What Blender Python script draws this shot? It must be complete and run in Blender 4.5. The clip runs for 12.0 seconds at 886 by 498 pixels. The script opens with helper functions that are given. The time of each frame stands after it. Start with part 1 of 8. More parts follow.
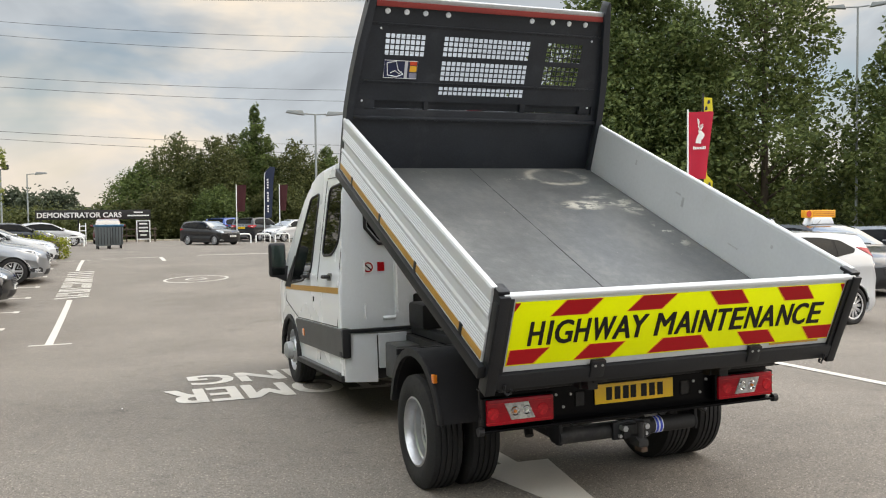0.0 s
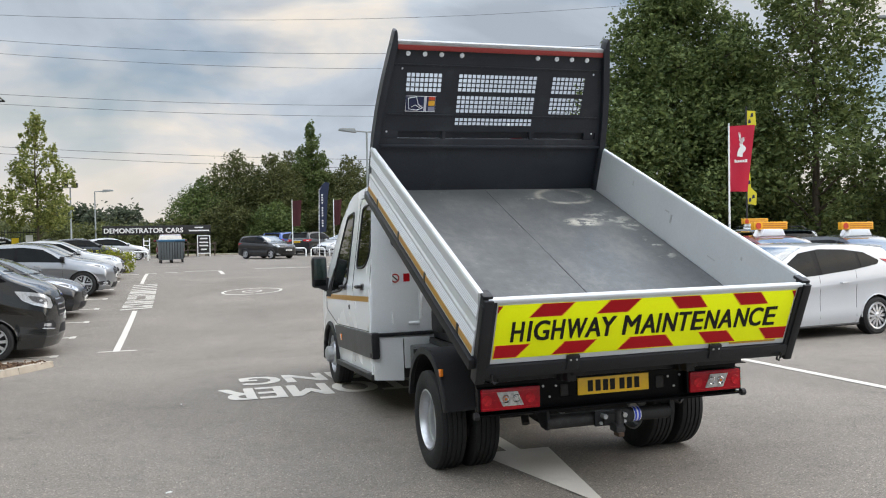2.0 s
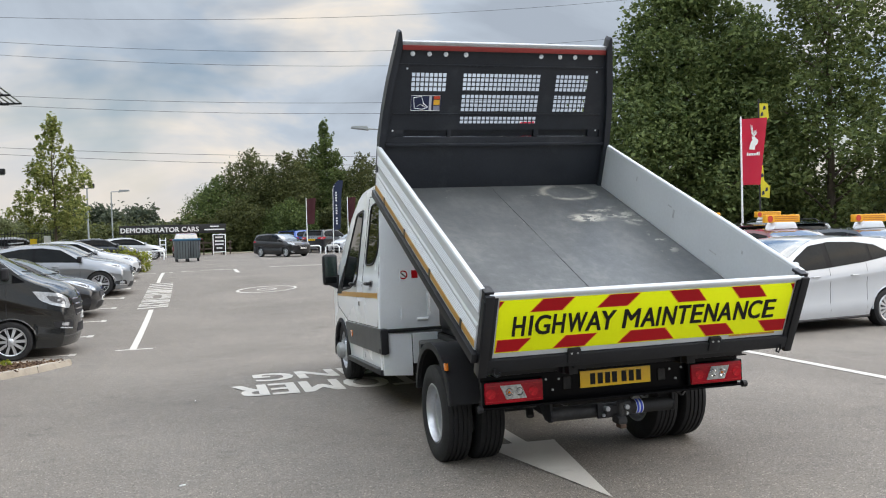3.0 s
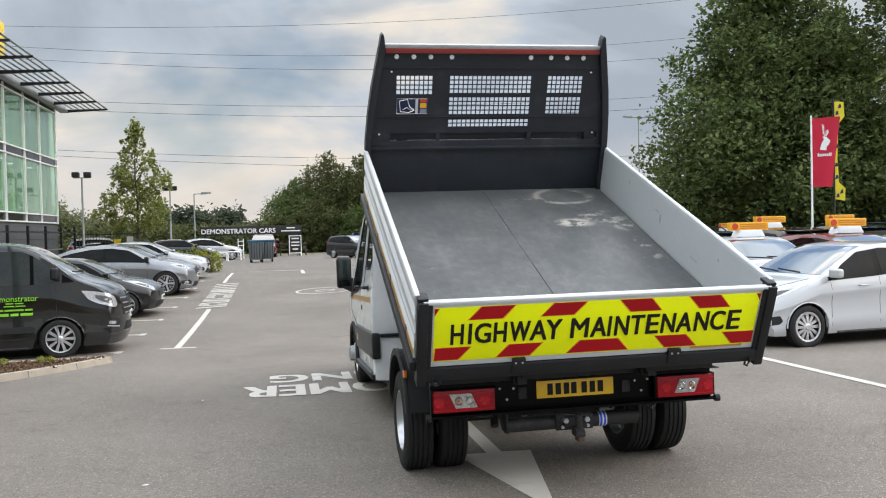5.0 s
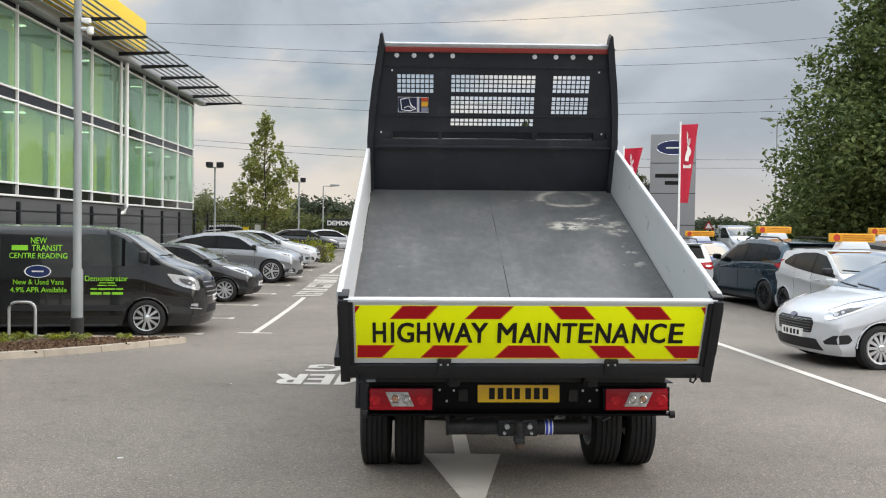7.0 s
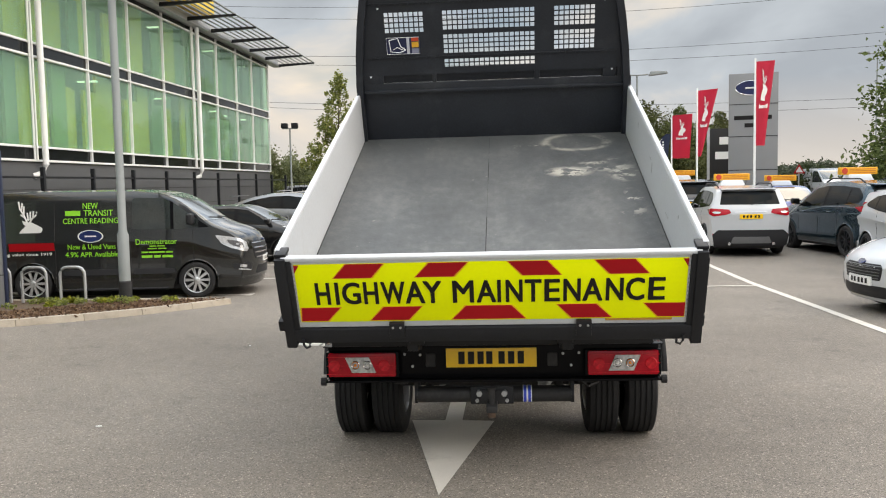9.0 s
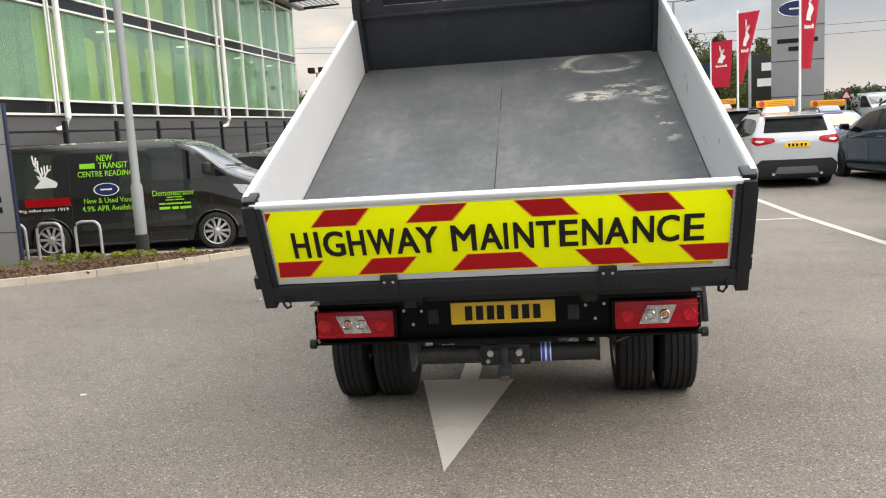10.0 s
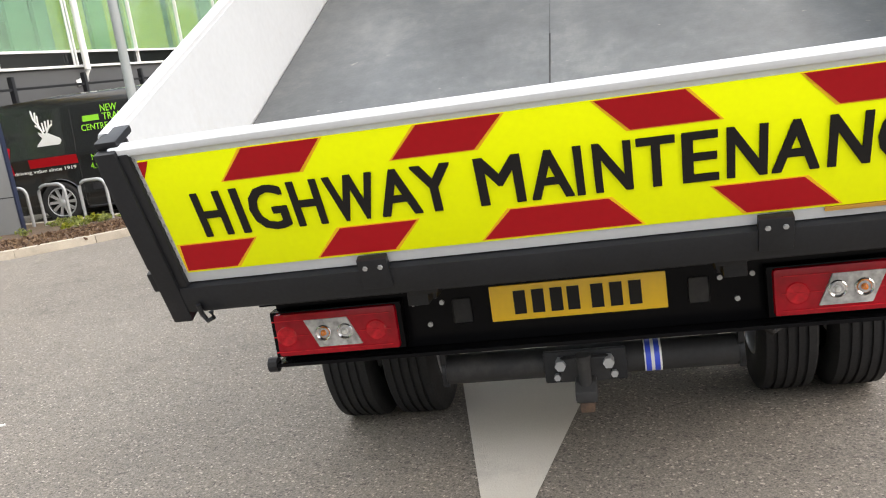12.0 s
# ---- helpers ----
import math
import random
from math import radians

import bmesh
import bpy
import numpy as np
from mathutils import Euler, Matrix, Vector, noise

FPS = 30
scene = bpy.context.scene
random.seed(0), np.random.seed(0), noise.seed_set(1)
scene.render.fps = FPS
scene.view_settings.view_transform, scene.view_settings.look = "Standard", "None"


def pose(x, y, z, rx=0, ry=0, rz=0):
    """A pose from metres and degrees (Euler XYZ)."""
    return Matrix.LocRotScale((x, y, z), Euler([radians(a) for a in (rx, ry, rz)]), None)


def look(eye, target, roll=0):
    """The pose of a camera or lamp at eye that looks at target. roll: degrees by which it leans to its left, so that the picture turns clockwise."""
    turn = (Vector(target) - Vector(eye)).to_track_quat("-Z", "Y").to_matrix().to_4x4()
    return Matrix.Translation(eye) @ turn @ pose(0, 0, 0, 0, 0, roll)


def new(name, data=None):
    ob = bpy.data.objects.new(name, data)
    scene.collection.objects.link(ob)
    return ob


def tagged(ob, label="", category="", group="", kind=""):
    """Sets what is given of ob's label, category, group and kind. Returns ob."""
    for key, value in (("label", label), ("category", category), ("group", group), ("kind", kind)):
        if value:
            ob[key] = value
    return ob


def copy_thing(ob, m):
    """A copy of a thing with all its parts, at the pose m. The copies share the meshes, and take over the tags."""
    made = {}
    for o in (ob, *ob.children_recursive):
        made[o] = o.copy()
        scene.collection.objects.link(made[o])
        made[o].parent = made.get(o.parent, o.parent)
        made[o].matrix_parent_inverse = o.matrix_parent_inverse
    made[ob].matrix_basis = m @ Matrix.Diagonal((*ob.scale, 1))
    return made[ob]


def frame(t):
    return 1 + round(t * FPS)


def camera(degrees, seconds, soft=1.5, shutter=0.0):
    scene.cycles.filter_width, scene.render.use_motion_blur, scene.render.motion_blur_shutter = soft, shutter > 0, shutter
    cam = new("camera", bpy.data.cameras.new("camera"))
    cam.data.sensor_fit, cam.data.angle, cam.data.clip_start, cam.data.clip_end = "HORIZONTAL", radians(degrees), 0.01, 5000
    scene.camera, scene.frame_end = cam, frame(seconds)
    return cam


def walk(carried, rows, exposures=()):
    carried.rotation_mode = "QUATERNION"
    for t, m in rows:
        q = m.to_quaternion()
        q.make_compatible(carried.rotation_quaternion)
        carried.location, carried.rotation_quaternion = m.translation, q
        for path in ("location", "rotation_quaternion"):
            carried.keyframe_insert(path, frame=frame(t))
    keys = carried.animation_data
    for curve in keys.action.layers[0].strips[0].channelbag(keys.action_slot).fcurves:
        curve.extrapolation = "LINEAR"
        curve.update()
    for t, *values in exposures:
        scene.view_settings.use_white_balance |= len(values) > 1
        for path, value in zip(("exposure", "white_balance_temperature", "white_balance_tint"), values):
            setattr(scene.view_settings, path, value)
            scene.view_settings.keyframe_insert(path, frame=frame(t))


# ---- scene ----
cam = camera(55.2, 12.0, soft=1.1)
PATH = [
    (0, (-2.723, -4.08, 1.595), (-2.002, -2.215, 1.545), -0.9),
    (0.5, (-2.69, -4.345, 1.599), (-2.014, -2.463, 1.559), -1.0),
    (1, (-2.672, -4.595, 1.616), (-2.032, -2.701, 1.59), -1.1),
    (1.5, (-2.735, -4.77, 1.6), (-2.117, -2.868, 1.581), -1.1),
    (2, (-2.701, -4.964, 1.607), (-2.103, -3.056, 1.59), -1.2),
    (2.5, (-2.662, -5.088, 1.606), (-2.079, -3.175, 1.585), -1.5),
    (3, (-2.664, -5.098, 1.611), (-2.1, -3.179, 1.586), -1.8),
    (5, (-1.824, -5.212, 1.61), (-1.452, -3.247, 1.595), -1.5),
    (5.5, (-1.509, -5.283, 1.614), (-1.219, -3.304, 1.595), -1.0),
    (6, (-1.223, -5.24, 1.615), (-1.016, -3.251, 1.594), -0.3),
    (6.5, (-0.925, -5.319, 1.613), (-0.798, -3.323, 1.59), 0.3),
    (7, (-0.632, -5.344, 1.614), (-0.577, -3.345, 1.595), 0.8),
    (9, (0.119, -4.824, 1.582), (-0.037, -2.834, 1.458), -1.0),
    (9.5, (0.195, -4.529, 1.544), (-0.007, -2.548, 1.36), -2.1),
    (10, (0.248, -4.152, 1.522), (0.0, -2.184, 1.266), -3.1),
    (10.5, (0.205, -3.746, 1.497), (-0.074, -1.792, 1.173), -3.8),
    (11, (0.22, -3.303, 1.457), (-0.098, -1.369, 1.062), -4.2),
    (11.5, (0.145, -2.848, 1.412), (-0.166, -0.923, 0.967), -4.7),
    (12, (0.12, -2.45, 1.355), (-0.268, -0.53, 0.949), -7.8),
]
from mathutils.bvhtree import BVHTree

LEVEL = pose(0, 0, 0, -0.86, 0, 0)
walk(cam, [(t, LEVEL @ look(eye, target, roll)) for t, eye, target, roll in PATH], [(0, 0.08, 7150, 10), (1.0, 0.05, 6900, 10), (2.5, 0.02, 6500, 10), (5, 0.0, 6620, 10), (7, -0.03, 6800, 10), (9.5, 0.10, 7150, 11), (10.5, 0.26, 7100, 12), (11.5, 0.46, 7050, 12), (12, 0.49, 7050, 12)])

# ---- world and light ----
SUN_UP, SUN_TURN = radians(34), radians(104)
world = bpy.data.worlds.new("overcast_sky")
scene.world = world
world.use_nodes = True
wt = world.node_tree
for n in list(wt.nodes):
    wt.nodes.remove(n)


def wnode(kind, **values):
    n = wt.nodes.new(kind)
    for key, value in values.items():
        n.inputs[key].default_value = value
    return n


w_out, w_bg = wnode("ShaderNodeOutputWorld"), wnode("ShaderNodeBackground")
w_sky = wnode("ShaderNodeTexSky")
w_sky.sky_type, w_sky.sun_disc = "NISHITA", False
w_sky.sun_elevation, w_sky.sun_rotation = SUN_UP, SUN_TURN
w_co, w_sep = wnode("ShaderNodeTexCoord"), wnode("ShaderNodeSeparateXYZ")
wt.links.new(w_co.outputs["Generated"], w_sep.inputs[0])
# broad soft clouds, flattened towards the horizon
w_cloud = wnode("ShaderNodeMapping")
w_cloud.inputs["Scale"].default_value, w_cloud.inputs["Location"].default_value = (1.0, 1.0, 2.3), (3.1, 0.4, 1.7)
wt.links.new(w_co.outputs["Generated"], w_cloud.inputs[0])
w_n1 = wnode("ShaderNodeTexNoise", Scale=2.6, Detail=5.0, Roughness=0.5, Distortion=0.3)
w_n2 = wnode("ShaderNodeTexNoise", Scale=3.4, Detail=6.0, Roughness=0.52, Distortion=0.5)
for n in (w_n1, w_n2):
    wt.links.new(w_cloud.outputs[0], n.inputs["Vector"])
w_cover = wnode("ShaderNodeValToRGB")
w_cover.color_ramp.elements[0].position, w_cover.color_ramp.elements[1].position = 0.36, 0.52
w_shade = wnode("ShaderNodeValToRGB")
w_shade.color_ramp.elements[0].position, w_shade.color_ramp.elements[1].position = 0.36, 0.66
w_shade.color_ramp.elements[0].color = (0.455, 0.52, 0.61, 1)
w_shade.color_ramp.elements[1].color = (1.0, 0.925, 0.83, 1)
w_mid = w_shade.color_ramp.elements.new(0.50)
w_mid.color = (0.585, 0.665, 0.765, 1)
wt.links.new(w_n1.outputs[0], w_cover.inputs[0])
wt.links.new(w_n2.outputs[0], w_shade.inputs[0])
w_skygain = wnode("ShaderNodeVectorMath")
w_skygain.operation = "SCALE"
w_skygain.inputs["Scale"].default_value = 0.11
wt.links.new(w_sky.outputs[0], w_skygain.inputs[0])
w_mix = wnode("ShaderNodeMix")
w_mix.data_type = "RGBA"
wt.links.new(w_cover.outputs[0], w_mix.inputs[0])
wt.links.new(w_skygain.outputs[0], w_mix.inputs[6])
wt.links.new(w_shade.outputs[0], w_mix.inputs[7])
# warm band low over the horizon, and an overcast sky that brightens towards the zenith
w_warm = wnode("ShaderNodeMapRange")
w_warm.inputs[1].default_value, w_warm.inputs[2].default_value = 0.01, 0.11
w_warm.inputs[3].default_value, w_warm.inputs[4].default_value = 0.75, 0.0
wt.links.new(w_sep.outputs[2], w_warm.inputs[0])
w_mix2 = wnode("ShaderNodeMix")
w_mix2.data_type = "RGBA"
w_mix2.inputs[7].default_value = (0.86, 0.80, 0.74, 1)
wt.links.new(w_warm.outputs[0], w_mix2.inputs[0])
wt.links.new(w_mix.outputs[2], w_mix2.inputs[6])
w_grad = wnode("ShaderNodeMapRange")
w_grad.inputs[1].default_value, w_grad.inputs[2].default_value = 0.25, 0.64
w_grad.inputs[3].default_value, w_grad.inputs[4].default_value = 0.89, 3.9
wt.links.new(w_sep.outputs[2], w_grad.inputs[0])
wt.links.new(w_mix2.outputs[2], w_bg.inputs["Color"])
wt.links.new(w_grad.outputs[0], w_bg.inputs["Strength"])
wt.links.new(w_bg.outputs[0], w_out.inputs[0])

sun = new("sun", bpy.data.lights.new("sun", "SUN"))
sun.data.energy, sun.data.angle, sun.data.color = 1.7, radians(60), (1.0, 0.90, 0.78)
sun.matrix_world = look((0, 0, 0), (-math.sin(SUN_TURN) * math.cos(SUN_UP), -math.cos(SUN_TURN) * math.cos(SUN_UP), -math.sin(SUN_UP)))

# ---- materials ----


def material(name, base, rough=0.5, metal=0.0, vary=0.12, scale=6.0, fine=60.0, bump=0.0, coat=0.0, dirt=None, dirt_at=0.62, spec=0.5, stretch=(1, 1, 1), tone=0.0):
    """A painted, plastic, metal or mineral surface: base colour with broad and fine variation, dirt patches and fine relief."""
    m = bpy.data.materials.new(name)
    m.use_nodes = True
    t = m.node_tree
    b = t.nodes["Principled BSDF"]
    b.inputs["Roughness"].default_value, b.inputs["Metallic"].default_value = rough, metal
    b.inputs["Coat Weight"].default_value, b.inputs["Coat Roughness"].default_value = coat, 0.06
    b.inputs["Specular IOR Level"].default_value = spec
    co, mp = t.nodes.new("ShaderNodeTexCoord"), t.nodes.new("ShaderNodeMapping")
    mp.inputs["Scale"].default_value = stretch
    t.links.new(co.outputs["Object"], mp.inputs["Vector"])
    big, small = t.nodes.new("ShaderNodeTexNoise"), t.nodes.new("ShaderNodeTexNoise")
    big.inputs["Scale"].default_value, big.inputs["Detail"].default_value = scale, 5
    small.inputs["Scale"].default_value, small.inputs["Detail"].default_value = fine, 3
    for n in (big, small):
        t.links.new(mp.outputs[0], n.inputs["Vector"])
    add = t.nodes.new("ShaderNodeMath")
    add.operation = "ADD"
    t.links.new(big.outputs[0], add.inputs[0])
    t.links.new(small.outputs[0], add.inputs[1])
    rng = t.nodes.new("ShaderNodeMapRange")
    for k, v in enumerate((0.6, 1.4, 1 - vary, 1 + vary)):
        rng.inputs[k + 1].default_value = v
    t.links.new(add.outputs[0], rng.inputs[0])
    col = t.nodes.new("ShaderNodeVectorMath")
    col.operation = "SCALE"
    col.inputs[0].default_value = base[:3]
    t.links.new(rng.outputs[0], col.inputs["Scale"])
    last = col.outputs[0]
    if tone:
        info, tr = t.nodes.new("ShaderNodeObjectInfo"), t.nodes.new("ShaderNodeMapRange")
        tr.inputs[3].default_value, tr.inputs[4].default_value = 1 - tone, 1 + tone
        t.links.new(info.outputs["Random"], tr.inputs[0])
        c2 = t.nodes.new("ShaderNodeVectorMath")
        c2.operation = "SCALE"
        t.links.new(last, c2.inputs[0])
        t.links.new(tr.outputs[0], c2.inputs["Scale"])
        last = c2.outputs[0]
    if dirt:
        dn, dr, dm = t.nodes.new("ShaderNodeTexNoise"), t.nodes.new("ShaderNodeMapRange"), t.nodes.new("ShaderNodeMix")
        dn.inputs["Scale"].default_value, dn.inputs["Detail"].default_value = scale * 0.7, 8
        dn.inputs["Roughness"].default_value = 0.65
        t.links.new(mp.outputs[0], dn.inputs["Vector"])
        dr.inputs[1].default_value, dr.inputs[2].default_value = dirt_at - 0.08, dirt_at + 0.1
        dr.inputs[3].default_value, dr.inputs[4].default_value = 0, dirt[3]
        t.links.new(dn.outputs[0], dr.inputs[0])
        dm.data_type = "RGBA"
        t.links.new(dr.outputs[0], dm.inputs[0])
        t.links.new(last, dm.inputs[6])
        dm.inputs[7].default_value = (*dirt[:3], 1)
        last = dm.outputs[2]
    t.links.new(last, b.inputs["Base Color"])
    rr = t.nodes.new("ShaderNodeMapRange")
    rr.inputs[3].default_value, rr.inputs[4].default_value = rough * 0.8, min(1.0, rough * 1.25)
    t.links.new(big.outputs[0], rr.inputs[0])
    t.links.new(rr.outputs[0], b.inputs["Roughness"])
    if bump:
        bp = t.nodes.new("ShaderNodeBump")
        bp.inputs["Strength"].default_value, bp.inputs["Distance"].default_value = bump, 0.01
        t.links.new(small.outputs[0], bp.inputs["Height"])
        t.links.new(bp.outputs[0], b.inputs["Normal"])
    return m


def glass_material(name, tint, rough=0.02, ior=1.45):
    """Dark tinted vehicle or facade glass: partly clear, glossy."""
    m = bpy.data.materials.new(name)
    m.use_nodes = True
    t = m.node_tree
    b = t.nodes["Principled BSDF"]
    b.inputs["Base Color"].default_value = (*tint, 1)
    b.inputs["Roughness"].default_value, b.inputs["Transmission Weight"].default_value = rough, 0.85
    b.inputs["IOR"].default_value = ior
    return m


def leaf_material(name, dark, light, rough=0.6):
    m = bpy.data.materials.new(name)
    m.use_nodes = True
    t = m.node_tree
    b = t.nodes["Principled BSDF"]
    geo, ramp = t.nodes.new("ShaderNodeNewGeometry"), t.nodes.new("ShaderNodeValToRGB")
    ramp.color_ramp.elements[0].color, ramp.color_ramp.elements[1].color = (*dark, 1), (*light, 1)
    t.links.new(geo.outputs["Random Per Island"], ramp.inputs[0])
    t.links.new(ramp.outputs[0], b.inputs["Base Color"])
    b.inputs["Roughness"].default_value = rough
    b.inputs["Specular IOR Level"].default_value = 0.25
    tr, mx = t.nodes.new("ShaderNodeBsdfTranslucent"), t.nodes.new("ShaderNodeMixShader")
    t.links.new(ramp.outputs[0], tr.inputs[0])
    mx.inputs[0].default_value = 0.36
    t.links.new(b.outputs[0], mx.inputs[1])
    t.links.new(tr.outputs[0], mx.inputs[2])
    t.links.new(mx.outputs[0], t.nodes["Material Output"].inputs[0])
    return m


def asphalt_material():
    m = bpy.data.materials.new("worn_asphalt")
    m.use_nodes = True
    t = m.node_tree
    b = t.nodes["Principled BSDF"]
    co = t.nodes.new("ShaderNodeTexCoord")

    def noise_of(scale, detail, rough=0.5):
        n = t.nodes.new("ShaderNodeTexNoise")
        n.inputs["Scale"].default_value, n.inputs["Detail"].default_value, n.inputs["Roughness"].default_value = scale, detail, rough
        t.links.new(co.outputs["Object"], n.inputs["Vector"])
        return n

    def ramp_of(source, stops):
        r = t.nodes.new("ShaderNodeValToRGB")
        for k, (at, c) in enumerate(stops):
            e = r.color_ramp.elements[k] if k < 2 else r.color_ramp.elements.new(at)
            e.position, e.color = at, (*c, 1)
        t.links.new(source, r.inputs[0])
        return r

    grain, mid, wide, spots = noise_of(150, 2), noise_of(70, 4, 0.7), noise_of(0.35, 6, 0.6), noise_of(3.1, 7, 0.7)
    base = ramp_of(wide.outputs[0], [(0.3, (0.154, 0.138, 0.121)), (0.7, (0.211, 0.190, 0.166))])
    speck = ramp_of(grain.outputs[0], [(0.33, (0.75, 0.75, 0.76)), (0.5, (0.98, 0.98, 0.98)), (0.68, (1.38, 1.37, 1.34))])
    pit = ramp_of(mid.outputs[0], [(0.30, (0.72, 0.72, 0.72)), (0.62, (1.12, 1.12, 1.12))])
    stain = ramp_of(spots.outputs[0], [(0.28, (0.70, 0.70, 0.71)), (0.42, (1, 1, 1)), (0.75, (1.08, 1.07, 1.06))])
    # stones: sparse pale chips and dark ones in the binder
    cell, part_of = t.nodes.new("ShaderNodeTexVoronoi"), t.nodes.new("ShaderNodeSeparateColor")
    cell.inputs["Scale"].default_value = 120
    t.links.new(co.outputs["Object"], cell.inputs["Vector"])
    t.links.new(cell.outputs["Color"], part_of.inputs[0])
    chip = ramp_of(part_of.outputs[0], [(0.07, (0.62, 0.62, 0.63)), (0.12, (1, 1, 1)), (0.93, (1, 1, 1)), (0.96, (1.8, 1.78, 1.75))])
    last = base.outputs[0]
    for r in (speck, pit, stain, chip):
        mul = t.nodes.new("ShaderNodeVectorMath")
        mul.operation = "MULTIPLY"
        t.links.new(last, mul.inputs[0])
        t.links.new(r.outputs[0], mul.inputs[1])
        last = mul.outputs[0]
    t.links.new(last, b.inputs["Base Color"])
    b.inputs["Roughness"].default_value = 0.85
    b.inputs["Specular IOR Level"].default_value = 0.18
    bp = t.nodes.new("ShaderNodeBump")
    bp.inputs["Strength"].default_value, bp.inputs["Distance"].default_value = 0.55, 0.008
    t.links.new(mid.outputs[0], bp.inputs["Height"])
    t.links.new(bp.outputs[0], b.inputs["Normal"])
    return m


M = {}
M["asphalt"] = asphalt_material()
M["road_paint"] = material("worn_road_paint", (0.53, 0.50, 0.45), 0.75, vary=0.10, scale=3, fine=180, bump=0.3, dirt=(0.22, 0.205, 0.19, 0.6), dirt_at=0.64)
M["grass"] = material("rough_grass", (0.075, 0.095, 0.030), 0.9, vary=0.45, scale=0.8, fine=30, bump=0.6, dirt=(0.12, 0.10, 0.05, 0.7), dirt_at=0.55)
M["white_paint"] = material("white_vehicle_paint", (0.77, 0.80, 0.84), 0.26, vary=0.03, scale=1.5, coat=0.6, dirt=(0.60, 0.58, 0.55, 0.25), dirt_at=0.62)
M["white_alloy"] = material("white_painted_alloy", (0.57, 0.59, 0.615), 0.38, vary=0.05, scale=3, coat=0.15, dirt=(0.42, 0.40, 0.37, 0.35), dirt_at=0.66)
M["inner_white"] = material("scuffed_inner_white", (0.51, 0.53, 0.55), 0.5, vary=0.06, scale=4, fine=40, dirt=(0.38, 0.36, 0.33, 0.45), dirt_at=0.68)
M["black_steel"] = material("black_painted_steel", (0.012, 0.0130, 0.0155), 0.40, vary=0.25, scale=5, fine=90, bump=0.05, dirt=(0.045, 0.045, 0.045, 0.3), dirt_at=0.66, spec=0.3)
M["head_black"] = material("scuffed_headboard_black", (0.020, 0.023, 0.029), 0.45, vary=0.3, scale=4, fine=90, bump=0.05, dirt=(0.075, 0.078, 0.085, 0.4), dirt_at=0.64, spec=0.35)
M["black_plastic"] = material("black_plastic", (0.014, 0.014, 0.016), 0.55, vary=0.2, scale=8, fine=120, bump=0.08, spec=0.35)
M["grey_plastic"] = material("dark_grey_plastic_cladding", (0.07, 0.072, 0.074), 0.5, vary=0.15, fine=160, bump=0.1)
M["rubber"] = material("tyre_rubber", (0.019, 0.019, 0.020), 0.75, vary=0.3, scale=9, fine=90, bump=0.2, dirt=(0.05, 0.047, 0.043, 0.45), dirt_at=0.62, spec=0.3)
M["chassis"] = material("dusty_chassis_black", (0.015, 0.015, 0.016), 0.7, vary=0.3, scale=6, dirt=(0.08, 0.075, 0.07, 0.5), dirt_at=0.58)
M["steel_wheel"] = material("silver_painted_wheel", (0.50, 0.51, 0.53), 0.30, metal=0.75, vary=0.1, dirt=(0.25, 0.22, 0.2, 0.4), dirt_at=0.62)
M["alloy"] = material("bright_alloy", (0.62, 0.63, 0.65), 0.3, metal=0.7, vary=0.08)
M["chrome"] = material("bright_metal", (0.75, 0.75, 0.77), 0.18, metal=1.0, vary=0.05)
M["galv"] = material("galvanised_steel", (0.42, 0.43, 0.44), 0.5, metal=0.55, vary=0.14, scale=9, fine=45, dirt=(0.22, 0.20, 0.18, 0.4), dirt_at=0.62)
M["grey_pole"] = material("grey_painted_column", (0.235, 0.255, 0.255), 0.55, vary=0.1, scale=3)
M["yellow_film"] = material("fluorescent_yellow_film", (0.84, 0.92, 0.004), 0.45, vary=0.03, scale=2, coat=0.0, spec=0.2)
M["red_film"] = material("red_reflective_film", (0.36, 0.005, 0.010), 0.45, vary=0.06, scale=6, coat=0.0, spec=0.2)
M["border_film"] = material("orange_border_film", (0.80, 0.46, 0.02), 0.45, vary=0.05, spec=0.2)
M["black_film"] = material("black_lettering_film", (0.009, 0.008, 0.008), 0.5, vary=0.1, spec=0.25)
M["amber_tape"] = material("amber_reflective_tape", (0.46, 0.24, 0.035), 0.4, vary=0.08, scale=9, coat=0.2)
M["badge_blue"] = material("blue_enamel", (0.008, 0.02, 0.10), 0.25, coat=0.8)
M["gloss_black"] = material("gloss_black_trim", (0.005, 0.005, 0.006), 0.22, vary=0.1, spec=0.08)
M["lamp_dark"] = material("dark_lamp_housing", (0.09, 0.09, 0.094), 0.25, vary=0.3, scale=30)
M["plate_yellow"] = material("yellow_number_plate", (0.90, 0.55, 0.008), 0.3, vary=0.04, coat=0.3)
M["plate_white"] = material("white_number_plate", (0.75, 0.75, 0.73), 0.3, vary=0.04)
M["red_lens"] = material("red_lamp_lens", (0.35, 0.003, 0.012), 0.14, vary=0.30, scale=9, fine=40, coat=0.15, spec=0.25)
M["bright_red_lens"] = material("bright_red_lamp_lens", (0.52, 0.010, 0.020), 0.2, vary=0.3, scale=30, coat=0.15, spec=0.25)
M["clear_lens"] = material("clear_lamp_lens", (0.52, 0.53, 0.54), 0.14, metal=0.5, vary=0.4, scale=26, coat=0.6)
M["amber_lens"] = material("amber_lamp_lens", (0.75, 0.20, 0.01), 0.15, vary=0.1, coat=1.0)
M["dark_glass"] = material("dark_vehicle_glass", (0.005, 0.006, 0.006), 0.02, vary=0.6, scale=2.5, spec=0.10)
M["van_glass"] = material("grey_green_vehicle_glass", (0.024, 0.030, 0.029), 0.02, vary=0.7, scale=2.0, spec=0.6)
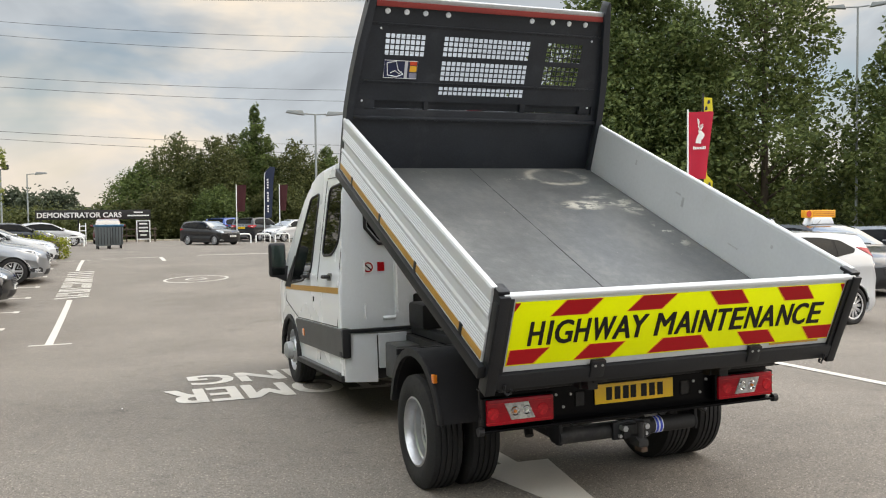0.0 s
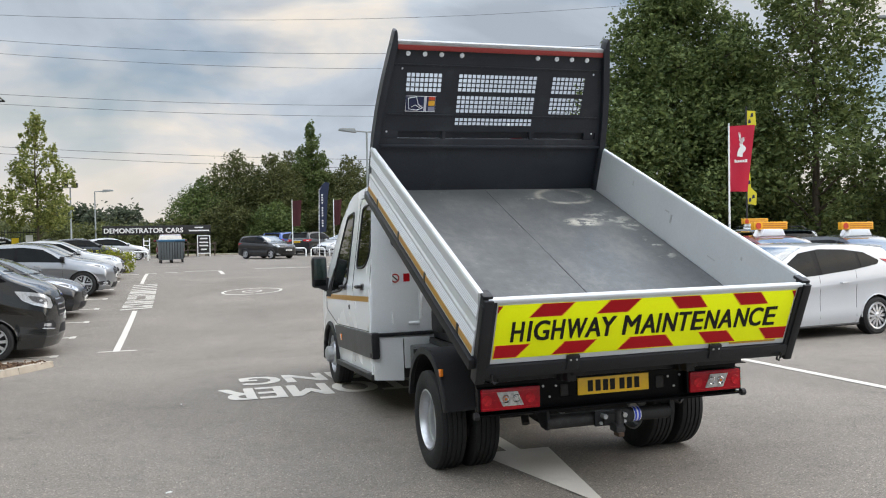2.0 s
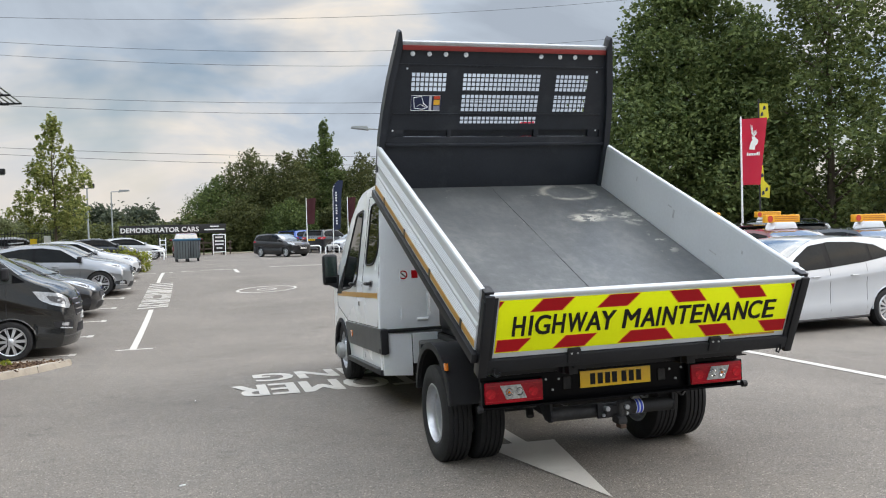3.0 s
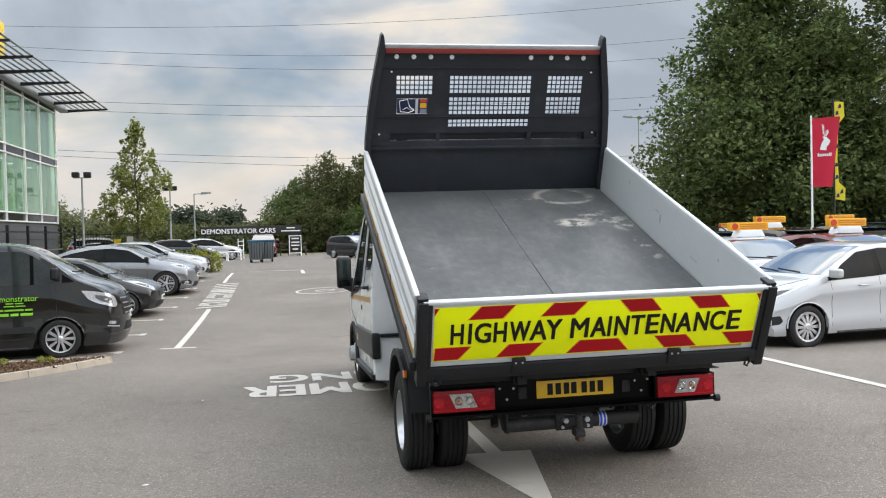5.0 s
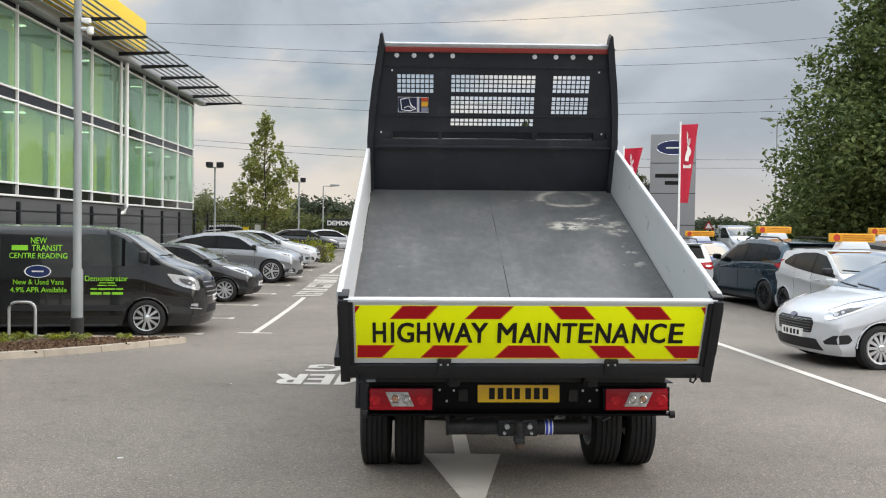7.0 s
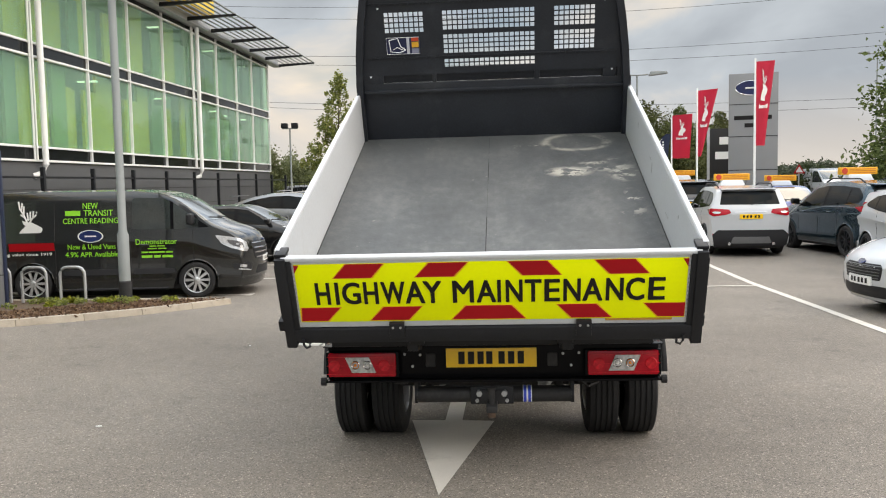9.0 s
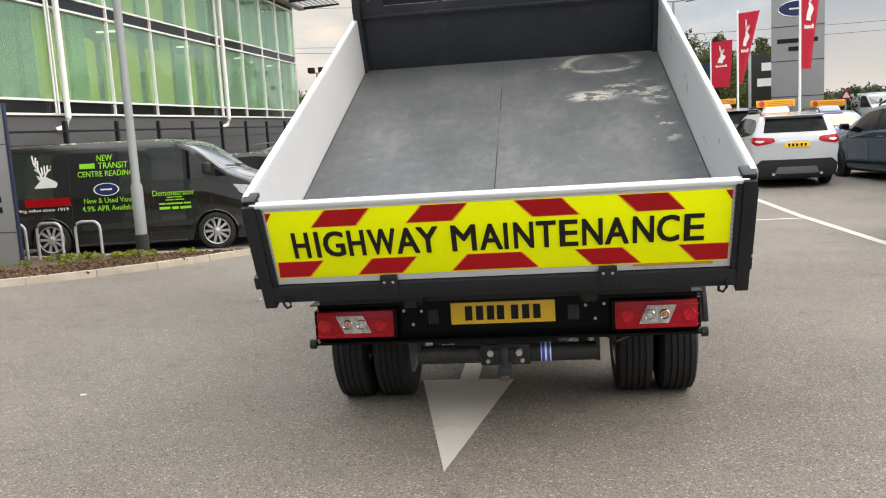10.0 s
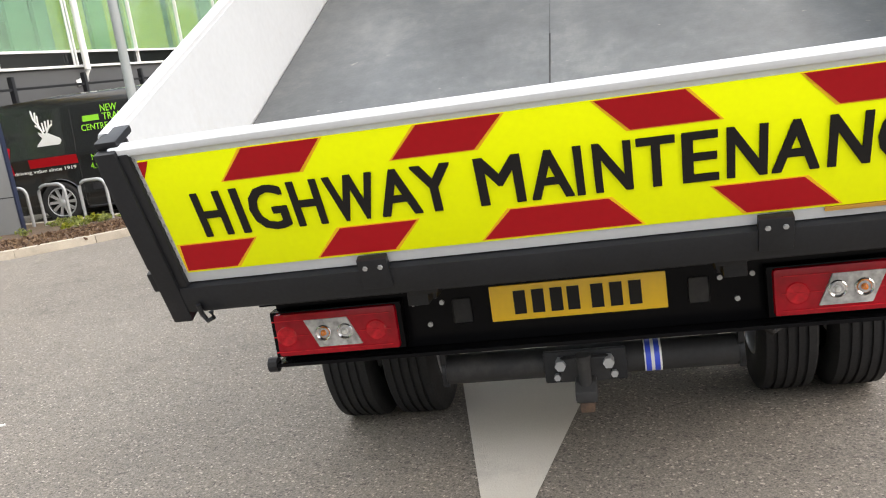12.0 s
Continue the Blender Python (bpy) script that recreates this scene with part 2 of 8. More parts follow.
M["screen_glass"] = material("windscreen_glass", (0.045, 0.055, 0.056), 0.02, vary=0.5, scale=1.6, spec=0.8, coat=1.0)


def bed_material():
    """Dark grey steel tipper floor: dust bloom, pale dried patches with ragged edges, a ring mark and drag marks."""
    m = bpy.data.materials.new("scuffed_steel_floor")
    m.use_nodes = True
    t = m.node_tree
    b = t.nodes["Principled BSDF"]
    co = t.nodes.new("ShaderNodeTexCoord")

    def math_of(op, x, y=0.0):
        n = t.nodes.new("ShaderNodeMath")
        n.operation = op
        for k, v in enumerate((x, y)):
            if isinstance(v, (int, float)):
                n.inputs[k].default_value = v
            else:
                t.links.new(v, n.inputs[k])
        return n.outputs[0]

    def noise_of(scale, detail, stretch=(1, 1, 1), rough=0.6):
        mp, n = t.nodes.new("ShaderNodeMapping"), t.nodes.new("ShaderNodeTexNoise")
        mp.inputs["Scale"].default_value = stretch
        n.inputs["Scale"].default_value, n.inputs["Detail"].default_value, n.inputs["Roughness"].default_value = scale, detail, rough
        t.links.new(co.outputs["Object"], mp.inputs[0])
        t.links.new(mp.outputs[0], n.inputs["Vector"])
        return n.outputs[0]

    def step(x, lo, hi):
        n = t.nodes.new("ShaderNodeMapRange")
        n.inputs[1].default_value, n.inputs[2].default_value = lo, hi
        t.links.new(x, n.inputs[0])
        return n.outputs[0]

    def blot(cx, cy, rx, ry):
        """1 inside an ellipse on the floor, falling to 0 outside."""
        mp, ln = t.nodes.new("ShaderNodeMapping"), t.nodes.new("ShaderNodeVectorMath")
        mp.inputs["Location"].default_value, mp.inputs["Scale"].default_value = (-cx / rx, -cy / ry, 0), (1 / rx, 1 / ry, 0)
        ln.operation = "LENGTH"
        t.links.new(co.outputs["Object"], mp.inputs[0])
        t.links.new(mp.outputs[0], ln.inputs[0])
        return ln.outputs["Value"]

    wide, streak, fine, ragged = noise_of(1.6, 9, rough=0.7), noise_of(3.2, 10, (1.0, 0.35, 1), 0.75), noise_of(45, 4), noise_of(7.5, 8, rough=0.7)
    ragged2 = noise_of(7.0, 9, (0.7, 1.25, 1), 0.78)
    tone = math_of("ADD", math_of("ADD", math_of("MULTIPLY", wide, 0.42), math_of("MULTIPLY", streak, 0.30)), math_of("MULTIPLY", noise_of(13, 10, rough=0.8), 0.28))
    ramp = t.nodes.new("ShaderNodeValToRGB")
    for k, (at, c) in enumerate(((0.36, (0.050, 0.053, 0.055)), (0.50, (0.090, 0.095, 0.096)), (0.64, (0.165, 0.167, 0.160)))):
        e = ramp.color_ramp.elements[k] if k < 2 else ramp.color_ramp.elements.new(at)
        e.position, e.color = at, (*c, 1)
    t.links.new(tone, ramp.inputs[0])
    marks = None
    for cx, cy, rx, ry, cut in ((0.56, 2.02, 0.17, 0.10, 0.45), (0.84, 2.14, 0.20, 0.13, 0.49), (0.95, 1.97, 0.11, 0.16, 0.48), (0.96, 1.45, 0.07, 0.22, 0.53), (0.26, 2.60, 0.16, 0.08, 0.54), (0.72, 2.62, 0.12, 0.06, 0.55), (0.90, 1.15, 0.10, 0.14, 0.60), (-0.70, 2.70, 0.40, 0.14, 0.60), (-0.2, 0.5, 0.9, 0.4, 0.68)):
        one = math_of("MULTIPLY", step(blot(cx, cy, rx, ry), 1.15, 0.55), step(ragged2 if cy > 1.7 else ragged, cut + 0.02, cut + 0.05))
        marks = one if marks is None else math_of("MAXIMUM", marks, one)
    d = blot(0.66, 2.66, 0.26, 0.19)
    ring = math_of("MULTIPLY", step(math_of("ABSOLUTE", math_of("SUBTRACT", d, 0.95)), 0.20, 0.04), step(noise_of(5.0, 7, rough=0.7), 0.42, 0.54))
    marks = math_of("MAXIMUM", marks, math_of("MULTIPLY", ring, 0.75))
    specks = math_of("MULTIPLY", step(noise_of(16, 3), 0.70, 0.76), 0.55)
    marks = math_of("MAXIMUM", marks, specks)
    mix = t.nodes.new("ShaderNodeMix")
    mix.data_type = "RGBA"
    t.links.new(math_of("MULTIPLY", marks, 0.92), mix.inputs[0])
    t.links.new(ramp.outputs[0], mix.inputs[6])
    mix.inputs[7].default_value = (0.44, 0.42, 0.36, 1)
    t.links.new(mix.outputs[2], b.inputs["Base Color"])
    rr = t.nodes.new("ShaderNodeMapRange")
    rr.inputs[3].default_value, rr.inputs[4].default_value = 0.36, 0.62
    t.links.new(wide, rr.inputs[0])
    t.links.new(rr.outputs[0], b.inputs["Roughness"])
    b.inputs["Specular IOR Level"].default_value = 0.45
    bp = t.nodes.new("ShaderNodeBump")
    bp.inputs["Strength"].default_value, bp.inputs["Distance"].default_value = 0.10, 0.01
    t.links.new(fine, bp.inputs["Height"])
    t.links.new(bp.outputs[0], b.inputs["Normal"])
    return m


M["bed"] = bed_material()


def link(name, bm, mat, smooth=True, angle=35):
    me = bpy.data.meshes.new(name)
    bmesh.ops.recalc_face_normals(bm, faces=bm.faces[:])
    bm.to_mesh(me)
    bm.free()
    for one in mat if isinstance(mat, (list, tuple)) else [mat]:
        me.materials.append(one)
    if smooth:
        me.shade_smooth()
        me.set_sharp_from_angle(angle=radians(angle))
    return me


def part(name, bm, mat, parent, label="", smooth=True, at=None, angle=35):
    """One mesh object under a thing or under a part."""
    me = bm if isinstance(bm, bpy.types.Mesh) else link(name, bm, mat, smooth, angle)
    ob = new(name, me)
    ob.parent = parent
    if at is not None:
        ob.matrix_local = at
    if label:
        tagged(ob, label)
    return ob


def thing(name, m, label, category, group="", kind=""):
    ob = new(name)
    ob.matrix_world = m
    ob.empty_display_size = 0.1
    return tagged(ob, label, category, group, kind)


def solid(name, bm, mat, label, category, m=None, group="", kind="", smooth=True, angle=35):
    ob = new(name, link(name, bm, mat, smooth, angle))
    if m is not None:
        ob.matrix_world = m
    return tagged(ob, label, category, group, kind)


def box(x0, x1, y0, y1, z0, z1, bevel=0.0, bm=None, seg=2):
    own = bm is None
    bm = bmesh.new() if own else bm
    made = bmesh.ops.create_cube(bm, size=1.0)
    for v in made["verts"]:
        v.co = Vector(((x0 + x1) / 2 + v.co.x * (x1 - x0), (y0 + y1) / 2 + v.co.y * (y1 - y0), (z0 + z1) / 2 + v.co.z * (z1 - z0)))
    if bevel:
        bmesh.ops.bevel(bm, geom=list({e for v in made["verts"] for e in v.link_edges}), offset=bevel, segments=seg, affect="EDGES", profile=0.6)
    return bm


def prism(points, axis, a, b, bevel=0.0, bm=None):
    """A polygon in the plane across the axis, extruded from a to b. axis x: points are (y, z); y: (x, z); z: (x, y)."""
    bm = bm or bmesh.new()
    put = {"x": lambda p, c: (c, p[0], p[1]), "y": lambda p, c: (p[0], c, p[1]), "z": lambda p, c: (p[0], p[1], c)}[axis]
    lo, hi = [bm.verts.new(put(p, a)) for p in points], [bm.verts.new(put(p, b)) for p in points]
    faces = [bm.faces.new(lo), bm.faces.new(hi[::-1])]
    n = len(points)
    for k in range(n):
        faces.append(bm.faces.new((lo[k], hi[k], hi[(k + 1) % n], lo[(k + 1) % n])))
    if bevel:
        bmesh.ops.bevel(bm, geom=list({e for f in faces for e in f.edges}), offset=bevel, segments=2, affect="EDGES", profile=0.6)
    return bm


def rod(points, radius, sides=8, bm=None, cap=True):
    """A round bar along a line of points; radius may be a list."""
    bm = bm or bmesh.new()
    pts = [Vector(p) for p in points]
    rings = []
    for k, p in enumerate(pts):
        d = (pts[min(k + 1, len(pts) - 1)] - pts[max(k - 1, 0)]).normalized()
        u = d.cross(Vector((0, 0, 1)) if abs(d.z) < 0.9 else Vector((1, 0, 0))).normalized()
        v = d.cross(u)
        r = radius[k] if isinstance(radius, (list, tuple)) else radius
        rings.append([bm.verts.new(p + r * (math.cos(2 * math.pi * j / sides) * u + math.sin(2 * math.pi * j / sides) * v)) for j in range(sides)])
    for a, b in zip(rings, rings[1:]):
        for j in range(sides):
            bm.faces.new((a[j], a[(j + 1) % sides], b[(j + 1) % sides], b[j]))
    if cap:
        bm.faces.new(rings[0][::-1])
        bm.faces.new(rings[-1])
    return bm


def lathe(profile, sides=32, bm=None):
    """Turn a profile of (x, r) round the x axis."""
    bm = bm or bmesh.new()
    rings = [[bm.verts.new((x, r * math.cos(2 * math.pi * j / sides), r * math.sin(2 * math.pi * j / sides))) for j in range(sides)] for x, r in profile]
    for a, b in zip(rings, rings[1:]):
        for j in range(sides):
            bm.faces.new((a[j], a[(j + 1) % sides], b[(j + 1) % sides], b[j]))
    return bm


def letters(text, size, depth=0.0015, width=None, bold=0.0):
    """The mesh of a line of writing in the built-in font, centred, in the xy plane; width stretches it; bold thickens the strokes."""
    cu = bpy.data.curves.new("writing", "FONT")
    cu.body, cu.size, cu.extrude = text, size, depth
    cu.align_x, cu.align_y = "CENTER", "CENTER"
    cu.resolution_u = 3
    ob = bpy.data.objects.new("writing", cu)
    one = bpy.data.meshes.new_from_object(ob)
    bpy.data.objects.remove(ob)
    co = np.array([tuple(v.co) for v in one.vertices])
    faces = [tuple(p.vertices) for p in one.polygons]
    lo, hi = co.min(axis=0), co.max(axis=0)
    co[:, :2] -= (lo[:2] + hi[:2]) / 2
    co[:, 0] *= ((width - 2 * bold) / (hi[0] - lo[0])) if width else 1
    co[:, 1] *= (size - 2 * bold) / (hi[1] - lo[1])
    verts, polys = [], []
    for k, (dx, dy) in enumerate([(0, 0)] if not bold else [(-1, -0.6), (1, -0.6), (-1, 0.6), (1, 0.6), (0, 0)]):
        base = len(verts)
        verts += (co + np.array((dx * bold, dy * bold, 0.0002 * k))).tolist()
        polys += [tuple(base + q for q in f) for f in faces]
    me = bpy.data.meshes.new("writing")
    me.from_pydata(verts, [], polys)
    bpy.data.meshes.remove(one)
    return me


def lettering(name, text, size, mat, parent, at, width=None, bold=0.0, label=""):
    me = letters(text, size, 0.0015, width, bold)
    me.materials.append(mat)
    return part(name, me, mat, parent, label, at=at)


# ---- ground ----
LEFT = [(-60, 0.18), (-12, 0.18), (0, 0.0), (5, -0.075), (8, -0.23), (10, -0.34), (11, -0.355), (13, -0.345), (16, -0.30), (18.5, -0.2275), (21, -0.175), (25, -0.015), (28, 0.08), (35, 0.135), (45, 0.075), (70, 0.05), (3000, 0.05)]
RIGHT = [(-60, 0.18), (-12, 0.18), (0, 0.0), (5, -0.075), (10, -0.15), (13, -0.145), (15, -0.095), (20, -0.05), (25, 0.02), (28, 0.08), (35, 0.135), (45, 0.075), (70, 0.05), (3000, 0.05)]


def ground(x, y):
    """The height of the tarmac: a shallow dip crosses the park on one side."""
    k = min(1.0, max(0.0, (x + 3) / 6))
    k = k * k * (3 - 2 * k)
    a, b = (float(np.interp(y, [p[0] for p in q], [p[1] for p in q])) for q in (LEFT, RIGHT))
    return a + k * (b - a)


def sheet(xs, ys, lift=0.0):
    bm = bmesh.new()
    rows = [[bm.verts.new((x, y, ground(x, y) + lift)) for x in xs] for y in ys]
    for a, b in zip(rows, rows[1:]):
        for k in range(len(xs) - 1):
            bm.faces.new((a[k], a[k + 1], b[k + 1], b[k]))
    return bm


GX = [-2500, -600, -150, -60, -30, -14, -8, -5, -4, -3, -2, -1, 0, 1, 2, 3, 4, 6, 10, 16, 30, 60, 150, 600, 2500]
GY = [-900, -200, -60, -30, -20, -12, -8, -4] + [k * 1.0 for k in range(0, 46)] + [50, 60, 70, 90, 140, 300, 900, 2900]
solid("ground", sheet(GX, GY), M["asphalt"], "worn grey tarmac of the car park", "ground", kind="structure")


def marking(name, quads, label):
    """Thermoplastic paint lying on the tarmac; quads are (x0, x1, y0, y1) or lists of corners."""
    bm = bmesh.new()
    for q in quads:
        corners = [(q[0], q[2]), (q[1], q[2]), (q[1], q[3]), (q[0], q[3])] if not isinstance(q[0], tuple) else q
        if len(corners) == 4 and not isinstance(q[0], tuple):
            x0, x1, y0, y1 = q
            n = max(1, int(abs(y1 - y0)))
            k = max(1, int(abs(x1 - x0)))
            for i in range(n):
                for j in range(k):
                    cs = [(x0 + (x1 - x0) * (j + a) / k, y0 + (y1 - y0) * (i + b) / n) for a, b in ((0, 0), (1, 0), (1, 1), (0, 1))]
                    bm.faces.new([bm.verts.new((x, y, ground(x, y) + 0.006)) for x, y in cs])
        else:
            bm.faces.new([bm.verts.new((x, y, ground(x, y) + 0.006)) for x, y in corners])
    return solid(name, bm, M["road_paint"], label, "road marking", kind="structure", smooth=False)

# ---- the tipper truck ----
truck = thing("tipper_truck", LEVEL @ pose(0.012, 0, 0, 0, -0.45, 0), "white crew cab tipper truck with raised body and yellow tailgate board", "truck")
TILT = 23.0
O_Y, O_Z = -0.375, 0.954
BED = 2.87
HALF = 1.10


def wheel_meshes(radius, width, rim, dish, spokes=0, name="wheel"):
    """Tyre with grooved tread, and a rim; the axle runs along x and the outside is at -x."""
    w = width / 2
    prof = [(w * 0.86, rim - 0.005), (w * 1.0, rim + 0.03), (w * 1.02, (rim + radius) / 2), (w * 0.93, radius - 0.025), (w * 0.82, radius - 0.004)]
    tread = []
    for g in (0.5, 0.17, -0.17, -0.5):
        tread += [(w * (g + 0.06), radius), (w * (g + 0.045), radius - 0.009), (w * (g - 0.045), radius - 0.009), (w * (g - 0.06), radius)]
    full = prof + tread + [(-x, r) for x, r in prof[::-1]]
    tyre = link("tyre", lathe(full, 44), M["rubber"], angle=28)
    return tyre


def steel_wheel(parent, x, y, z, side, radius=0.35, width=0.20, inset=0.08, front=False):
    """A painted steel van wheel; side is -1 or 1 for the outside."""
    rim = radius - 0.135
    at = pose(x, y, z) @ Matrix.Diagonal((-side, 1, 1, 1))
    wheel = part("wheel", wheel_meshes(radius, width, rim, inset), M["rubber"], parent, at=at)
    wheel.name = "wheel"
    w = width / 2
    if front:
        prof = [(-w * 0.86, rim + 0.004), (-w * 0.9, rim - 0.012), (-w * 0.2, rim - 0.03), (-w * 0.25, rim * 0.72), (-w * 0.95, rim * 0.62), (-w * 1.05, rim * 0.5), (-w * 1.0, 0.001)]
    else:
        prof = [(-w * 0.86, rim + 0.004), (-w * 0.92, rim - 0.012), (-w * 0.80, rim - 0.020), (-w * 0.3, rim - 0.024), (-w * 0.22, rim - 0.034), (w * 0.10, rim - 0.038), (w * 0.18, rim - 0.052), (w * 0.40, rim * 0.78), (w * 0.55, rim * 0.66), (w * 0.6, rim * 0.45), (w * 0.3, rim * 0.40), (w * 0.2, 0.001)]
    part("rim", lathe(prof, 36), M["steel_wheel"], wheel, "silver painted steel rim")
    for k in range(6):
        a = k * math.pi / 3
        cx = -w * 1.02 if front else w * 0.15
        c, s = math.cos(a) * rim * 0.52, math.sin(a) * rim * 0.52
        part("wheel_nut", rod([(cx - 0.012, c, s), (cx + 0.02, c, s)], 0.014, 6), M["galv"], wheel)
    for k in range(8):
        a = (k + 0.5) * math.pi / 4
        cx = -w * 0.33 if front else w * 0.40
        c, s = math.cos(a) * rim * 0.80, math.sin(a) * rim * 0.80
        part("rim_hole", rod([(cx - 0.018, c, s), (cx + 0.01, c, s)], 0.022, 10), M["chassis"], wheel)
    hub = bmesh.new()
    lathe([(-w * (1.85 if front else 0.15), 0.001), (-w * (1.80 if front else 0.15), 0.06 if front else 0.05), (-w * (1.62 if front else 0.0), 0.088 if front else 0.062), (-w * (0.9 if front else -0.3), 0.095 if front else 0.066)], 20, hub)
    part("hub_cap", hub, M["galv"], wheel)
    return wheel


def truck_box(name, x0, x1, y0, y1, z0, z1, mat, bevel=0.004, parent=None, label=""):
    return part(name, box(x0, x1, y0, y1, z0, z1, bevel), mat, parent or truck, label)


M["pale_lens"] = material("pale_lamp_lens", (0.46, 0.46, 0.46), 0.15, metal=0.2, vary=0.4, scale=30, coat=0.3)

# wheels: twin rear, single front
REAR_Y, FRONT_Y, R = 0.86, 4.81, 0.352
for side in (-1, 1):
    steel_wheel(truck, side * 0.937, REAR_Y, R - 0.008, side, R, 0.205)
    steel_wheel(truck, side * 0.695, REAR_Y, R - 0.008, -side, R, 0.205)
    steel_wheel(truck, side * 0.915, FRONT_Y, R - 0.008, side, R, 0.2, front=True)

# chassis: side rails, cross members, axle, propshaft, springs
for side in (-1, 1):
    truck_box("chassis_rail", side * 0.47 - 0.035, side * 0.47 + 0.035, 0.05, 4.6, 0.56, 0.72, M["chassis"], 0.008)
    bm = bmesh.new()
    for k in range(3):
        prism([(0.15, 0.47 + 0.012 * k), (0.86, 0.36 + 0.012 * k), (1.6, 0.46 + 0.012 * k), (1.6, 0.47 + 0.012 * k), (0.86, 0.372 + 0.012 * k), (0.15, 0.482 + 0.012 * k)], "x", side * 0.55 - 0.035, side * 0.55 + 0.035, 0, bm)
    part("leaf_spring", bm, M["chassis"], truck)
    part("spring_shackle", rod([(side * 0.55, 0.2, 0.46), (side * 0.52, 0.2, 0.6)], 0.02), M["chassis"], truck)
    part("shock_absorber", rod([(side * 0.42, 0.5, 0.33), (side * 0.36, 0.75, 0.66)], [0.028, 0.034]), M["chassis"], truck)
part("rear_axle", rod([(-0.9, REAR_Y, R), (-0.25, REAR_Y, R), (-0.2, REAR_Y, R), (-0.1, REAR_Y, R), (0.1, REAR_Y, R), (0.2, REAR_Y, R), (0.25, REAR_Y, R), (0.9, REAR_Y, R)], [0.05, 0.05, 0.09, 0.15, 0.15, 0.09, 0.05, 0.05], 14), M["chassis"], truck)
part("propshaft", rod([(0, 1.0, 0.38), (0, 3.4, 0.5)], 0.04, 10), M["chassis"], truck)
part("exhaust_pipe", rod([(0.33, 3.6, 0.36), (0.33, 1.6, 0.40), (0.42, 1.3, 0.5), (0.42, 0.6, 0.5), (0.3, 0.28, 0.42)], 0.032, 10), M["galv"], truck)
truck_box("fuel_tank", 0.5, 0.9, 1.9, 2.9, 0.36, 0.68, M["black_plastic"], 0.05)
truck_box("spare_wheel_carrier", -0.3, 0.3, 0.35, 0.6, 0.40, 0.5, M["chassis"], 0.02)
for y in (1.5, 2.3, 3.2):
    truck_box("cross_member", -0.44, 0.44, y - 0.04, y + 0.04, 0.57, 0.68, M["chassis"], 0.006)

# rear lamp bar with its lamps, plate, tow bar
bar = truck_box("lamp_bar", -0.950, 0.950, 0.012, 0.05, 0.535, 0.735, M["gloss_black"], 0.004)
for z0, z1, d in ((0.735, 0.741, 0.09), (0.523, 0.535, 0.05)):
    truck_box("lamp_bar_flange", -0.958, 0.958, -d, 0.06, z0, z1, M["gloss_black"], 0.002, bar)
for side in (-1, 1):
    part("bar_end_cap", rod([(side * 0.955, -0.03, 0.529), (side * 0.985, -0.03, 0.529)], 0.024, 10), M["black_plastic"], bar)
    lamp = truck_box("rear_lamp", min(side * 0.545, side * 0.940), max(side * 0.545, side * 0.940), -0.05, 0.012, 0.556, 0.695, M["red_lens"], 0.012, bar, "red rear lamp with clear reversing window")
    cx = side * 0.755
    part("lamp_housing", box(min(side * 0.53, side * 0.955), max(side * 0.53, side * 0.955), -0.035, 0.02, 0.551, 0.700, 0.006), M["gloss_black"], bar, "black lamp housing")
    lens = part("reversing_window", prism([(cx - 0.095, 0.582), (cx + 0.045, 0.582), (cx + 0.085, 0.672), (cx - 0.055, 0.672)] if side > 0 else [(cx - 0.045, 0.582), (cx + 0.095, 0.582), (cx + 0.055, 0.672), (cx - 0.085, 0.672)], "y", -0.056, -0.045, 0.003), M["pale_lens"], lamp, "clear lens")
    for dx in (-0.045, 0.025) if side > 0 else (-0.025, 0.045):
        part("lamp_cup", lathe([(-0.002, 0.026), (-0.004, 0.023), (0.004, 0.012), (0.004, 0.001)], 16), M["chrome"], lens, at=pose(cx + dx, -0.0565, 0.627, 0, 0, 90))
        part("bulb", lathe([(-0.012, 0.001), (-0.010, 0.007), (0.0, 0.010)], 10), M["amber_lens"] if dx * side > 0 else M["plate_white"], lens, at=pose(cx + dx, -0.056, 0.627, 0, 0, 90))
    for dx in (-0.148, 0.142):
        part("lamp_reflector", lathe([(0.0, 0.001), (-0.002, 0.030), (0.002, 0.034)], 16), M["bright_red_lens"], lamp, at=pose(cx + dx, -0.051, 0.622, 0, 0, 90))
    for k in range(3):
        part("lens_rib", box(cx - 0.19, cx + 0.19, -0.0525, -0.049, 0.573 + 0.05 * k - 0.0015, 0.573 + 0.05 * k + 0.0015), M["bright_red_lens"], lamp)
    truck_box("bar_slot", side * 0.35 - 0.03, side * 0.35 + 0.03, 0.006, 0.014, 0.60, 0.68, M["chassis"], 0.01, bar)
    for bx, bz in ((0.41, 0.672), (0.50, 0.676), (0.455, 0.605)):
        part("bolt", rod([(side * bx, 0.004, bz), (side * bx, 0.014, bz)], 0.008, 8), M["galv"], bar)
plate = truck_box("number_plate", -0.26, 0.26, -0.002, 0.006, 0.598, 0.709, M["plate_yellow"], 0.003, bar, "yellow number plate")
for x in (-0.17, -0.115, -0.06, -0.01, 0.06, 0.115, 0.17):
    part("plate_bar", box(x - 0.018, x + 0.018, -0.005, -0.002, 0.618, 0.690), M["black_film"], plate)
tow = part("tow_bar", rod([(-0.44, 0.10, 0.420), (0.468, 0.10, 0.420)], 0.048, 18), M["chassis"], truck)
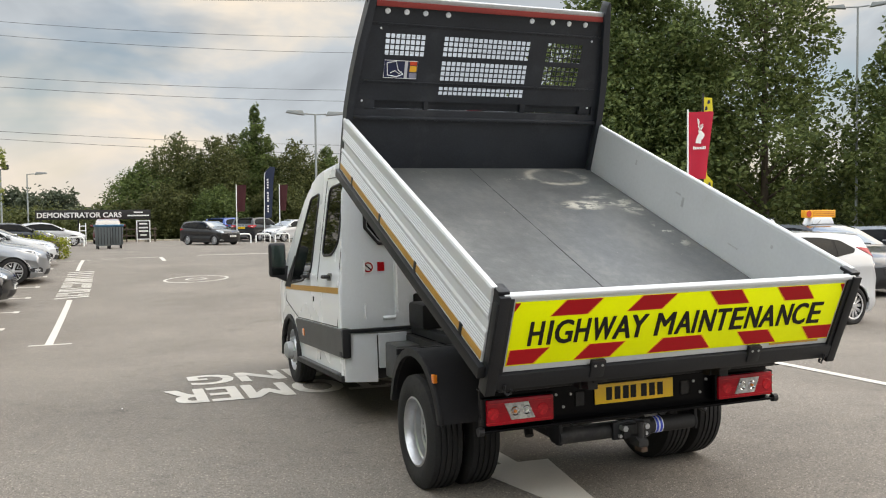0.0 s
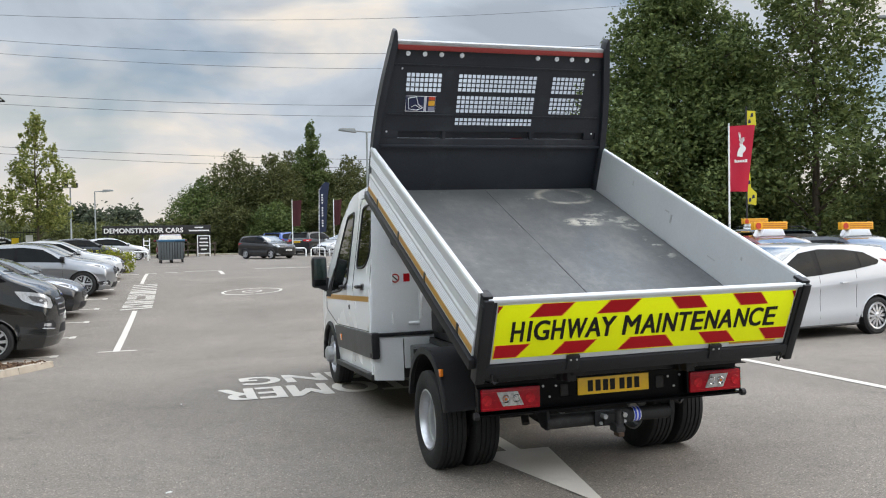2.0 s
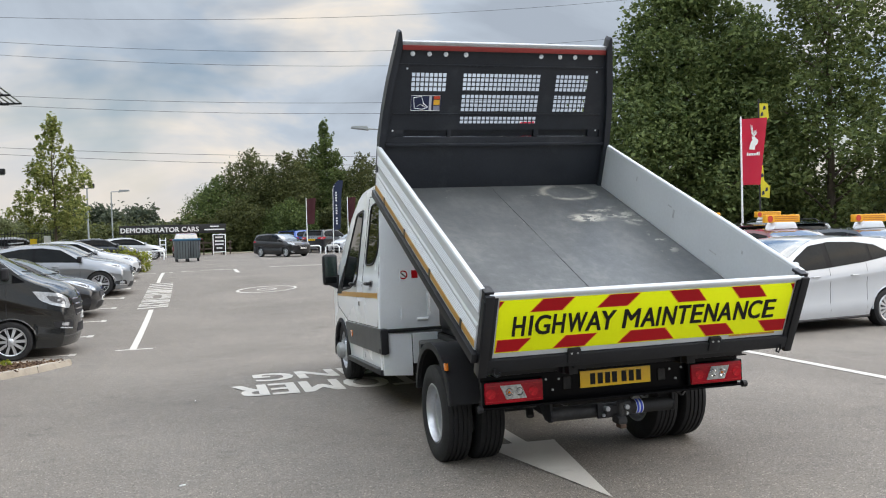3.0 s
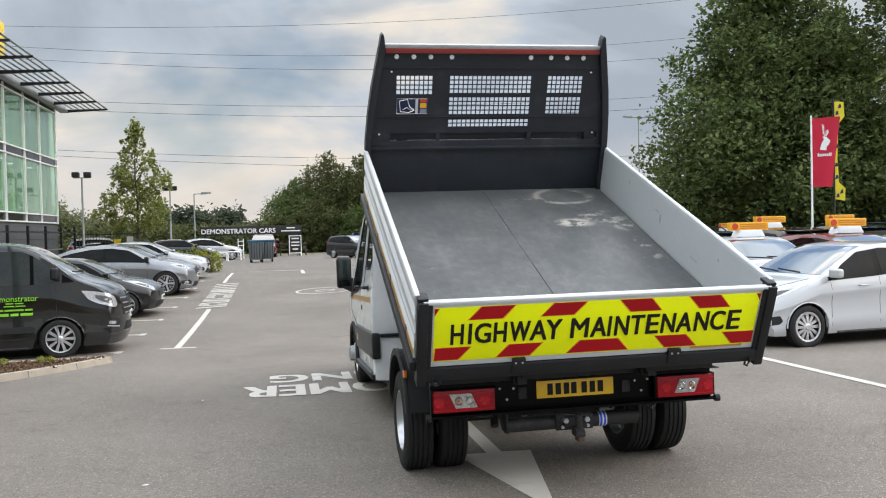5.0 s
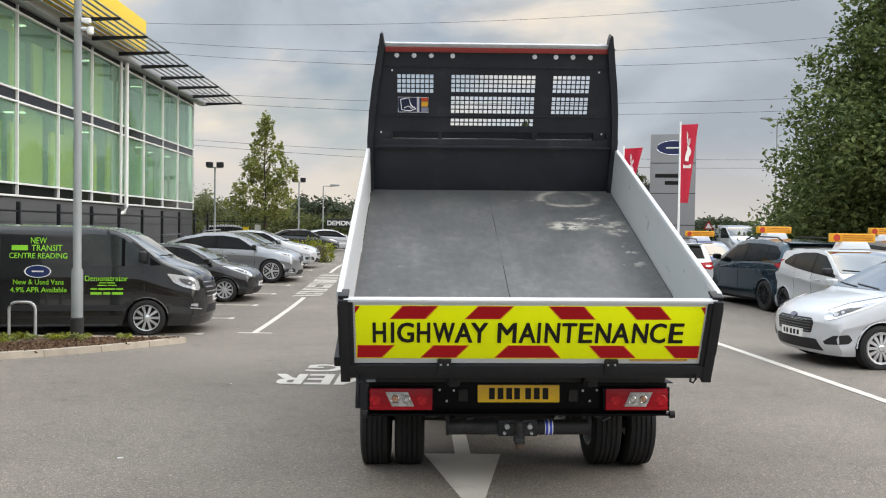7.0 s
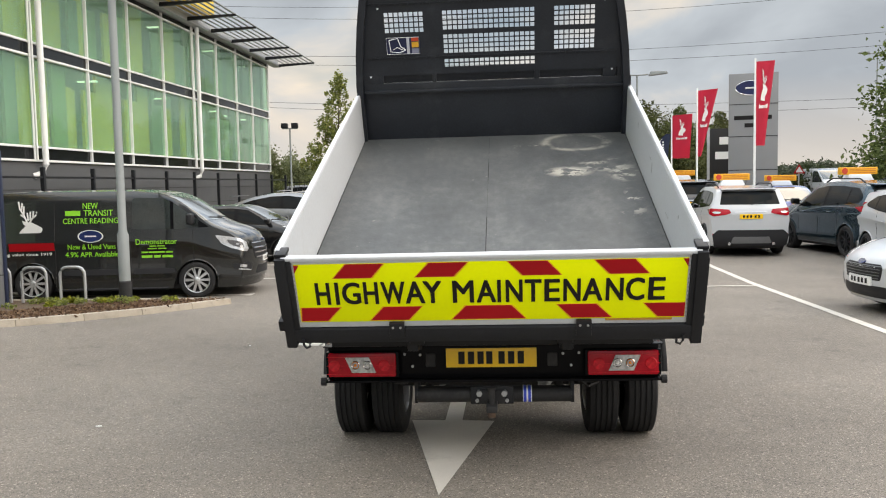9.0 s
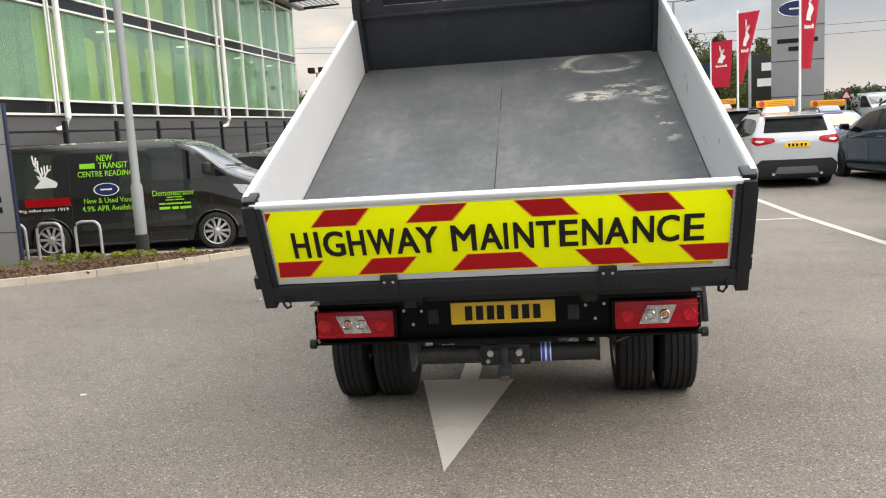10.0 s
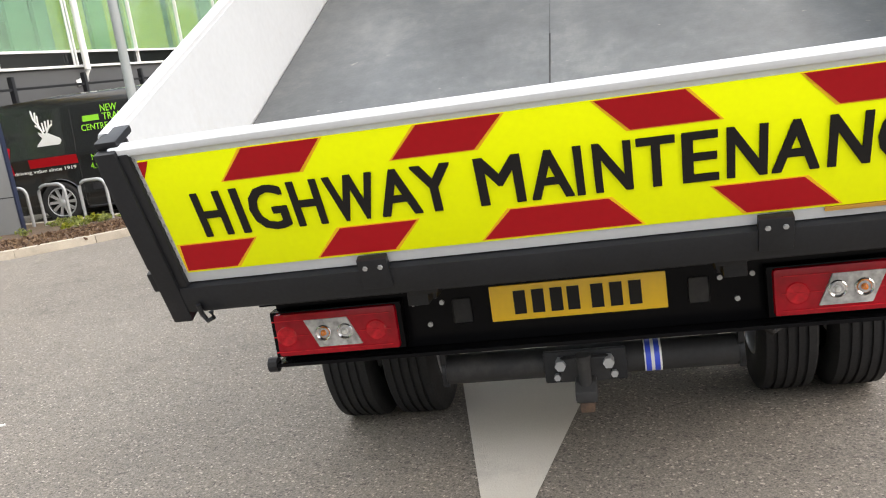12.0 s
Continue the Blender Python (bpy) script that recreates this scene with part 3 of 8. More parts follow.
for x in (-0.445, 0.465):
    part("tow_bar_bracket", prism([(0.06, 0.375), (0.16, 0.375), (0.30, 0.50), (0.30, 0.62), (0.06, 0.56)], "x", x - 0.010, x + 0.010, 0.004), M["black_steel"], tow)
    part("tube_end", rod([(x - 0.006, 0.10, 0.420), (x + 0.006, 0.10, 0.420)], 0.052, 18), M["black_steel"], tow)
part("coupling_plate", box(-0.125, 0.125, 0.030, 0.052, 0.375, 0.475, 0.006), M["black_steel"], tow)
part("coupling_flange", box(-0.075, 0.075, 0.0, 0.032, 0.385, 0.462, 0.010), M["chassis"], tow)
part("coupling_jaw", prism([(-0.085, 0.350), (0.01, 0.350), (0.02, 0.405), (-0.05, 0.405), (-0.085, 0.385)], "x", -0.032, 0.032, 0.008), M["chassis"], tow)
part("coupling_pin", rod([(0, -0.05, 0.335), (0, -0.05, 0.47), (0, -0.05, 0.49)], [0.018, 0.020, 0.026], 10), M["chassis"], tow)
part("coupling_tongue", box(-0.022, 0.022, -0.09, -0.02, 0.322, 0.352, 0.008), material("rusty_coupling", (0.06, 0.035, 0.022), 0.8, vary=0.4, scale=30), tow)
for x in (-0.072, 0.072):
    part("coupling_bolt", rod([(x, -0.018, 0.445), (x, 0.03, 0.445)], 0.017, 6), M["galv"], tow)
    part("coupling_bolt", rod([(x * 1.2, 0.012, 0.398), (x * 1.2, 0.03, 0.398)], 0.011, 6), M["galv"], tow)
sticker = part("maker_label", lathe([(-0.026, 0.0492), (0.026, 0.0492)], 20), M["plate_white"], tow, "blue and white sticker", at=pose(0.205, 0.10, 0.420))
for x0, x1 in ((-0.022, -0.006), (0.004, 0.020)):
    part("label_stripe", lathe([(x0, 0.0498), (x1, 0.0498)], 20), material("blue_label_print", (0.03, 0.07, 0.55), 0.4), sticker)
for x, y in ((-0.30, 0.16), (0.30, 0.16)):
    part("recovery_eye", rod([(x + 0.03 * math.cos(a), y, 0.49 + 0.03 * math.sin(a)) for a in [k * math.pi / 5 for k in range(11)]], 0.008, 6, cap=False), M["galv"], tow)
part("wiring_loom", rod([(-0.1, 0.08, 0.53), (-0.2, 0.06, 0.50), (-0.33, 0.09, 0.485), (-0.44, 0.07, 0.52)], 0.009, 6), M["rubber"], truck)
part("wiring_loom", rod([(0.5, 0.12, 0.5), (0.56, 0.1, 0.46), (0.62, 0.16, 0.47), (0.6, 0.3, 0.55)], 0.008, 6), M["rubber"], truck)

# rear mudguards
for side in (-1, 1):
    bm = bmesh.new()
    n = 14
    ring = []
    for k in range(n + 1):
        a = radians(8 + 166 * k / n)
        ring.append((math.cos(a), math.sin(a)))
    outer = [(0.80 - 0.455 * c, 0.43 + 0.435 * s) for c, s in ring] + [(0.80 - 0.435 * c, 0.43 + 0.415 * s) for c, s in ring[::-1]]
    prism(outer, "x", min(side * 0.58, side * 1.05), max(side * 0.58, side * 1.05), 0, bm)
    part("mudguard", bm, M["black_plastic"], truck, "black plastic rear mudguard", angle=50)
    lip = [(0.80 - 0.462 * c, 0.43 + 0.442 * s) for c, s in ring] + [(0.80 - 0.420 * c, 0.43 + 0.400 * s) for c, s in ring[::-1]]
    part("mudguard_lip", prism(lip, "x", side * 1.045 - 0.014, side * 1.045 + 0.014, 0.006), M["black_plastic"], truck, angle=50)
    part("side_marker", box(side * 1.045 - 0.012, side * 1.045 + 0.012, 0.43, 0.47, 0.715, 0.765, 0.004), M["amber_lens"], truck, "amber side marker lamp")
    truck_box("subframe_rail", side * 0.42 - 0.04, side * 0.42 + 0.04, -0.18, 2.55, 0.735, 0.80, M["black_steel"], 0.006)
    part("hinge_bracket", prism([(-0.25, 0.74), (0.05, 0.74), (0.02, 0.83), (-0.14, 0.92), (-0.24, 0.90)], "x", side * 0.42 - 0.03, side * 0.42 + 0.03, 0.004), M["black_steel"], truck)
    truck_box("mudguard_stay", min(side * 0.5, side * 1.0), max(side * 0.5, side * 1.0), 1.28, 1.31, 0.76, 0.80, M["black_steel"], 0.004)
truck_box("body_cross_beam", -0.9, 0.9, -0.12, 0.0, 0.745, 0.80, M["black_steel"], 0.006)
truck_box("battery_box", -0.70, -0.46, 2.22, 2.52, 0.40, 0.68, M["grey_plastic"], 0.02)
truck_box("hydraulic_tank", -0.50, -0.20, 2.15, 2.5, 0.80, 1.0, M["black_plastic"], 0.03)
part("tipping_ram", rod([(0, 2.2, 0.55), (0, 1.9, 1.05), (0, 1.9, 1.05), (0, 1.70, 1.30), (0, 1.70, 1.30), (0, 1.58, 1.50)], [0.075, 0.075, 0.06, 0.06, 0.045, 0.045], 14), M["galv"], truck)

# tipper body, in its own tilted frame: x across, y along the floor, z up from it
body = part("tipper_body", box(-HALF + 0.03, HALF - 0.03, 0.0, BED, -0.035, 0.0, 0.002), M["bed"], truck, "scuffed grey steel tipper floor", at=pose(0.006, O_Y, O_Z, TILT))
for y0, y1, w in ((0.10, 1.24, 0.003), (1.24, 1.88, 0.0006), (1.88, 2.26, 0.0018), (2.26, BED - 0.02, 0.0006)):
    part("floor_seam", box(-0.033 - w, -0.033 + w, y0, y1, -0.001, 0.0018), M["chassis"], body)
for k in range(9):
    y = 0.15 + k * 0.33
    part("floor_bearer", box(-HALF + 0.05, HALF - 0.05, y - 0.03, y + 0.03, -0.095, -0.036, 0.004), M["black_steel"], body)
for side in (-1, 1):
    part("body_longitudinal", box(side * 0.40 - 0.04, side * 0.40 + 0.04, 0.02, BED - 0.05, -0.20, -0.096, 0.006), M["black_steel"], body)
    part("side_rail", box(side * HALF - 0.035, side * HALF + 0.012, -0.02, BED + 0.02, -0.075, -0.012, 0.006), M["black_steel"], body)
    # drop side: ribbed alloy outside, plain inside, rolled top
    prof = [(0.0, -0.008), (0.030, -0.008), (0.030, 0.055)]
    z = 0.055
    for rib in range(5):
        prof += [(0.030, z), (0.026, z + 0.004), (0.026, z + 0.009), (0.030, z + 0.013)]
        z += 0.016
    prof += [(0.030, 0.150), (0.022, 0.165), (0.022, 0.215), (0.030, 0.235)]
    z = 0.245
    for rib in range(5):
        prof += [(0.030, z), (0.026, z + 0.004), (0.026, z + 0.009), (0.030, z + 0.013)]
        z += 0.016
    prof += [(0.030, 0.345), (0.034, 0.36), (0.034, 0.385), (0.028, 0.396), (0.004, 0.396), (-0.002, 0.388), (0.0, 0.36)]
    clean = [p for k, p in enumerate(prof) if p not in prof[:k]]
    pts = [(side * (HALF - 0.022 + a), b) for a, b in clean]
    wall = part("drop_side", prism(pts, "y", 0.02, BED - 0.01), M["white_alloy"], body, "white ribbed aluminium drop side", angle=20)
    part("inner_panel", box(side * (HALF - 0.0245) - 0.001, side * (HALF - 0.0245) + 0.001, 0.022, BED - 0.012, 0.004, 0.372), M["inner_white"], wall)
    sx = side * (HALF + 0.0095)
    part("amber_tape", box(sx - 0.0012, sx + 0.0012, 0.03, BED - 0.02, 0.004, 0.046), M["amber_tape"], wall, "amber reflective tape")
    for y in (0.30, 1.04, 1.78, 2.50):
        part("side_hinge", box(side * (HALF + 0.006) - 0.006, side * (HALF + 0.006) + 0.006, y - 0.022, y + 0.022, -0.06, 0.055, 0.004), M["black_steel"], wall)
    # dents and scrapes inside
    for y, z, ly, lz in ((1.55, 0.20, 0.012, 0.035), (1.62, 0.24, 0.03, 0.006), (0.62, 0.26, 0.01, 0.012), (0.95, 0.12, 0.05, 0.005), (2.2, 0.28, 0.008, 0.02)):
        if side > 0:
            part("scrape", box(side * (HALF - 0.0265) - 0.0006, side * (HALF - 0.0265) + 0.0006, y - ly, y + ly, z - lz, z + lz), M["galv"], wall)
    # rear corner post
    x0, x1 = sorted((side * (HALF - 0.060), side * (HALF - 0.004)))
    post = part("corner_post", box(x0, x1, -0.055, 0.030, -0.16, 0.374, 0.005), M["black_steel"], body)
    part("post_cap", box(x0 - 0.002, x1 + 0.002, -0.03, 0.06, 0.374, 0.394, 0.005), M["black_steel"], post)
    part("post_latch", box(side * (HALF - 0.004) - 0.006, side * (HALF - 0.004) + 0.006, -0.05, -0.005, 0.02, 0.34, 0.003), M["black_steel"], post)
    part("tailgate_channel", box(min(side * 1.015, side * 1.05), max(side * 1.015, side * 1.05), -0.045, -0.025, -0.09, 0.36, 0.003), M["black_steel"], post)
    part("rope_hook", rod([(side * 1.0, -0.06, -0.10), (side * 1.0, -0.06, -0.135), (side * 0.985, -0.07, -0.15), (side * 0.965, -0.07, -0.14), (side * 0.965, -0.07, -0.12)], 0.007, 6), M["black_steel"], post)

# tailgate with its reflective board
gate = part("tailgate", box(-1.045, 1.045, -0.030, 0.0, -0.045, 0.36, 0.004), M["white_alloy"], body, "white aluminium tailgate with reflective board")
part("top_rail", box(-1.07, 1.07, -0.041, -0.001, 0.350, 0.378, 0.012, seg=3), M["white_alloy"], gate)
part("rear_sill", box(-1.09, 1.09, -0.052, 0.012, -0.135, -0.048, 0.014), M["black_steel"], body)
for x in (-0.49, 0.49):
    part("tailgate_hinge", box(x - 0.04, x + 0.04, -0.060, -0.034, -0.105, -0.012, 0.004), M["black_steel"], gate)
    for dx in (-0.02, 0.02):
        part("hinge_screw", rod([(x + dx, -0.064, -0.036), (x + dx, -0.058, -0.036)], 0.007, 6), M["galv"], gate)
for side in (-1, 1):
    bm = bmesh.new()
    for k in range(15):
        z = -0.005 + 0.0245 * k
        rod([(side * 1.012, -0.0325, z), (side * 1.012, -0.029, z)], 0.0048, 6, bm)
    part("rivet_row", bm, M["galv"], gate, "row of small rivets")
BZ0, BZ1, BX = -0.010, 0.336, 1.003
board = part("reflective_board", box(-BX, BX, -0.0345, -0.031, BZ0, BZ1, 0.001), M["yellow_film"], gate, "fluorescent yellow highway maintenance board")
HB = BZ1 - BZ0


def chevron(a0, a1, b0, b1, low, high):
    pts = [(a0, low), (a1, low), (b1, high), (b0, high)]
    grow = 0.005
    rim = [(a0 - grow * 1.6, low - grow * 0.6), (a1 + grow * 1.6, low - grow * 0.6), (b1 + grow * 1.6, high + grow * 0.6), (b0 - grow * 1.6, high + grow * 0.6)]
    rim = [(min(BX - 0.001, max(-BX + 0.001, x)), min(BZ1 - 0.001, max(BZ0 + 0.001, z))) for x, z in rim]
    block = part("red_block", prism(pts, "y", -0.0366, -0.0345), M["red_film"], board)
    part("block_border", prism(rim, "y", -0.0354, -0.0345), M["border_film"], block, "orange border line")


for a0, a1, b0, b1 in ((-0.803, -0.605, -0.730, -0.534), (-0.374, -0.177, -0.300, -0.103), (0.177, 0.371, 0.103, 0.299), (0.616, 0.811, 0.540, 0.738)):
    chevron(a0, a1, b0, b1, 0.253, 0.334)
for a0, a1, b0, b1 in ((-0.997, -0.856, -0.990, -0.782), (-0.626, -0.425, -0.552, -0.352), (-0.194, 0.188, -0.119, 0.115), (0.427, 0.630, 0.353, 0.552), (0.868, 1.001, 0.795, 1.001)):
    chevron(a0, a1, b0, b1, -0.002, 0.078)
for side in (-1, 1):
    part("red_corner", prism([(side * BX, BZ1 - 0.05), (side * (BX - 0.028), BZ1 - 0.004), (side * BX, BZ1 - 0.004)], "y", -0.0362, -0.0345), M["red_film"], board)
LETTERS = ((-0.905, 0.077), (-0.801, 0.020), (-0.765, 0.098), (-0.651, 0.077), (-0.558, 0.125), (-0.433, 0.103), (-0.339, 0.097), None, (-0.186, 0.110), (-0.062, 0.100), (0.045, 0.019), (0.088, 0.087), (0.186, 0.086), (0.286, 0.080), (0.383, 0.088), (0.480, 0.102), (0.598, 0.089), (0.699, 0.094), (0.812, 0.084))
words = bmesh.new()
for ch, at in zip("HIGHWAY MAINTENANCE", LETTERS):
    if at is None:
        continue
    one = letters(ch, 0.133, 0.0015, at[1], 0.0012 if ch == "I" else 0.0032)
    for v in one.vertices:
        v.co.x += at[0] + at[1] / 2
    words.from_mesh(one)
    bpy.data.meshes.remove(one)
part("board_writing", words, M["black_film"], board, "black capital letters", at=pose(0, -0.0368, BZ0 + 0.50 * HB, 90), smooth=False)
part("board_label", box(0.60, 0.94, -0.0362, -0.031, BZ0 - 0.012, BZ0 - 0.002), M["amber_tape"], gate)

# headboard: pressed lower plate, posts that curve in, mesh windows
head = part("headboard", box(-1.085, 1.085, BED, BED + 0.035, -0.03, 0.498, 0.004), M["head_black"], body, "black steel headboard with mesh windows", at=pose(0.02, 0, -0.03))
part("shelf", box(-1.06, 1.06, BED - 0.03, BED + 0.05, 0.425, 0.447, 0.006), M["head_black"], head)
part("recess_back", box(-1.0, 1.0, BED + 0.035, BED + 0.045, 0.498, 0.568), M["head_black"], head)
for x0, x1 in ((-0.98, -0.9), (-0.5, -0.47), (0.32, 0.36), (0.86, 0.96)):
    part("recess_rib", box(x0, x1, BED + 0.002, BED + 0.034, 0.498, 0.568, 0.003), M["head_black"], head)
for side in (-1, 1):
    outer = [(1.095, -0.03), (1.097, 0.25), (1.095, 0.50), (1.075, 0.75), (1.045, 0.98), (1.01, 1.18), (0.985, 1.32), (0.972, 1.405), (0.955, 1.418), (0.945, 1.39), (0.935, 1.30), (0.965, 1.1), (1.0, 0.9), (1.03, 0.65), (1.045, 0.45), (1.045, -0.03)]
    pts = [(side * a - 0.025, b) for a, b in outer]
    part("headboard_post", prism(pts, "y", BED - 0.045, BED + 0.055, 0.004), M["head_black"], head)
# windows as (x0, x1, z0, z1, columns, rows)
WINS = [(-0.86, -0.545, 0.905, 1.07, 8, 4), (-0.40, 0.325, 0.915, 1.07, 18, 4), (-0.40, 0.325, 0.73, 0.885, 18, 4), (-0.40, 0.325, 0.62, 0.69, 18, 2), (0.47, 0.79, 0.915, 1.07, 8, 4), (0.47, 0.79, 0.73, 0.885, 8, 4)]
bm = bmesh.new()
xs = sorted({-1.02, 0.98} | {w[0] for w in WINS} | {w[1] for w in WINS})
zs = sorted({0.568, 1.30} | {w[2] for w in WINS} | {w[3] for w in WINS})
for a, b in zip(xs, xs[1:]):
    for c, d in zip(zs, zs[1:]):
        mx, mz = (a + b) / 2, (c + d) / 2
        if any(w[0] < mx < w[1] and w[2] < mz < w[3] for w in WINS):
            continue
        box(a, b, BED, BED + 0.006, c, d, 0, bm)
bmesh.ops.remove_doubles(bm, verts=bm.verts[:], dist=0.0005)
for side in (-1, 1):
    box(min(side * 0.975, side * 1.035) - 0.045 * (side < 0), max(side * 0.975, side * 1.035), BED + 0.001, BED + 0.007, 0.44, 0.92, 0, bm)
part("headboard_panel", bm, M["head_black"], head, smooth=False)
for x0, x1, z0, z1, nc, nr in WINS:
    bm = bmesh.new()
    px, pz, t = (x1 - x0) / nc, (z1 - z0) / nr, 0.0045
    for k in range(nc + 1):
        box(x0 + k * px - t, x0 + k * px + t, BED + 0.001, BED + 0.004, z0, z1, 0, bm)
    for k in range(nr + 1):
        box(x0, x1, BED + 0.0005, BED + 0.0045, z0 + k * pz - t, z0 + k * pz + t, 0, bm)
    part("window_mesh", bm, M["head_black"], head, smooth=False)
for z in (0.71, 1.135):
    part("pressed_seam", box(-1.0, 0.96, BED - 0.008, BED + 0.001, z - 0.006, z + 0.006, 0.003), M["head_black"], head)
part("top_tube", box(-0.96, 0.92, BED - 0.02, BED + 0.05, 1.296, 1.330, 0.008), M["galv"], head, "grey metal top rail")
part("red_strip", box(-0.955, 0.915, BED - 0.024, BED - 0.018, 1.258, 1.298, 0.002), material("faded_red_rubber", (0.25, 0.030, 0.024), 0.6, vary=0.12), head, "red rubber strip")
for x in (-0.86, -0.715, -0.57, -0.39, 0.303, 0.483, 0.628, 0.775):
    part("white_disc", lathe([(-0.006, 0.001), (-0.008, 0.012), (-0.004, 0.02), (0.0, 0.021)], 16), M["white_paint"], head, at=pose(x, BED - 0.001, 1.225, 0, 0, 90))
for x, z in ((-0.9, 1.10), (-1.0, 0.56), (0.86, 1.10), (0.93, 0.56)):
    part("rivet", lathe([(-0.006, 0.001), (-0.004, 0.008), (0.0, 0.009)], 8), M["white_paint"], head, at=pose(x, BED - 0.001, z, 0, 0, 90))
warn = part("warning_label", box(-0.855, -0.585, BED - 0.0025, BED - 0.0005, 0.735, 0.875), material("navy_label", (0.012, 0.018, 0.06), 0.4, vary=0.1), head, "navy warning label with pictograms")
for n, (x0, x1, z0, z1, c) in enumerate(((-0.65, -0.595, 0.84, 0.868, (0.6, 0.06, 0.02)), (-0.65, -0.595, 0.79, 0.834, (0.75, 0.40, 0.03)), (-0.65, -0.595, 0.742, 0.782, (0.25, 0.26, 0.35)), (-0.69, -0.668, 0.742, 0.868, (0.55, 0.56, 0.6)))):
    part("label_patch", box(x0, x1, BED - 0.004, BED - 0.0025, z0, z1), material("label_ink", c, 0.45), warn)
part("label_border", rod([(-0.850, BED - 0.003, 0.740), (-0.590, BED - 0.003, 0.740), (-0.590, BED - 0.003, 0.870), (-0.850, BED - 0.003, 0.870), (-0.850, BED - 0.003, 0.740)], 0.0022, 4, cap=False), M["plate_white"], warn)
part("label_drawing", rod([(-0.80, BED - 0.003, 0.775), (-0.765, BED - 0.003, 0.795), (-0.73, BED - 0.003, 0.772), (-0.71, BED - 0.003, 0.79)], 0.003, 4), M["plate_white"], warn)
part("label_drawing", rod([(-0.83, BED - 0.003, 0.85), (-0.82, BED - 0.003, 0.76), (-0.75, BED - 0.003, 0.75), (-0.70, BED - 0.003, 0.77)], 0.004, 4), M["white_paint"], warn)
part("label_drawing", rod([(-0.83, BED - 0.003, 0.85), (-0.76, BED - 0.003, 0.865), (-0.74, BED - 0.003, 0.80), (-0.70, BED - 0.003, 0.77)], 0.004, 4), M["white_paint"], warn)

# ---- ground markings ----
marking("direction_arrow", [[(-0.27, -0.45), (0.0, 1.04), (-0.22, 1.05), (-0.35, 1.05), (-0.58, 1.05)], (-0.345, -0.225, 1.05, 3.2)], "worn white arrow painted on tarmac")
marking("lane_line", [(-4.06, -3.42, 10.8, 10.9), (-3.82, -3.70, 10.9, 17.8), (-3.94, -3.82, 25.6, 30.9)], "worn white lane line on tarmac")
marking("far_lane_line", [(-4.85, -4.15, 30.6, 30.75), (-3.96, -3.51, 30.9, 31.05), (-3.2, -2.7, 31.3, 31.45), (-2.45, -1.15, 31.75, 31.9), (-1.1, -0.95, 29.1, 31.8), (0.5, 4.0, 32.6, 32.8)], "worn white lines across the tarmac")
for y in (10.6, 13.25, 15.95, 18.6, 21.3, 24.0, 26.7):
    marking("bay_line", [(-9.5, -4.7, y - 0.05, y + 0.05), (-4.78, -4.66, y - 0.16, y + 0.16)], "white parking bay line with short end bar")
marking("aisle_line", [(4.20, 4.32, -14.0, 32.0), (3.4, 4.2, 9.55, 9.65)], "long white line beside the aisle")
bmq = []
rl = random.Random(12)
y = 18.05
while y < 24.9:
    deep = rl.uniform(0.13, 0.21)
    kind = rl.random()
    if kind < 0.45:
        bmq.append((-4.12, -3.36, y, y + deep))
    elif kind < 0.75:
        bmq.append([(-4.12, y), (-4.12, y + deep), (-3.36, y + 0.30 + deep), (-3.36, y + 0.30)])
        y += 0.30
    else:
        bmq += [(-4.12, -3.86, y, y + deep), (-3.62, -3.36, y, y + deep)]
    y += deep + rl.uniform(0.09, 0.15)
marking("lane_writing", bmq, "unreadable block of worn white road writing")
n = 40
ring = []
for r0, r1 in ((0.84, 0.92), (0.24, 0.31)):
    for k in range(n):
        a, b = 2 * math.pi * k / n, 2 * math.pi * (k + 1) / n
        ring.append([(-0.55 + r0 * math.cos(a), 21.5 + r0 * math.sin(a)), (-0.55 + r1 * math.cos(a), 21.5 + r1 * math.sin(a)), (-0.55 + r1 * math.cos(b), 21.5 + r1 * math.sin(b)), (-0.55 + r0 * math.cos(b), 21.5 + r0 * math.sin(b))])
marking("painted_ring", ring, "white ring sign painted on tarmac")
for text, x, y, w in (("CUSTOMER", -0.66, 4.42, 3.3), ("PARKING", -0.60, 5.36, 2.85)):
    me = letters(text, 0.76, 0.0, w, 0.022)
    for v in me.vertices:
        px, py = x - v.co.x, y - v.co.y
        v.co = (px, py, ground(px, py) + 0.006 + v.co.z)
    me.materials.append(M["road_paint"])
    tagged(new("road_writing", me), "worn white writing painted on tarmac", "road marking", kind="structure")

# ---- the truck's cab, standing nose-down on its springs ----
cab = part("cab", bmesh.new(), M["white_paint"], truck, "white crew cab with amber side tape", at=pose(0, 2.66, 0.8, -2.4) @ pose(0, -2.66, -0.8))


def cab_x(z):
    """Half width of the cab at a height: upright below the belt, leaning in above it."""
    return 1.03 - 0.02 * max(0, (0.7 - z) / 0.3) if z < 1.1 else 1.03 - 0.135 * (z - 1.1)


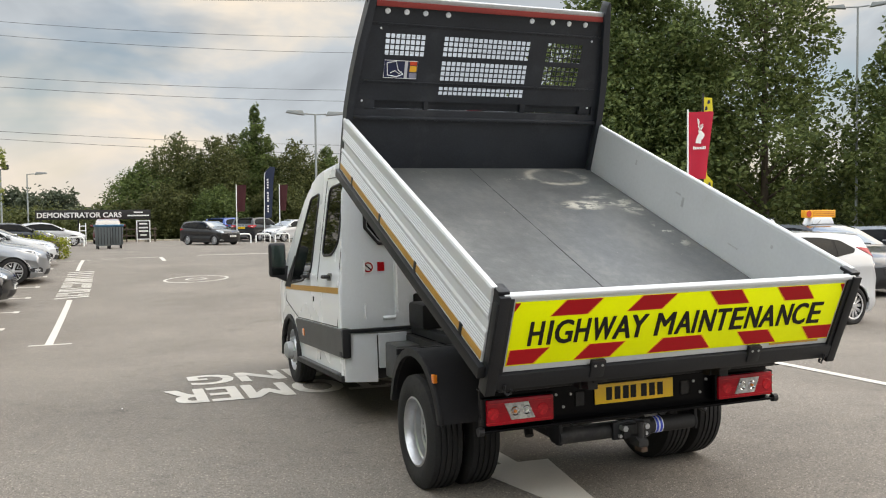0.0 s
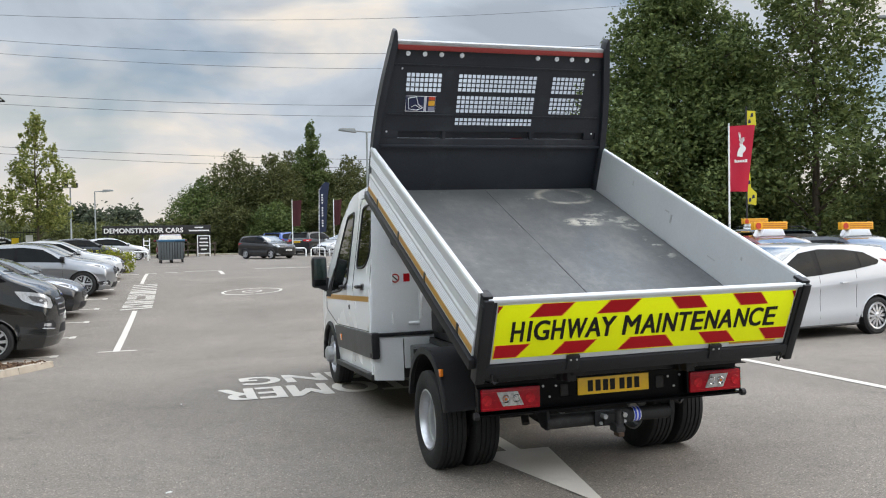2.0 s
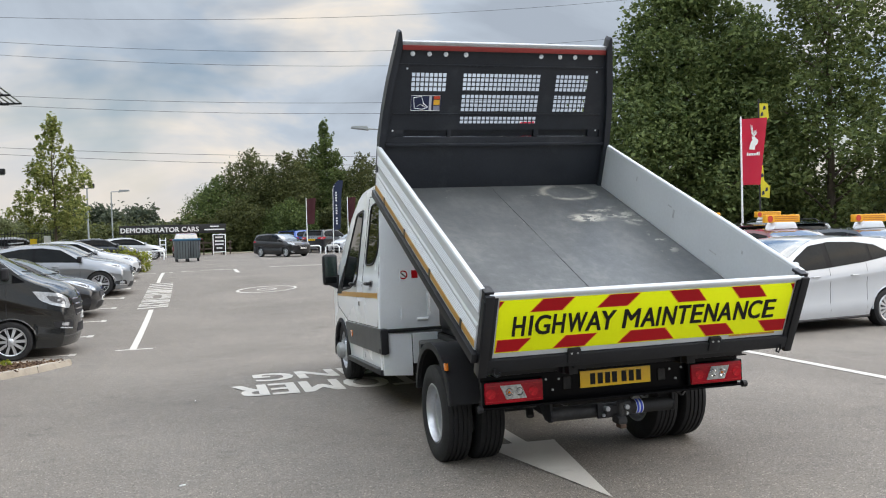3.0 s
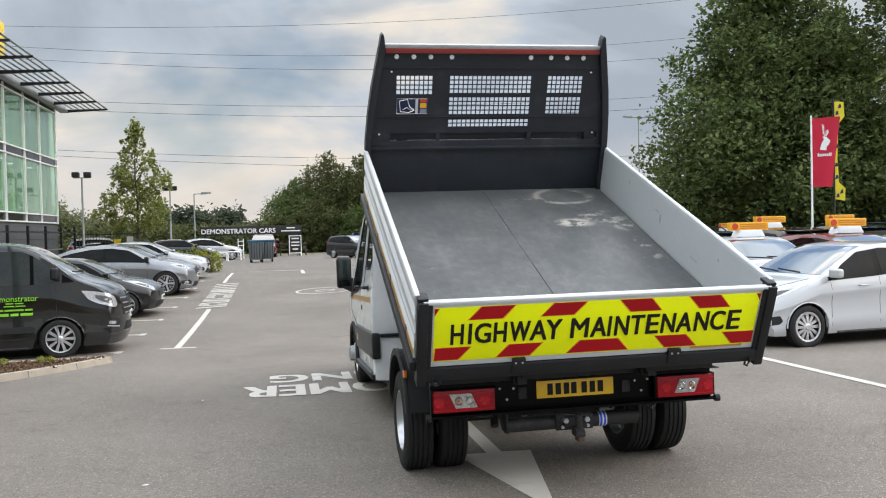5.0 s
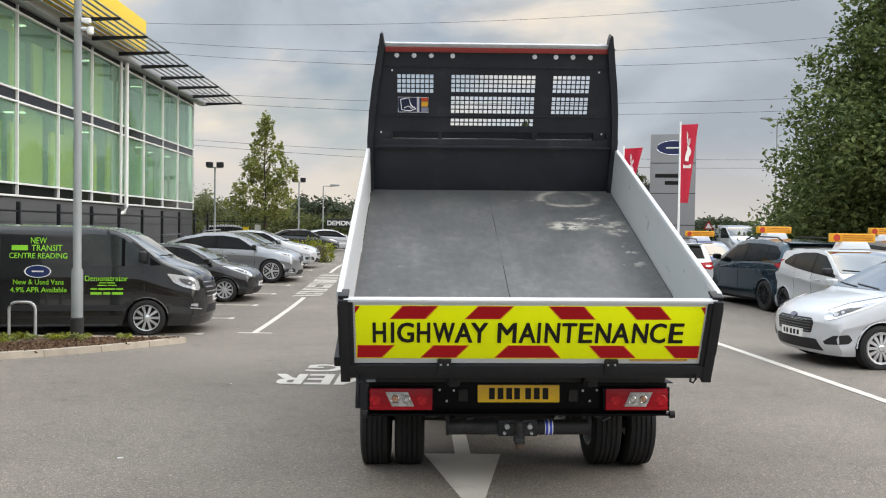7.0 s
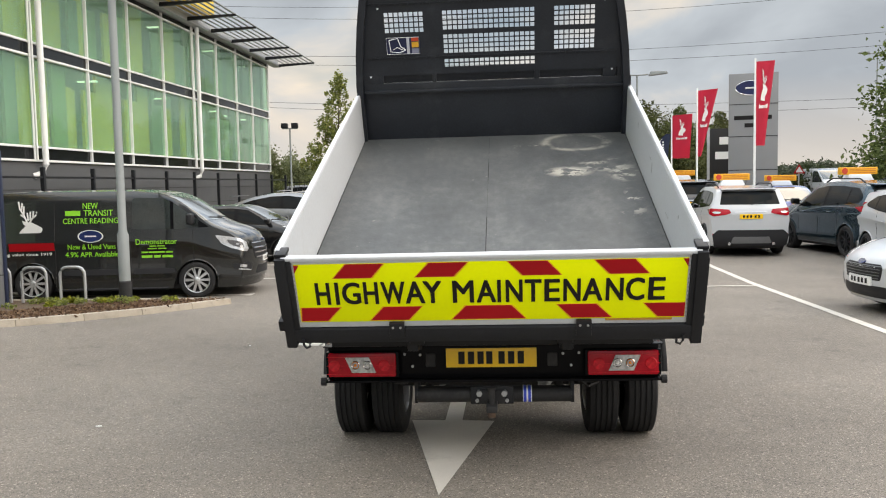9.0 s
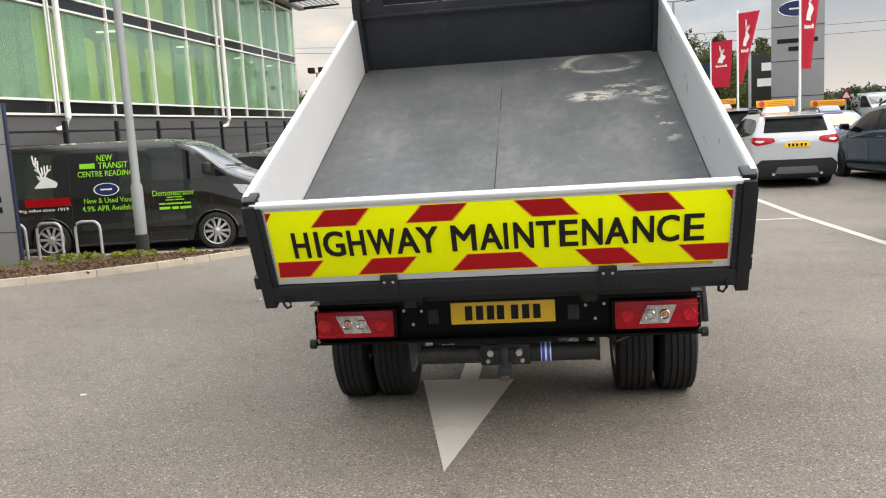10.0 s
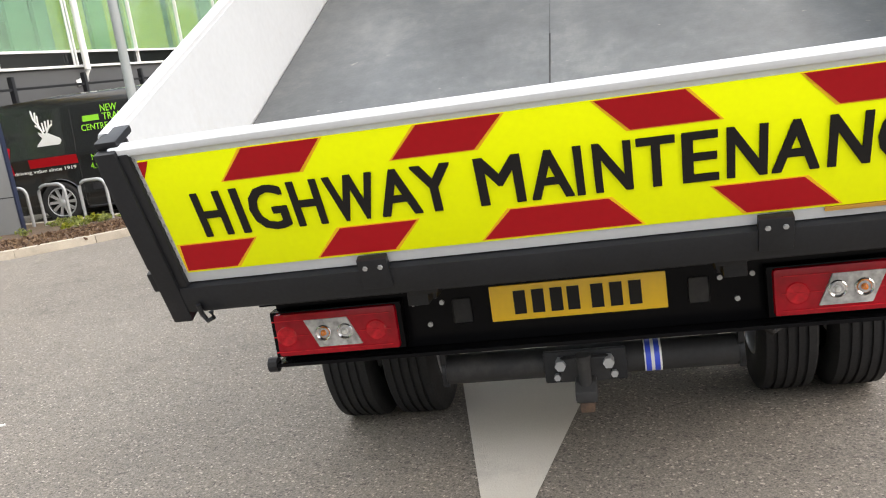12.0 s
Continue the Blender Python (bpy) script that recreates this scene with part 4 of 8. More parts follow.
def cab_shell():
    bm = bmesh.new()
    top = [(2.66, 2.17), (2.72, 2.22), (3.0, 2.25), (3.9, 2.24), (4.2, 2.18), (4.45, 2.05), (4.8, 1.76), (5.2, 1.40), (5.45, 1.29), (5.75, 1.18), (5.98, 1.02), (6.08, 0.80), (6.10, 0.55)]
    rows = []
    n = 70
    for i in range(n + 1):
        y = 2.66 + (6.10 - 2.66) * i / n
        t = float(np.interp(y, [p[0] for p in top], [p[1] for p in top]))
        k = 1 - 0.20 * max(0, (y - 5.1) / 1.0) ** 2
        z0 = 0.40
        dy = abs(y - FRONT_Y)
        if dy < 0.43:
            z0 = max(z0, 0.36 + math.sqrt(0.43 ** 2 - dy * dy))
        ring = []
        for z in (z0, z0 + 0.3 * (0.72 - 0.4), max(z0 + 0.12, 0.72), 0.9, 1.1, 1.3, 1.5, 1.7, 1.9, 2.05):
            zz = max(z0, min(z, t - 0.09))
            ring.append((cab_x(zz) * k, zz))
        xe = ring[-1][0]
        zt = max(z0 + 0.01, t)
        ring += [(xe - 0.02, zt - 0.055), (xe - 0.07, zt - 0.02), (xe - 0.16, zt - 0.003), (xe * 0.45, zt + 0.005), (0, zt + 0.008)]
        rows.append((y, ring))
    for side in (-1, 1):
        vs = [[bm.verts.new((side * x, y, z)) for x, z in ring] for y, ring in rows]
        for a, b in zip(vs, vs[1:]):
            for j in range(len(a) - 1):
                bm.faces.new((a[j], a[j + 1], b[j + 1], b[j]))
    bmesh.ops.remove_doubles(bm, verts=bm.verts[:], dist=0.0008)
    return bm


part("cab_shell", cab_shell(), M["white_paint"], cab, angle=40)
# back wall with a hole for the rear window
bm = bmesh.new()
prism([(-1.03, 0.72), (-0.985, 1.9), (-0.90, 2.17), (0.90, 2.17), (0.985, 1.9), (1.03, 0.72)], "y", 2.645, 2.668, 0.006, bm)
part("back_wall", bm, M["white_paint"], cab)
for side in (-1, 1):
    part("rear_corner", rod([(side * 1.005, 2.672, 0.40), (side * 1.008, 2.672, 1.1), (side * 0.90, 2.672, 1.95), (side * 0.84, 2.68, 2.14)], 0.028, 10), M["white_paint"], cab)
    part("chassis_plate", box(min(side * 0.50, side * 0.74), max(side * 0.50, side * 0.74), 2.55, 2.58, 0.46, 0.74, 0.004), M["inner_white"], cab)
    part("sill_end_panel", prism([(side * 1.02, 0.36), (side * 0.74, 0.34), (side * 0.74, 0.74), (side * 1.02, 0.76)], "y", 2.60, 2.66, 0.010), M["white_paint"], cab)
    for x in (0.55, 0.22):
        part("wall_swage", rod([(side * (x + 0.12), 2.643, 0.86), (side * (x + 0.02), 2.643, 0.86), (side * x, 2.643, 0.90), (side * x, 2.643, 1.38)], 0.017, 8), M["white_paint"], cab)
    part("wall_swage", rod([(side * 0.82, 2.643, 0.86), (side * 0.82, 2.643, 0.98)], 0.01, 6), M["white_paint"], cab)
    part("wall_swage", rod([(side * 0.82, 2.643, 1.22), (side * 0.82, 2.643, 1.34)], 0.01, 6), M["white_paint"], cab)
part("wall_rail", box(-1.0, 1.0, 2.58, 2.645, 0.755, 0.785, 0.006), M["black_steel"], cab)
part("rail_end", box(-1.005, -0.985, 2.575, 2.648, 0.75, 0.79, 0.004), material("brown_end_cap", (0.10, 0.045, 0.02), 0.6), cab)
part("rear_window", prism([(-0.78, 1.95), (-0.78, 1.62), (-0.68, 1.50), (0.68, 1.50), (0.78, 1.62), (0.78, 1.95)], "y", 2.632, 2.646, 0.01), M["dark_glass"], cab, "dark rear window of the cab")
part("window_gasket", rod([(-0.80, 2.64, 1.97), (-0.80, 2.64, 1.61), (-0.69, 2.64, 1.48), (0.69, 2.64, 1.48), (0.80, 2.64, 1.61), (0.80, 2.64, 1.97)], 0.016, 8), M["black_plastic"], cab)
tag = part("safety_sticker", box(-0.705, -0.645, 2.640, 2.644, 1.25, 1.325), M["red_film"], cab, "small red and white safety sticker")
part("sticker_ring", lathe([(-0.003, 0.030), (-0.003, 0.042)], 20), M["red_film"], tag, at=pose(-0.785, 2.642, 1.285, 0, 0, 90))
part("sticker_ground", lathe([(-0.001, 0.001), (-0.001, 0.052)], 20), M["plate_white"], tag, at=pose(-0.785, 2.642, 1.285, 0, 0, 90))
part("sticker_bar", rod([(-0.807, 2.640, 1.305), (-0.763, 2.640, 1.265)], 0.006, 6), M["black_film"], tag)
part("intake_grille", box(-0.40, -0.12, 2.635, 2.648, 0.92, 1.05, 0.02), M["black_plastic"], cab)


def cab_patch(points, out, thick=0.006, bevel=0.0):
    """A piece lying on the cab's side: points are (y, z)."""
    bm = bmesh.new()
    lo = [bm.verts.new((-(cab_x(z) + out), y, z)) for y, z in points]
    hi = [bm.verts.new((-(cab_x(z) + out - thick), y, z)) for y, z in points]
    bm.faces.new(lo)
    n = len(points)
    for k in range(n):
        bm.faces.new((lo[k], hi[k], hi[(k + 1) % n], lo[(k + 1) % n]))
    return bm


def rounded(points, r=0.07, n=4):
    out = []
    for k, p in enumerate(points):
        p, a, b = Vector(p), Vector(points[k - 1]), Vector(points[(k + 1) % len(points)])
        s, e = p + (a - p).normalized() * r, p + (b - p).normalized() * r
        for j in range(n + 1):
            t = j / n
            out.append(tuple((1 - t) ** 2 * s + 2 * t * (1 - t) * p + t * t * e))
    return out


def mirrored(bm):
    for v in bm.verts:
        v.co.x = -v.co.x
    return bm


REARWIN = rounded([(2.83, 1.50), (3.02, 1.40), (3.38, 1.40), (3.33, 2.00), (2.83, 2.01)], 0.08)
FRONTWIN = rounded([(3.80, 1.26), (4.15, 1.17), (4.72, 1.14), (4.70, 1.26), (4.10, 1.97), (3.74, 1.99)], 0.06)
for flip in (False, True):
    def both(bm):
        return mirrored(bm) if flip else bm
    s = 1 if flip else -1
    part("side_window", both(cab_patch(REARWIN, 0.004)), M["dark_glass"], cab, "dark rear side window")
    part("side_window", both(cab_patch(FRONTWIN, 0.004)), M["dark_glass"], cab, "dark front side window")
    for win in (REARWIN, FRONTWIN):
        part("window_seal", rod([(s * (cab_x(z) + 0.003), y, z) for y, z in win + win[:1]], 0.011, 6, cap=False), M["black_plastic"], cab)
    part("window_corner_trim", both(cab_patch([(4.72, 1.10), (5.02, 1.10), (4.66, 1.42), (4.60, 1.30)], 0.006)), M["black_plastic"], cab)
    part("amber_side_tape", both(cab_patch([(2.69, 1.075), (4.98, 1.075), (4.98, 1.125), (2.69, 1.125)], 0.003, 0.003)), M["amber_tape"], cab, "amber tape along the doors")
    clad = part("lower_cladding", both(cab_patch(rounded([(2.56, 0.56), (4.30, 0.56), (4.42, 0.79), (2.56, 0.79)], 0.03), 0.022, 0.03)), M["grey_plastic"], cab, "dark grey plastic side cladding")
    part("cladding_end", box(min(s * 0.97, s * 1.045), max(s * 0.97, s * 1.045), 2.555, 2.70, 0.555, 0.795, 0.02), M["black_plastic"], clad)
    part("side_repeater", both(cab_patch(rounded([(4.02, 0.64), (4.10, 0.64), (4.10, 0.71), (4.02, 0.71)], 0.02), 0.026, 0.01)), M["amber_lens"], clad, "orange side reflector")
    step = part("side_step", box(min(s * 0.90, s * 1.05), max(s * 0.90, s * 1.05), 2.62, 4.40, 0.36, 0.41, 0.012), M["black_plastic"], cab)
    part("step_tread", box(min(s * 0.98, s * 1.055), max(s * 0.98, s * 1.055), 2.75, 4.30, 0.408, 0.418, 0.003), M["grey_plastic"], step)
    for y in (3.05, 3.90):
        handle = part("door_handle", rod([(s * 1.035, y - 0.085, 1.215), (s * 1.062, y - 0.06, 1.215), (s * 1.062, y + 0.06, 1.215), (s * 1.035, y + 0.085, 1.215)], 0.017, 8), M["black_plastic"], cab)
        part("handle_pocket", both(cab_patch(rounded([(y - 0.08, 1.18), (y + 0.08, 1.18), (y + 0.08, 1.245), (y - 0.08, 1.245)], 0.02), 0.002, 0.002)), M["grey_plastic"], handle)
    for line in ([(3.50, 0.46), (3.50, 1.20), (3.47, 2.08)], [(2.76, 0.80), (2.72, 1.3), (2.76, 2.06), (3.47, 2.10)], [(4.36, 0.80), (4.98, 0.95), (5.0, 1.15)], [(2.74, 0.80), (4.38, 0.80)]):
        part("door_gap", rod([(s * (cab_x(z) + 0.0005), y, z) for y, z in line], 0.004, 4), M["chassis"], cab)
    ring = [(FRONT_Y + 0.43 * math.cos(radians(a)), 0.36 + 0.43 * math.sin(radians(a))) for a in range(0, 181, 12)]
    part("wheel_arch_trim", rod([(s * 1.028, y, z) for y, z in ring], 0.028, 6), M["black_plastic"], cab)
    arm = part("door_mirror", box(s * 1.105 - 0.088, s * 1.105 + 0.088, 4.98, 5.10, 1.20, 1.57, 0.045, seg=4), M["black_plastic"], cab, "black door mirror with green-tinted glass")
    part("mirror_glass", box(s * 1.105 - 0.068, s * 1.105 + 0.068, 4.974, 4.981, 1.31, 1.54, 0.003), material("mirror_glass", (0.018, 0.030, 0.026), 0.05, metal=0.0, vary=0.3, scale=3), arm, "mirror glass")
    part("wide_angle_glass", box(s * 1.105 - 0.068, s * 1.105 + 0.068, 4.974, 4.981, 1.225, 1.295, 0.003), M["dark_glass"], arm, "lower wide-angle mirror glass")
    part("mirror_arm", prism([(s * 1.00, 1.14), (s * 1.14, 1.21), (s * 1.14, 1.33), (s * 1.00, 1.32)], "y", 4.98, 5.08, 0.01), M["black_plastic"], arm)
    part("headlamp", box(min(s * 0.55, s * 0.88), max(s * 0.55, s * 0.88), 5.84, 5.99, 0.85, 1.05, 0.04), M["clear_lens"], cab)
part("door_lock", rod([(-1.034, 3.63, 0.985), (-1.034, 3.63, 1.03)], 0.007, 6), M["black_plastic"], cab)
part("windscreen", prism([(4.32, 2.135), (5.16, 1.43), (5.17, 1.445), (4.33, 2.15)], "x", -0.80, 0.80, 0), M["screen_glass"], cab, "windscreen")
part("front_bumper", box(-0.80, 0.80, 5.80, 6.10, 0.30, 0.62, 0.08, seg=3), M["black_plastic"], cab)
part("front_grille", box(-0.55, 0.55, 6.02, 6.11, 0.66, 0.95, 0.03), M["black_plastic"], cab)
part("underbody", box(-0.72, 0.72, 2.7, 5.9, 0.35, 0.85, 0.03), M["chassis"], cab)
part("roof_aerial", rod([(0.0, 4.05, 2.24), (0.0, 3.85, 2.42)], 0.005, 6), M["black_plastic"], cab)

# ---- parked vehicles ----
WHEELS = {}


def car_wheel(parent, x, y, z, side, radius, style, dark=False):
    """An alloy or trimmed wheel: tyre, rim barrel, hub and spokes."""
    key = (radius, style, dark)
    if key not in WHEELS:
        w, rim = 0.105, radius * 0.70
        tyre = link("tyre", lathe([(w * 0.8, rim), (w, rim + 0.02), (w, radius - 0.04), (w * 0.8, radius - 0.005), (w * 0.4, radius), (-w * 0.4, radius), (-w * 0.8, radius - 0.005), (-w, radius - 0.04), (-w, rim + 0.02), (-w * 0.8, rim)], 30), M["rubber"], angle=30)
        barrel = link("rim", lathe([(-w * 0.8, rim + 0.003), (-w * 0.9, rim - 0.012), (-w * 0.2, rim - 0.03), (w * 0.3, rim * 0.9), (w * 0.3, 0.001)], 30), M["chassis"])
        bm = bmesh.new()
        n = {"ten": 10, "five": 5, "steel": 12}[style]
        half = {"ten": 0.019, "five": 0.026, "steel": 0.014}[style]
        for k in range(n):
            a = 2 * math.pi * k / n
            c, s = math.cos(a), math.sin(a)
            r0, r1 = rim * 0.16, rim - 0.01
            vs = []
            for r, hw, dx in ((r0, half * 0.9, -0.86), (r1, half * (1.9 if style == "steel" else 1.35), -0.72)):
                for sg in (-1, 1):
                    for xx in (dx * w, dx * w + 0.025):
                        vs.append(bm.verts.new((xx, r * c - sg * hw * s, r * s + sg * hw * c)))
            for f in ((0, 2, 6, 4), (1, 5, 7, 3), (0, 4, 5, 1), (2, 3, 7, 6)):
                bm.faces.new([vs[q] for q in f])
        lathe([(-w * 0.95, 0.001), (-w * 0.95, rim * 0.15), (-w * 0.85, rim * 0.22), (-w * 0.5, rim * 0.23)], 16, bm)
        lathe([(-w * 0.93, rim - (0.030 if style == "steel" else 0.016)), (-w * 0.98, rim - 0.004), (-w * 0.85, rim + 0.006)], 30, bm)
        if style == "five":
            for k in range(5):
                a = 2 * math.pi * (k + 0.5) / 5
                c, s = math.cos(a), math.sin(a)
                rod([(-0.80 * w, (rim * 0.5) * c, (rim * 0.5) * s), (-0.74 * w, (rim - 0.012) * math.cos(a - 0.22), (rim - 0.012) * math.sin(a - 0.22))], 0.008, 4, bm)
                rod([(-0.80 * w, (rim * 0.5) * c, (rim * 0.5) * s), (-0.74 * w, (rim - 0.012) * math.cos(a + 0.22), (rim - 0.012) * math.sin(a + 0.22))], 0.008, 4, bm)
        spk = link("spokes", bm, M["black_steel"] if dark else M["alloy"])
        WHEELS[key] = (tyre, barrel, spk)
    tyre, barrel, spk = WHEELS[key]
    at = pose(x, y, z) @ Matrix.Diagonal((-side, 1, 1, 1))
    wh = part("wheel", tyre, None, parent, at=at)
    part("rim", barrel, None, wh)
    part("spokes", spk, None, wh)
    return wh


def ramp(a, b, x):
    u = min(1.0, max(0.0, (x - a) / (b - a)))
    return u * u * (3 - 2 * u)


SHAPES = {
    # length, width, height, wheelbase, front overhang, wheel radius, front bow, rear bow, roof line, belt line, screens (rear, front)
    "hatch": (3.94, 1.74, 1.48, 2.49, 0.77, 0.305, 0.23, 0.16, [(0, 0.60), (0.015, 0.70), (0.035, 0.80), (0.075, 0.925), (0.11, 0.955), (0.27, 0.99), (0.40, 1.0), (0.50, 0.985), (0.56, 0.945), (0.755, 0.675), (0.80, 0.655), (0.9, 0.60), (0.955, 0.545), (0.985, 0.49), (1, 0.42)], [(0, 0.72), (0.15, 0.72), (0.4, 0.665), (0.76, 0.60), (1, 0.42)]),
    "suv": (4.40, 1.84, 1.66, 2.65, 0.86, 0.345, 0.26, 0.14, [(0, 0.60), (0.008, 0.68), (0.02, 0.72), (0.062, 0.92), (0.085, 0.955), (0.28, 1.0), (0.46, 0.995), (0.55, 0.955), (0.735, 0.705), (0.78, 0.685), (0.9, 0.645), (0.96, 0.60), (0.988, 0.54), (1, 0.47)], [(0, 0.68), (0.3, 0.655), (0.72, 0.62), (1, 0.47)]),
    "saloon": (4.55, 1.82, 1.46, 2.70, 0.88, 0.33, 0.28, 0.16, [(0, 0.58), (0.02, 0.68), (0.09, 0.76), (0.22, 0.945), (0.4, 1.0), (0.5, 0.985), (0.55, 0.95), (0.745, 0.675), (0.9, 0.60), (0.965, 0.53), (1, 0.42)], [(0, 0.67), (0.3, 0.665), (0.75, 0.60), (1, 0.42)]),
    "coupe": (4.71, 1.88, 1.58, 2.98, 0.88, 0.365, 0.30, 0.16, [(0, 0.60), (0.012, 0.68), (0.03, 0.70), (0.10, 0.80), (0.22, 0.92), (0.36, 0.99), (0.46, 1.0), (0.54, 0.975), (0.60, 0.925), (0.745, 0.70), (0.8, 0.68), (0.9, 0.635), (0.96, 0.585), (0.988, 0.53), (1, 0.45)], [(0, 0.66), (0.3, 0.655), (0.72, 0.61), (1, 0.46)]),
    "van": (4.97, 1.97, 2.02, 2.93, 1.12, 0.335, 0.36, 0.04, [(0, 0.55), (0.008, 0.90), (0.03, 0.985), (0.2, 1.0), (0.56, 0.995), (0.64, 0.975), (0.70, 0.93), (0.855, 0.69), (0.89, 0.66), (0.945, 0.615), (0.978, 0.565), (0.991, 0.51), (1, 0.44)], [(0, 0.63), (0.5, 0.63), (0.75, 0.615), (1, 0.45)]),
}
# outline of the side glass (share of length from the tail, share of height), its panes, and the two screens: bottom, top, half widths
GLASS = {
    "hatch": ([(0.715, 0.635), (0.63, 0.79), (0.555, 0.90), (0.45, 0.935), (0.32, 0.925), (0.22, 0.89), (0.15, 0.80), (0.165, 0.76), (0.30, 0.71), (0.5, 0.665)], [(0.1, 0.255), (0.268, 0.47), (0.495, 0.75)], (0.695, 0.955, 0.86, 0.71), (0.745, 0.915, 0.68, 0.60)),
    "suv": ([(0.705, 0.635), (0.63, 0.78), (0.565, 0.885), (0.45, 0.925), (0.3, 0.925), (0.14, 0.90), (0.085, 0.82), (0.075, 0.755), (0.1, 0.71), (0.3, 0.675), (0.5, 0.65)], [(0.03, 0.195), (0.21, 0.405), (0.43, 0.75)], (0.725, 0.955, 0.86, 0.72), (0.73, 0.915, 0.74, 0.66)),
    "saloon": ([(0.70, 0.635), (0.62, 0.80), (0.55, 0.905), (0.42, 0.935), (0.3, 0.91), (0.19, 0.81), (0.14, 0.715), (0.3, 0.685), (0.5, 0.66)], [(0.1, 0.19), (0.205, 0.34), (0.36, 0.50), (0.52, 0.75)], (0.695, 0.955, 0.80, 0.66), (0.77, 0.93, 0.72, 0.62)),
    "coupe": ([(0.715, 0.64), (0.64, 0.79), (0.585, 0.885), (0.48, 0.93), (0.36, 0.92), (0.24, 0.855), (0.15, 0.775), (0.13, 0.74), (0.2, 0.71), (0.35, 0.68), (0.55, 0.66)], [(0.1, 0.245), (0.26, 0.43), (0.445, 0.75)], (0.715, 0.95, 0.86, 0.72), (0.74, 0.90, 0.70, 0.60)),
    "van": ([(0.825, 0.645), (0.75, 0.775), (0.693, 0.88), (0.66, 0.915), (0.56, 0.92), (0.548, 0.905), (0.548, 0.645), (0.57, 0.635), (0.70, 0.632)], [(0.5, 0.685), (0.697, 0.785)], (0.705, 0.965, 0.93, 0.86), None),
}
# corner lamps: (along the corner, height); negative runs back along the flank
LAMPS = {
    "hatch": ([(-0.480, 0.915), (-0.240, 0.80), (0.020, 0.685), (0.140, 0.645), (0.200, 0.66), (0.180, 0.73), (0.060, 0.80), (-0.140, 0.87)], [(-0.30, 1.21), (-0.12, 1.19), (0.04, 1.12), (0.10, 1.00), (0.05, 0.96), (-0.10, 1.06)]),
    "suv": ([(-0.42, 1.02), (-0.28, 0.93), (-0.06, 0.86), (0.10, 0.83), (0.14, 0.88), (0.05, 0.95), (-0.2, 1.01)], [(-0.30, 1.09), (-0.05, 1.13), (0.30, 1.10), (0.35, 1.02), (0.27, 0.98), (0.03, 0.94), (-0.15, 1.01)]),
    "saloon": ([(-0.44, 0.84), (-0.28, 0.75), (-0.06, 0.68), (0.10, 0.65), (0.14, 0.70), (0.05, 0.76), (-0.2, 0.83)], [(-0.28, 0.95), (0.0, 0.97), (0.22, 0.93), (0.24, 0.84), (0.02, 0.80), (-0.18, 0.86)]),
    "coupe": ([(-0.46, 0.96), (-0.28, 0.88), (-0.06, 0.81), (0.10, 0.78), (0.12, 0.82), (0.02, 0.89), (-0.2, 0.95)], [(-0.30, 1.02), (-0.06, 1.06), (0.17, 1.03), (0.18, 0.92), (0.02, 0.88), (-0.16, 0.94)]),
    "van": ([(-0.44, 1.15), (-0.36, 0.99), (-0.24, 0.91), (-0.06, 0.845), (0.05, 0.83), (0.09, 0.88), (0.07, 1.0), (-0.06, 1.07), (-0.24, 1.12)], [(-0.12, 1.3), (0.10, 1.3), (0.10, 0.85), (-0.12, 0.85)]),
}
GRILLE = {"hatch": (0.46, 0.66, 0.44, 0.40), "suv": (0.62, 0.86, 0.46, 0.40), "saloon": (0.44, 0.68, 0.44, 0.34), "coupe": (0.60, 0.80, 0.40, 0.36), "van": (0.68, 1.00, 0.66, 0.56)}
SKIN = {}


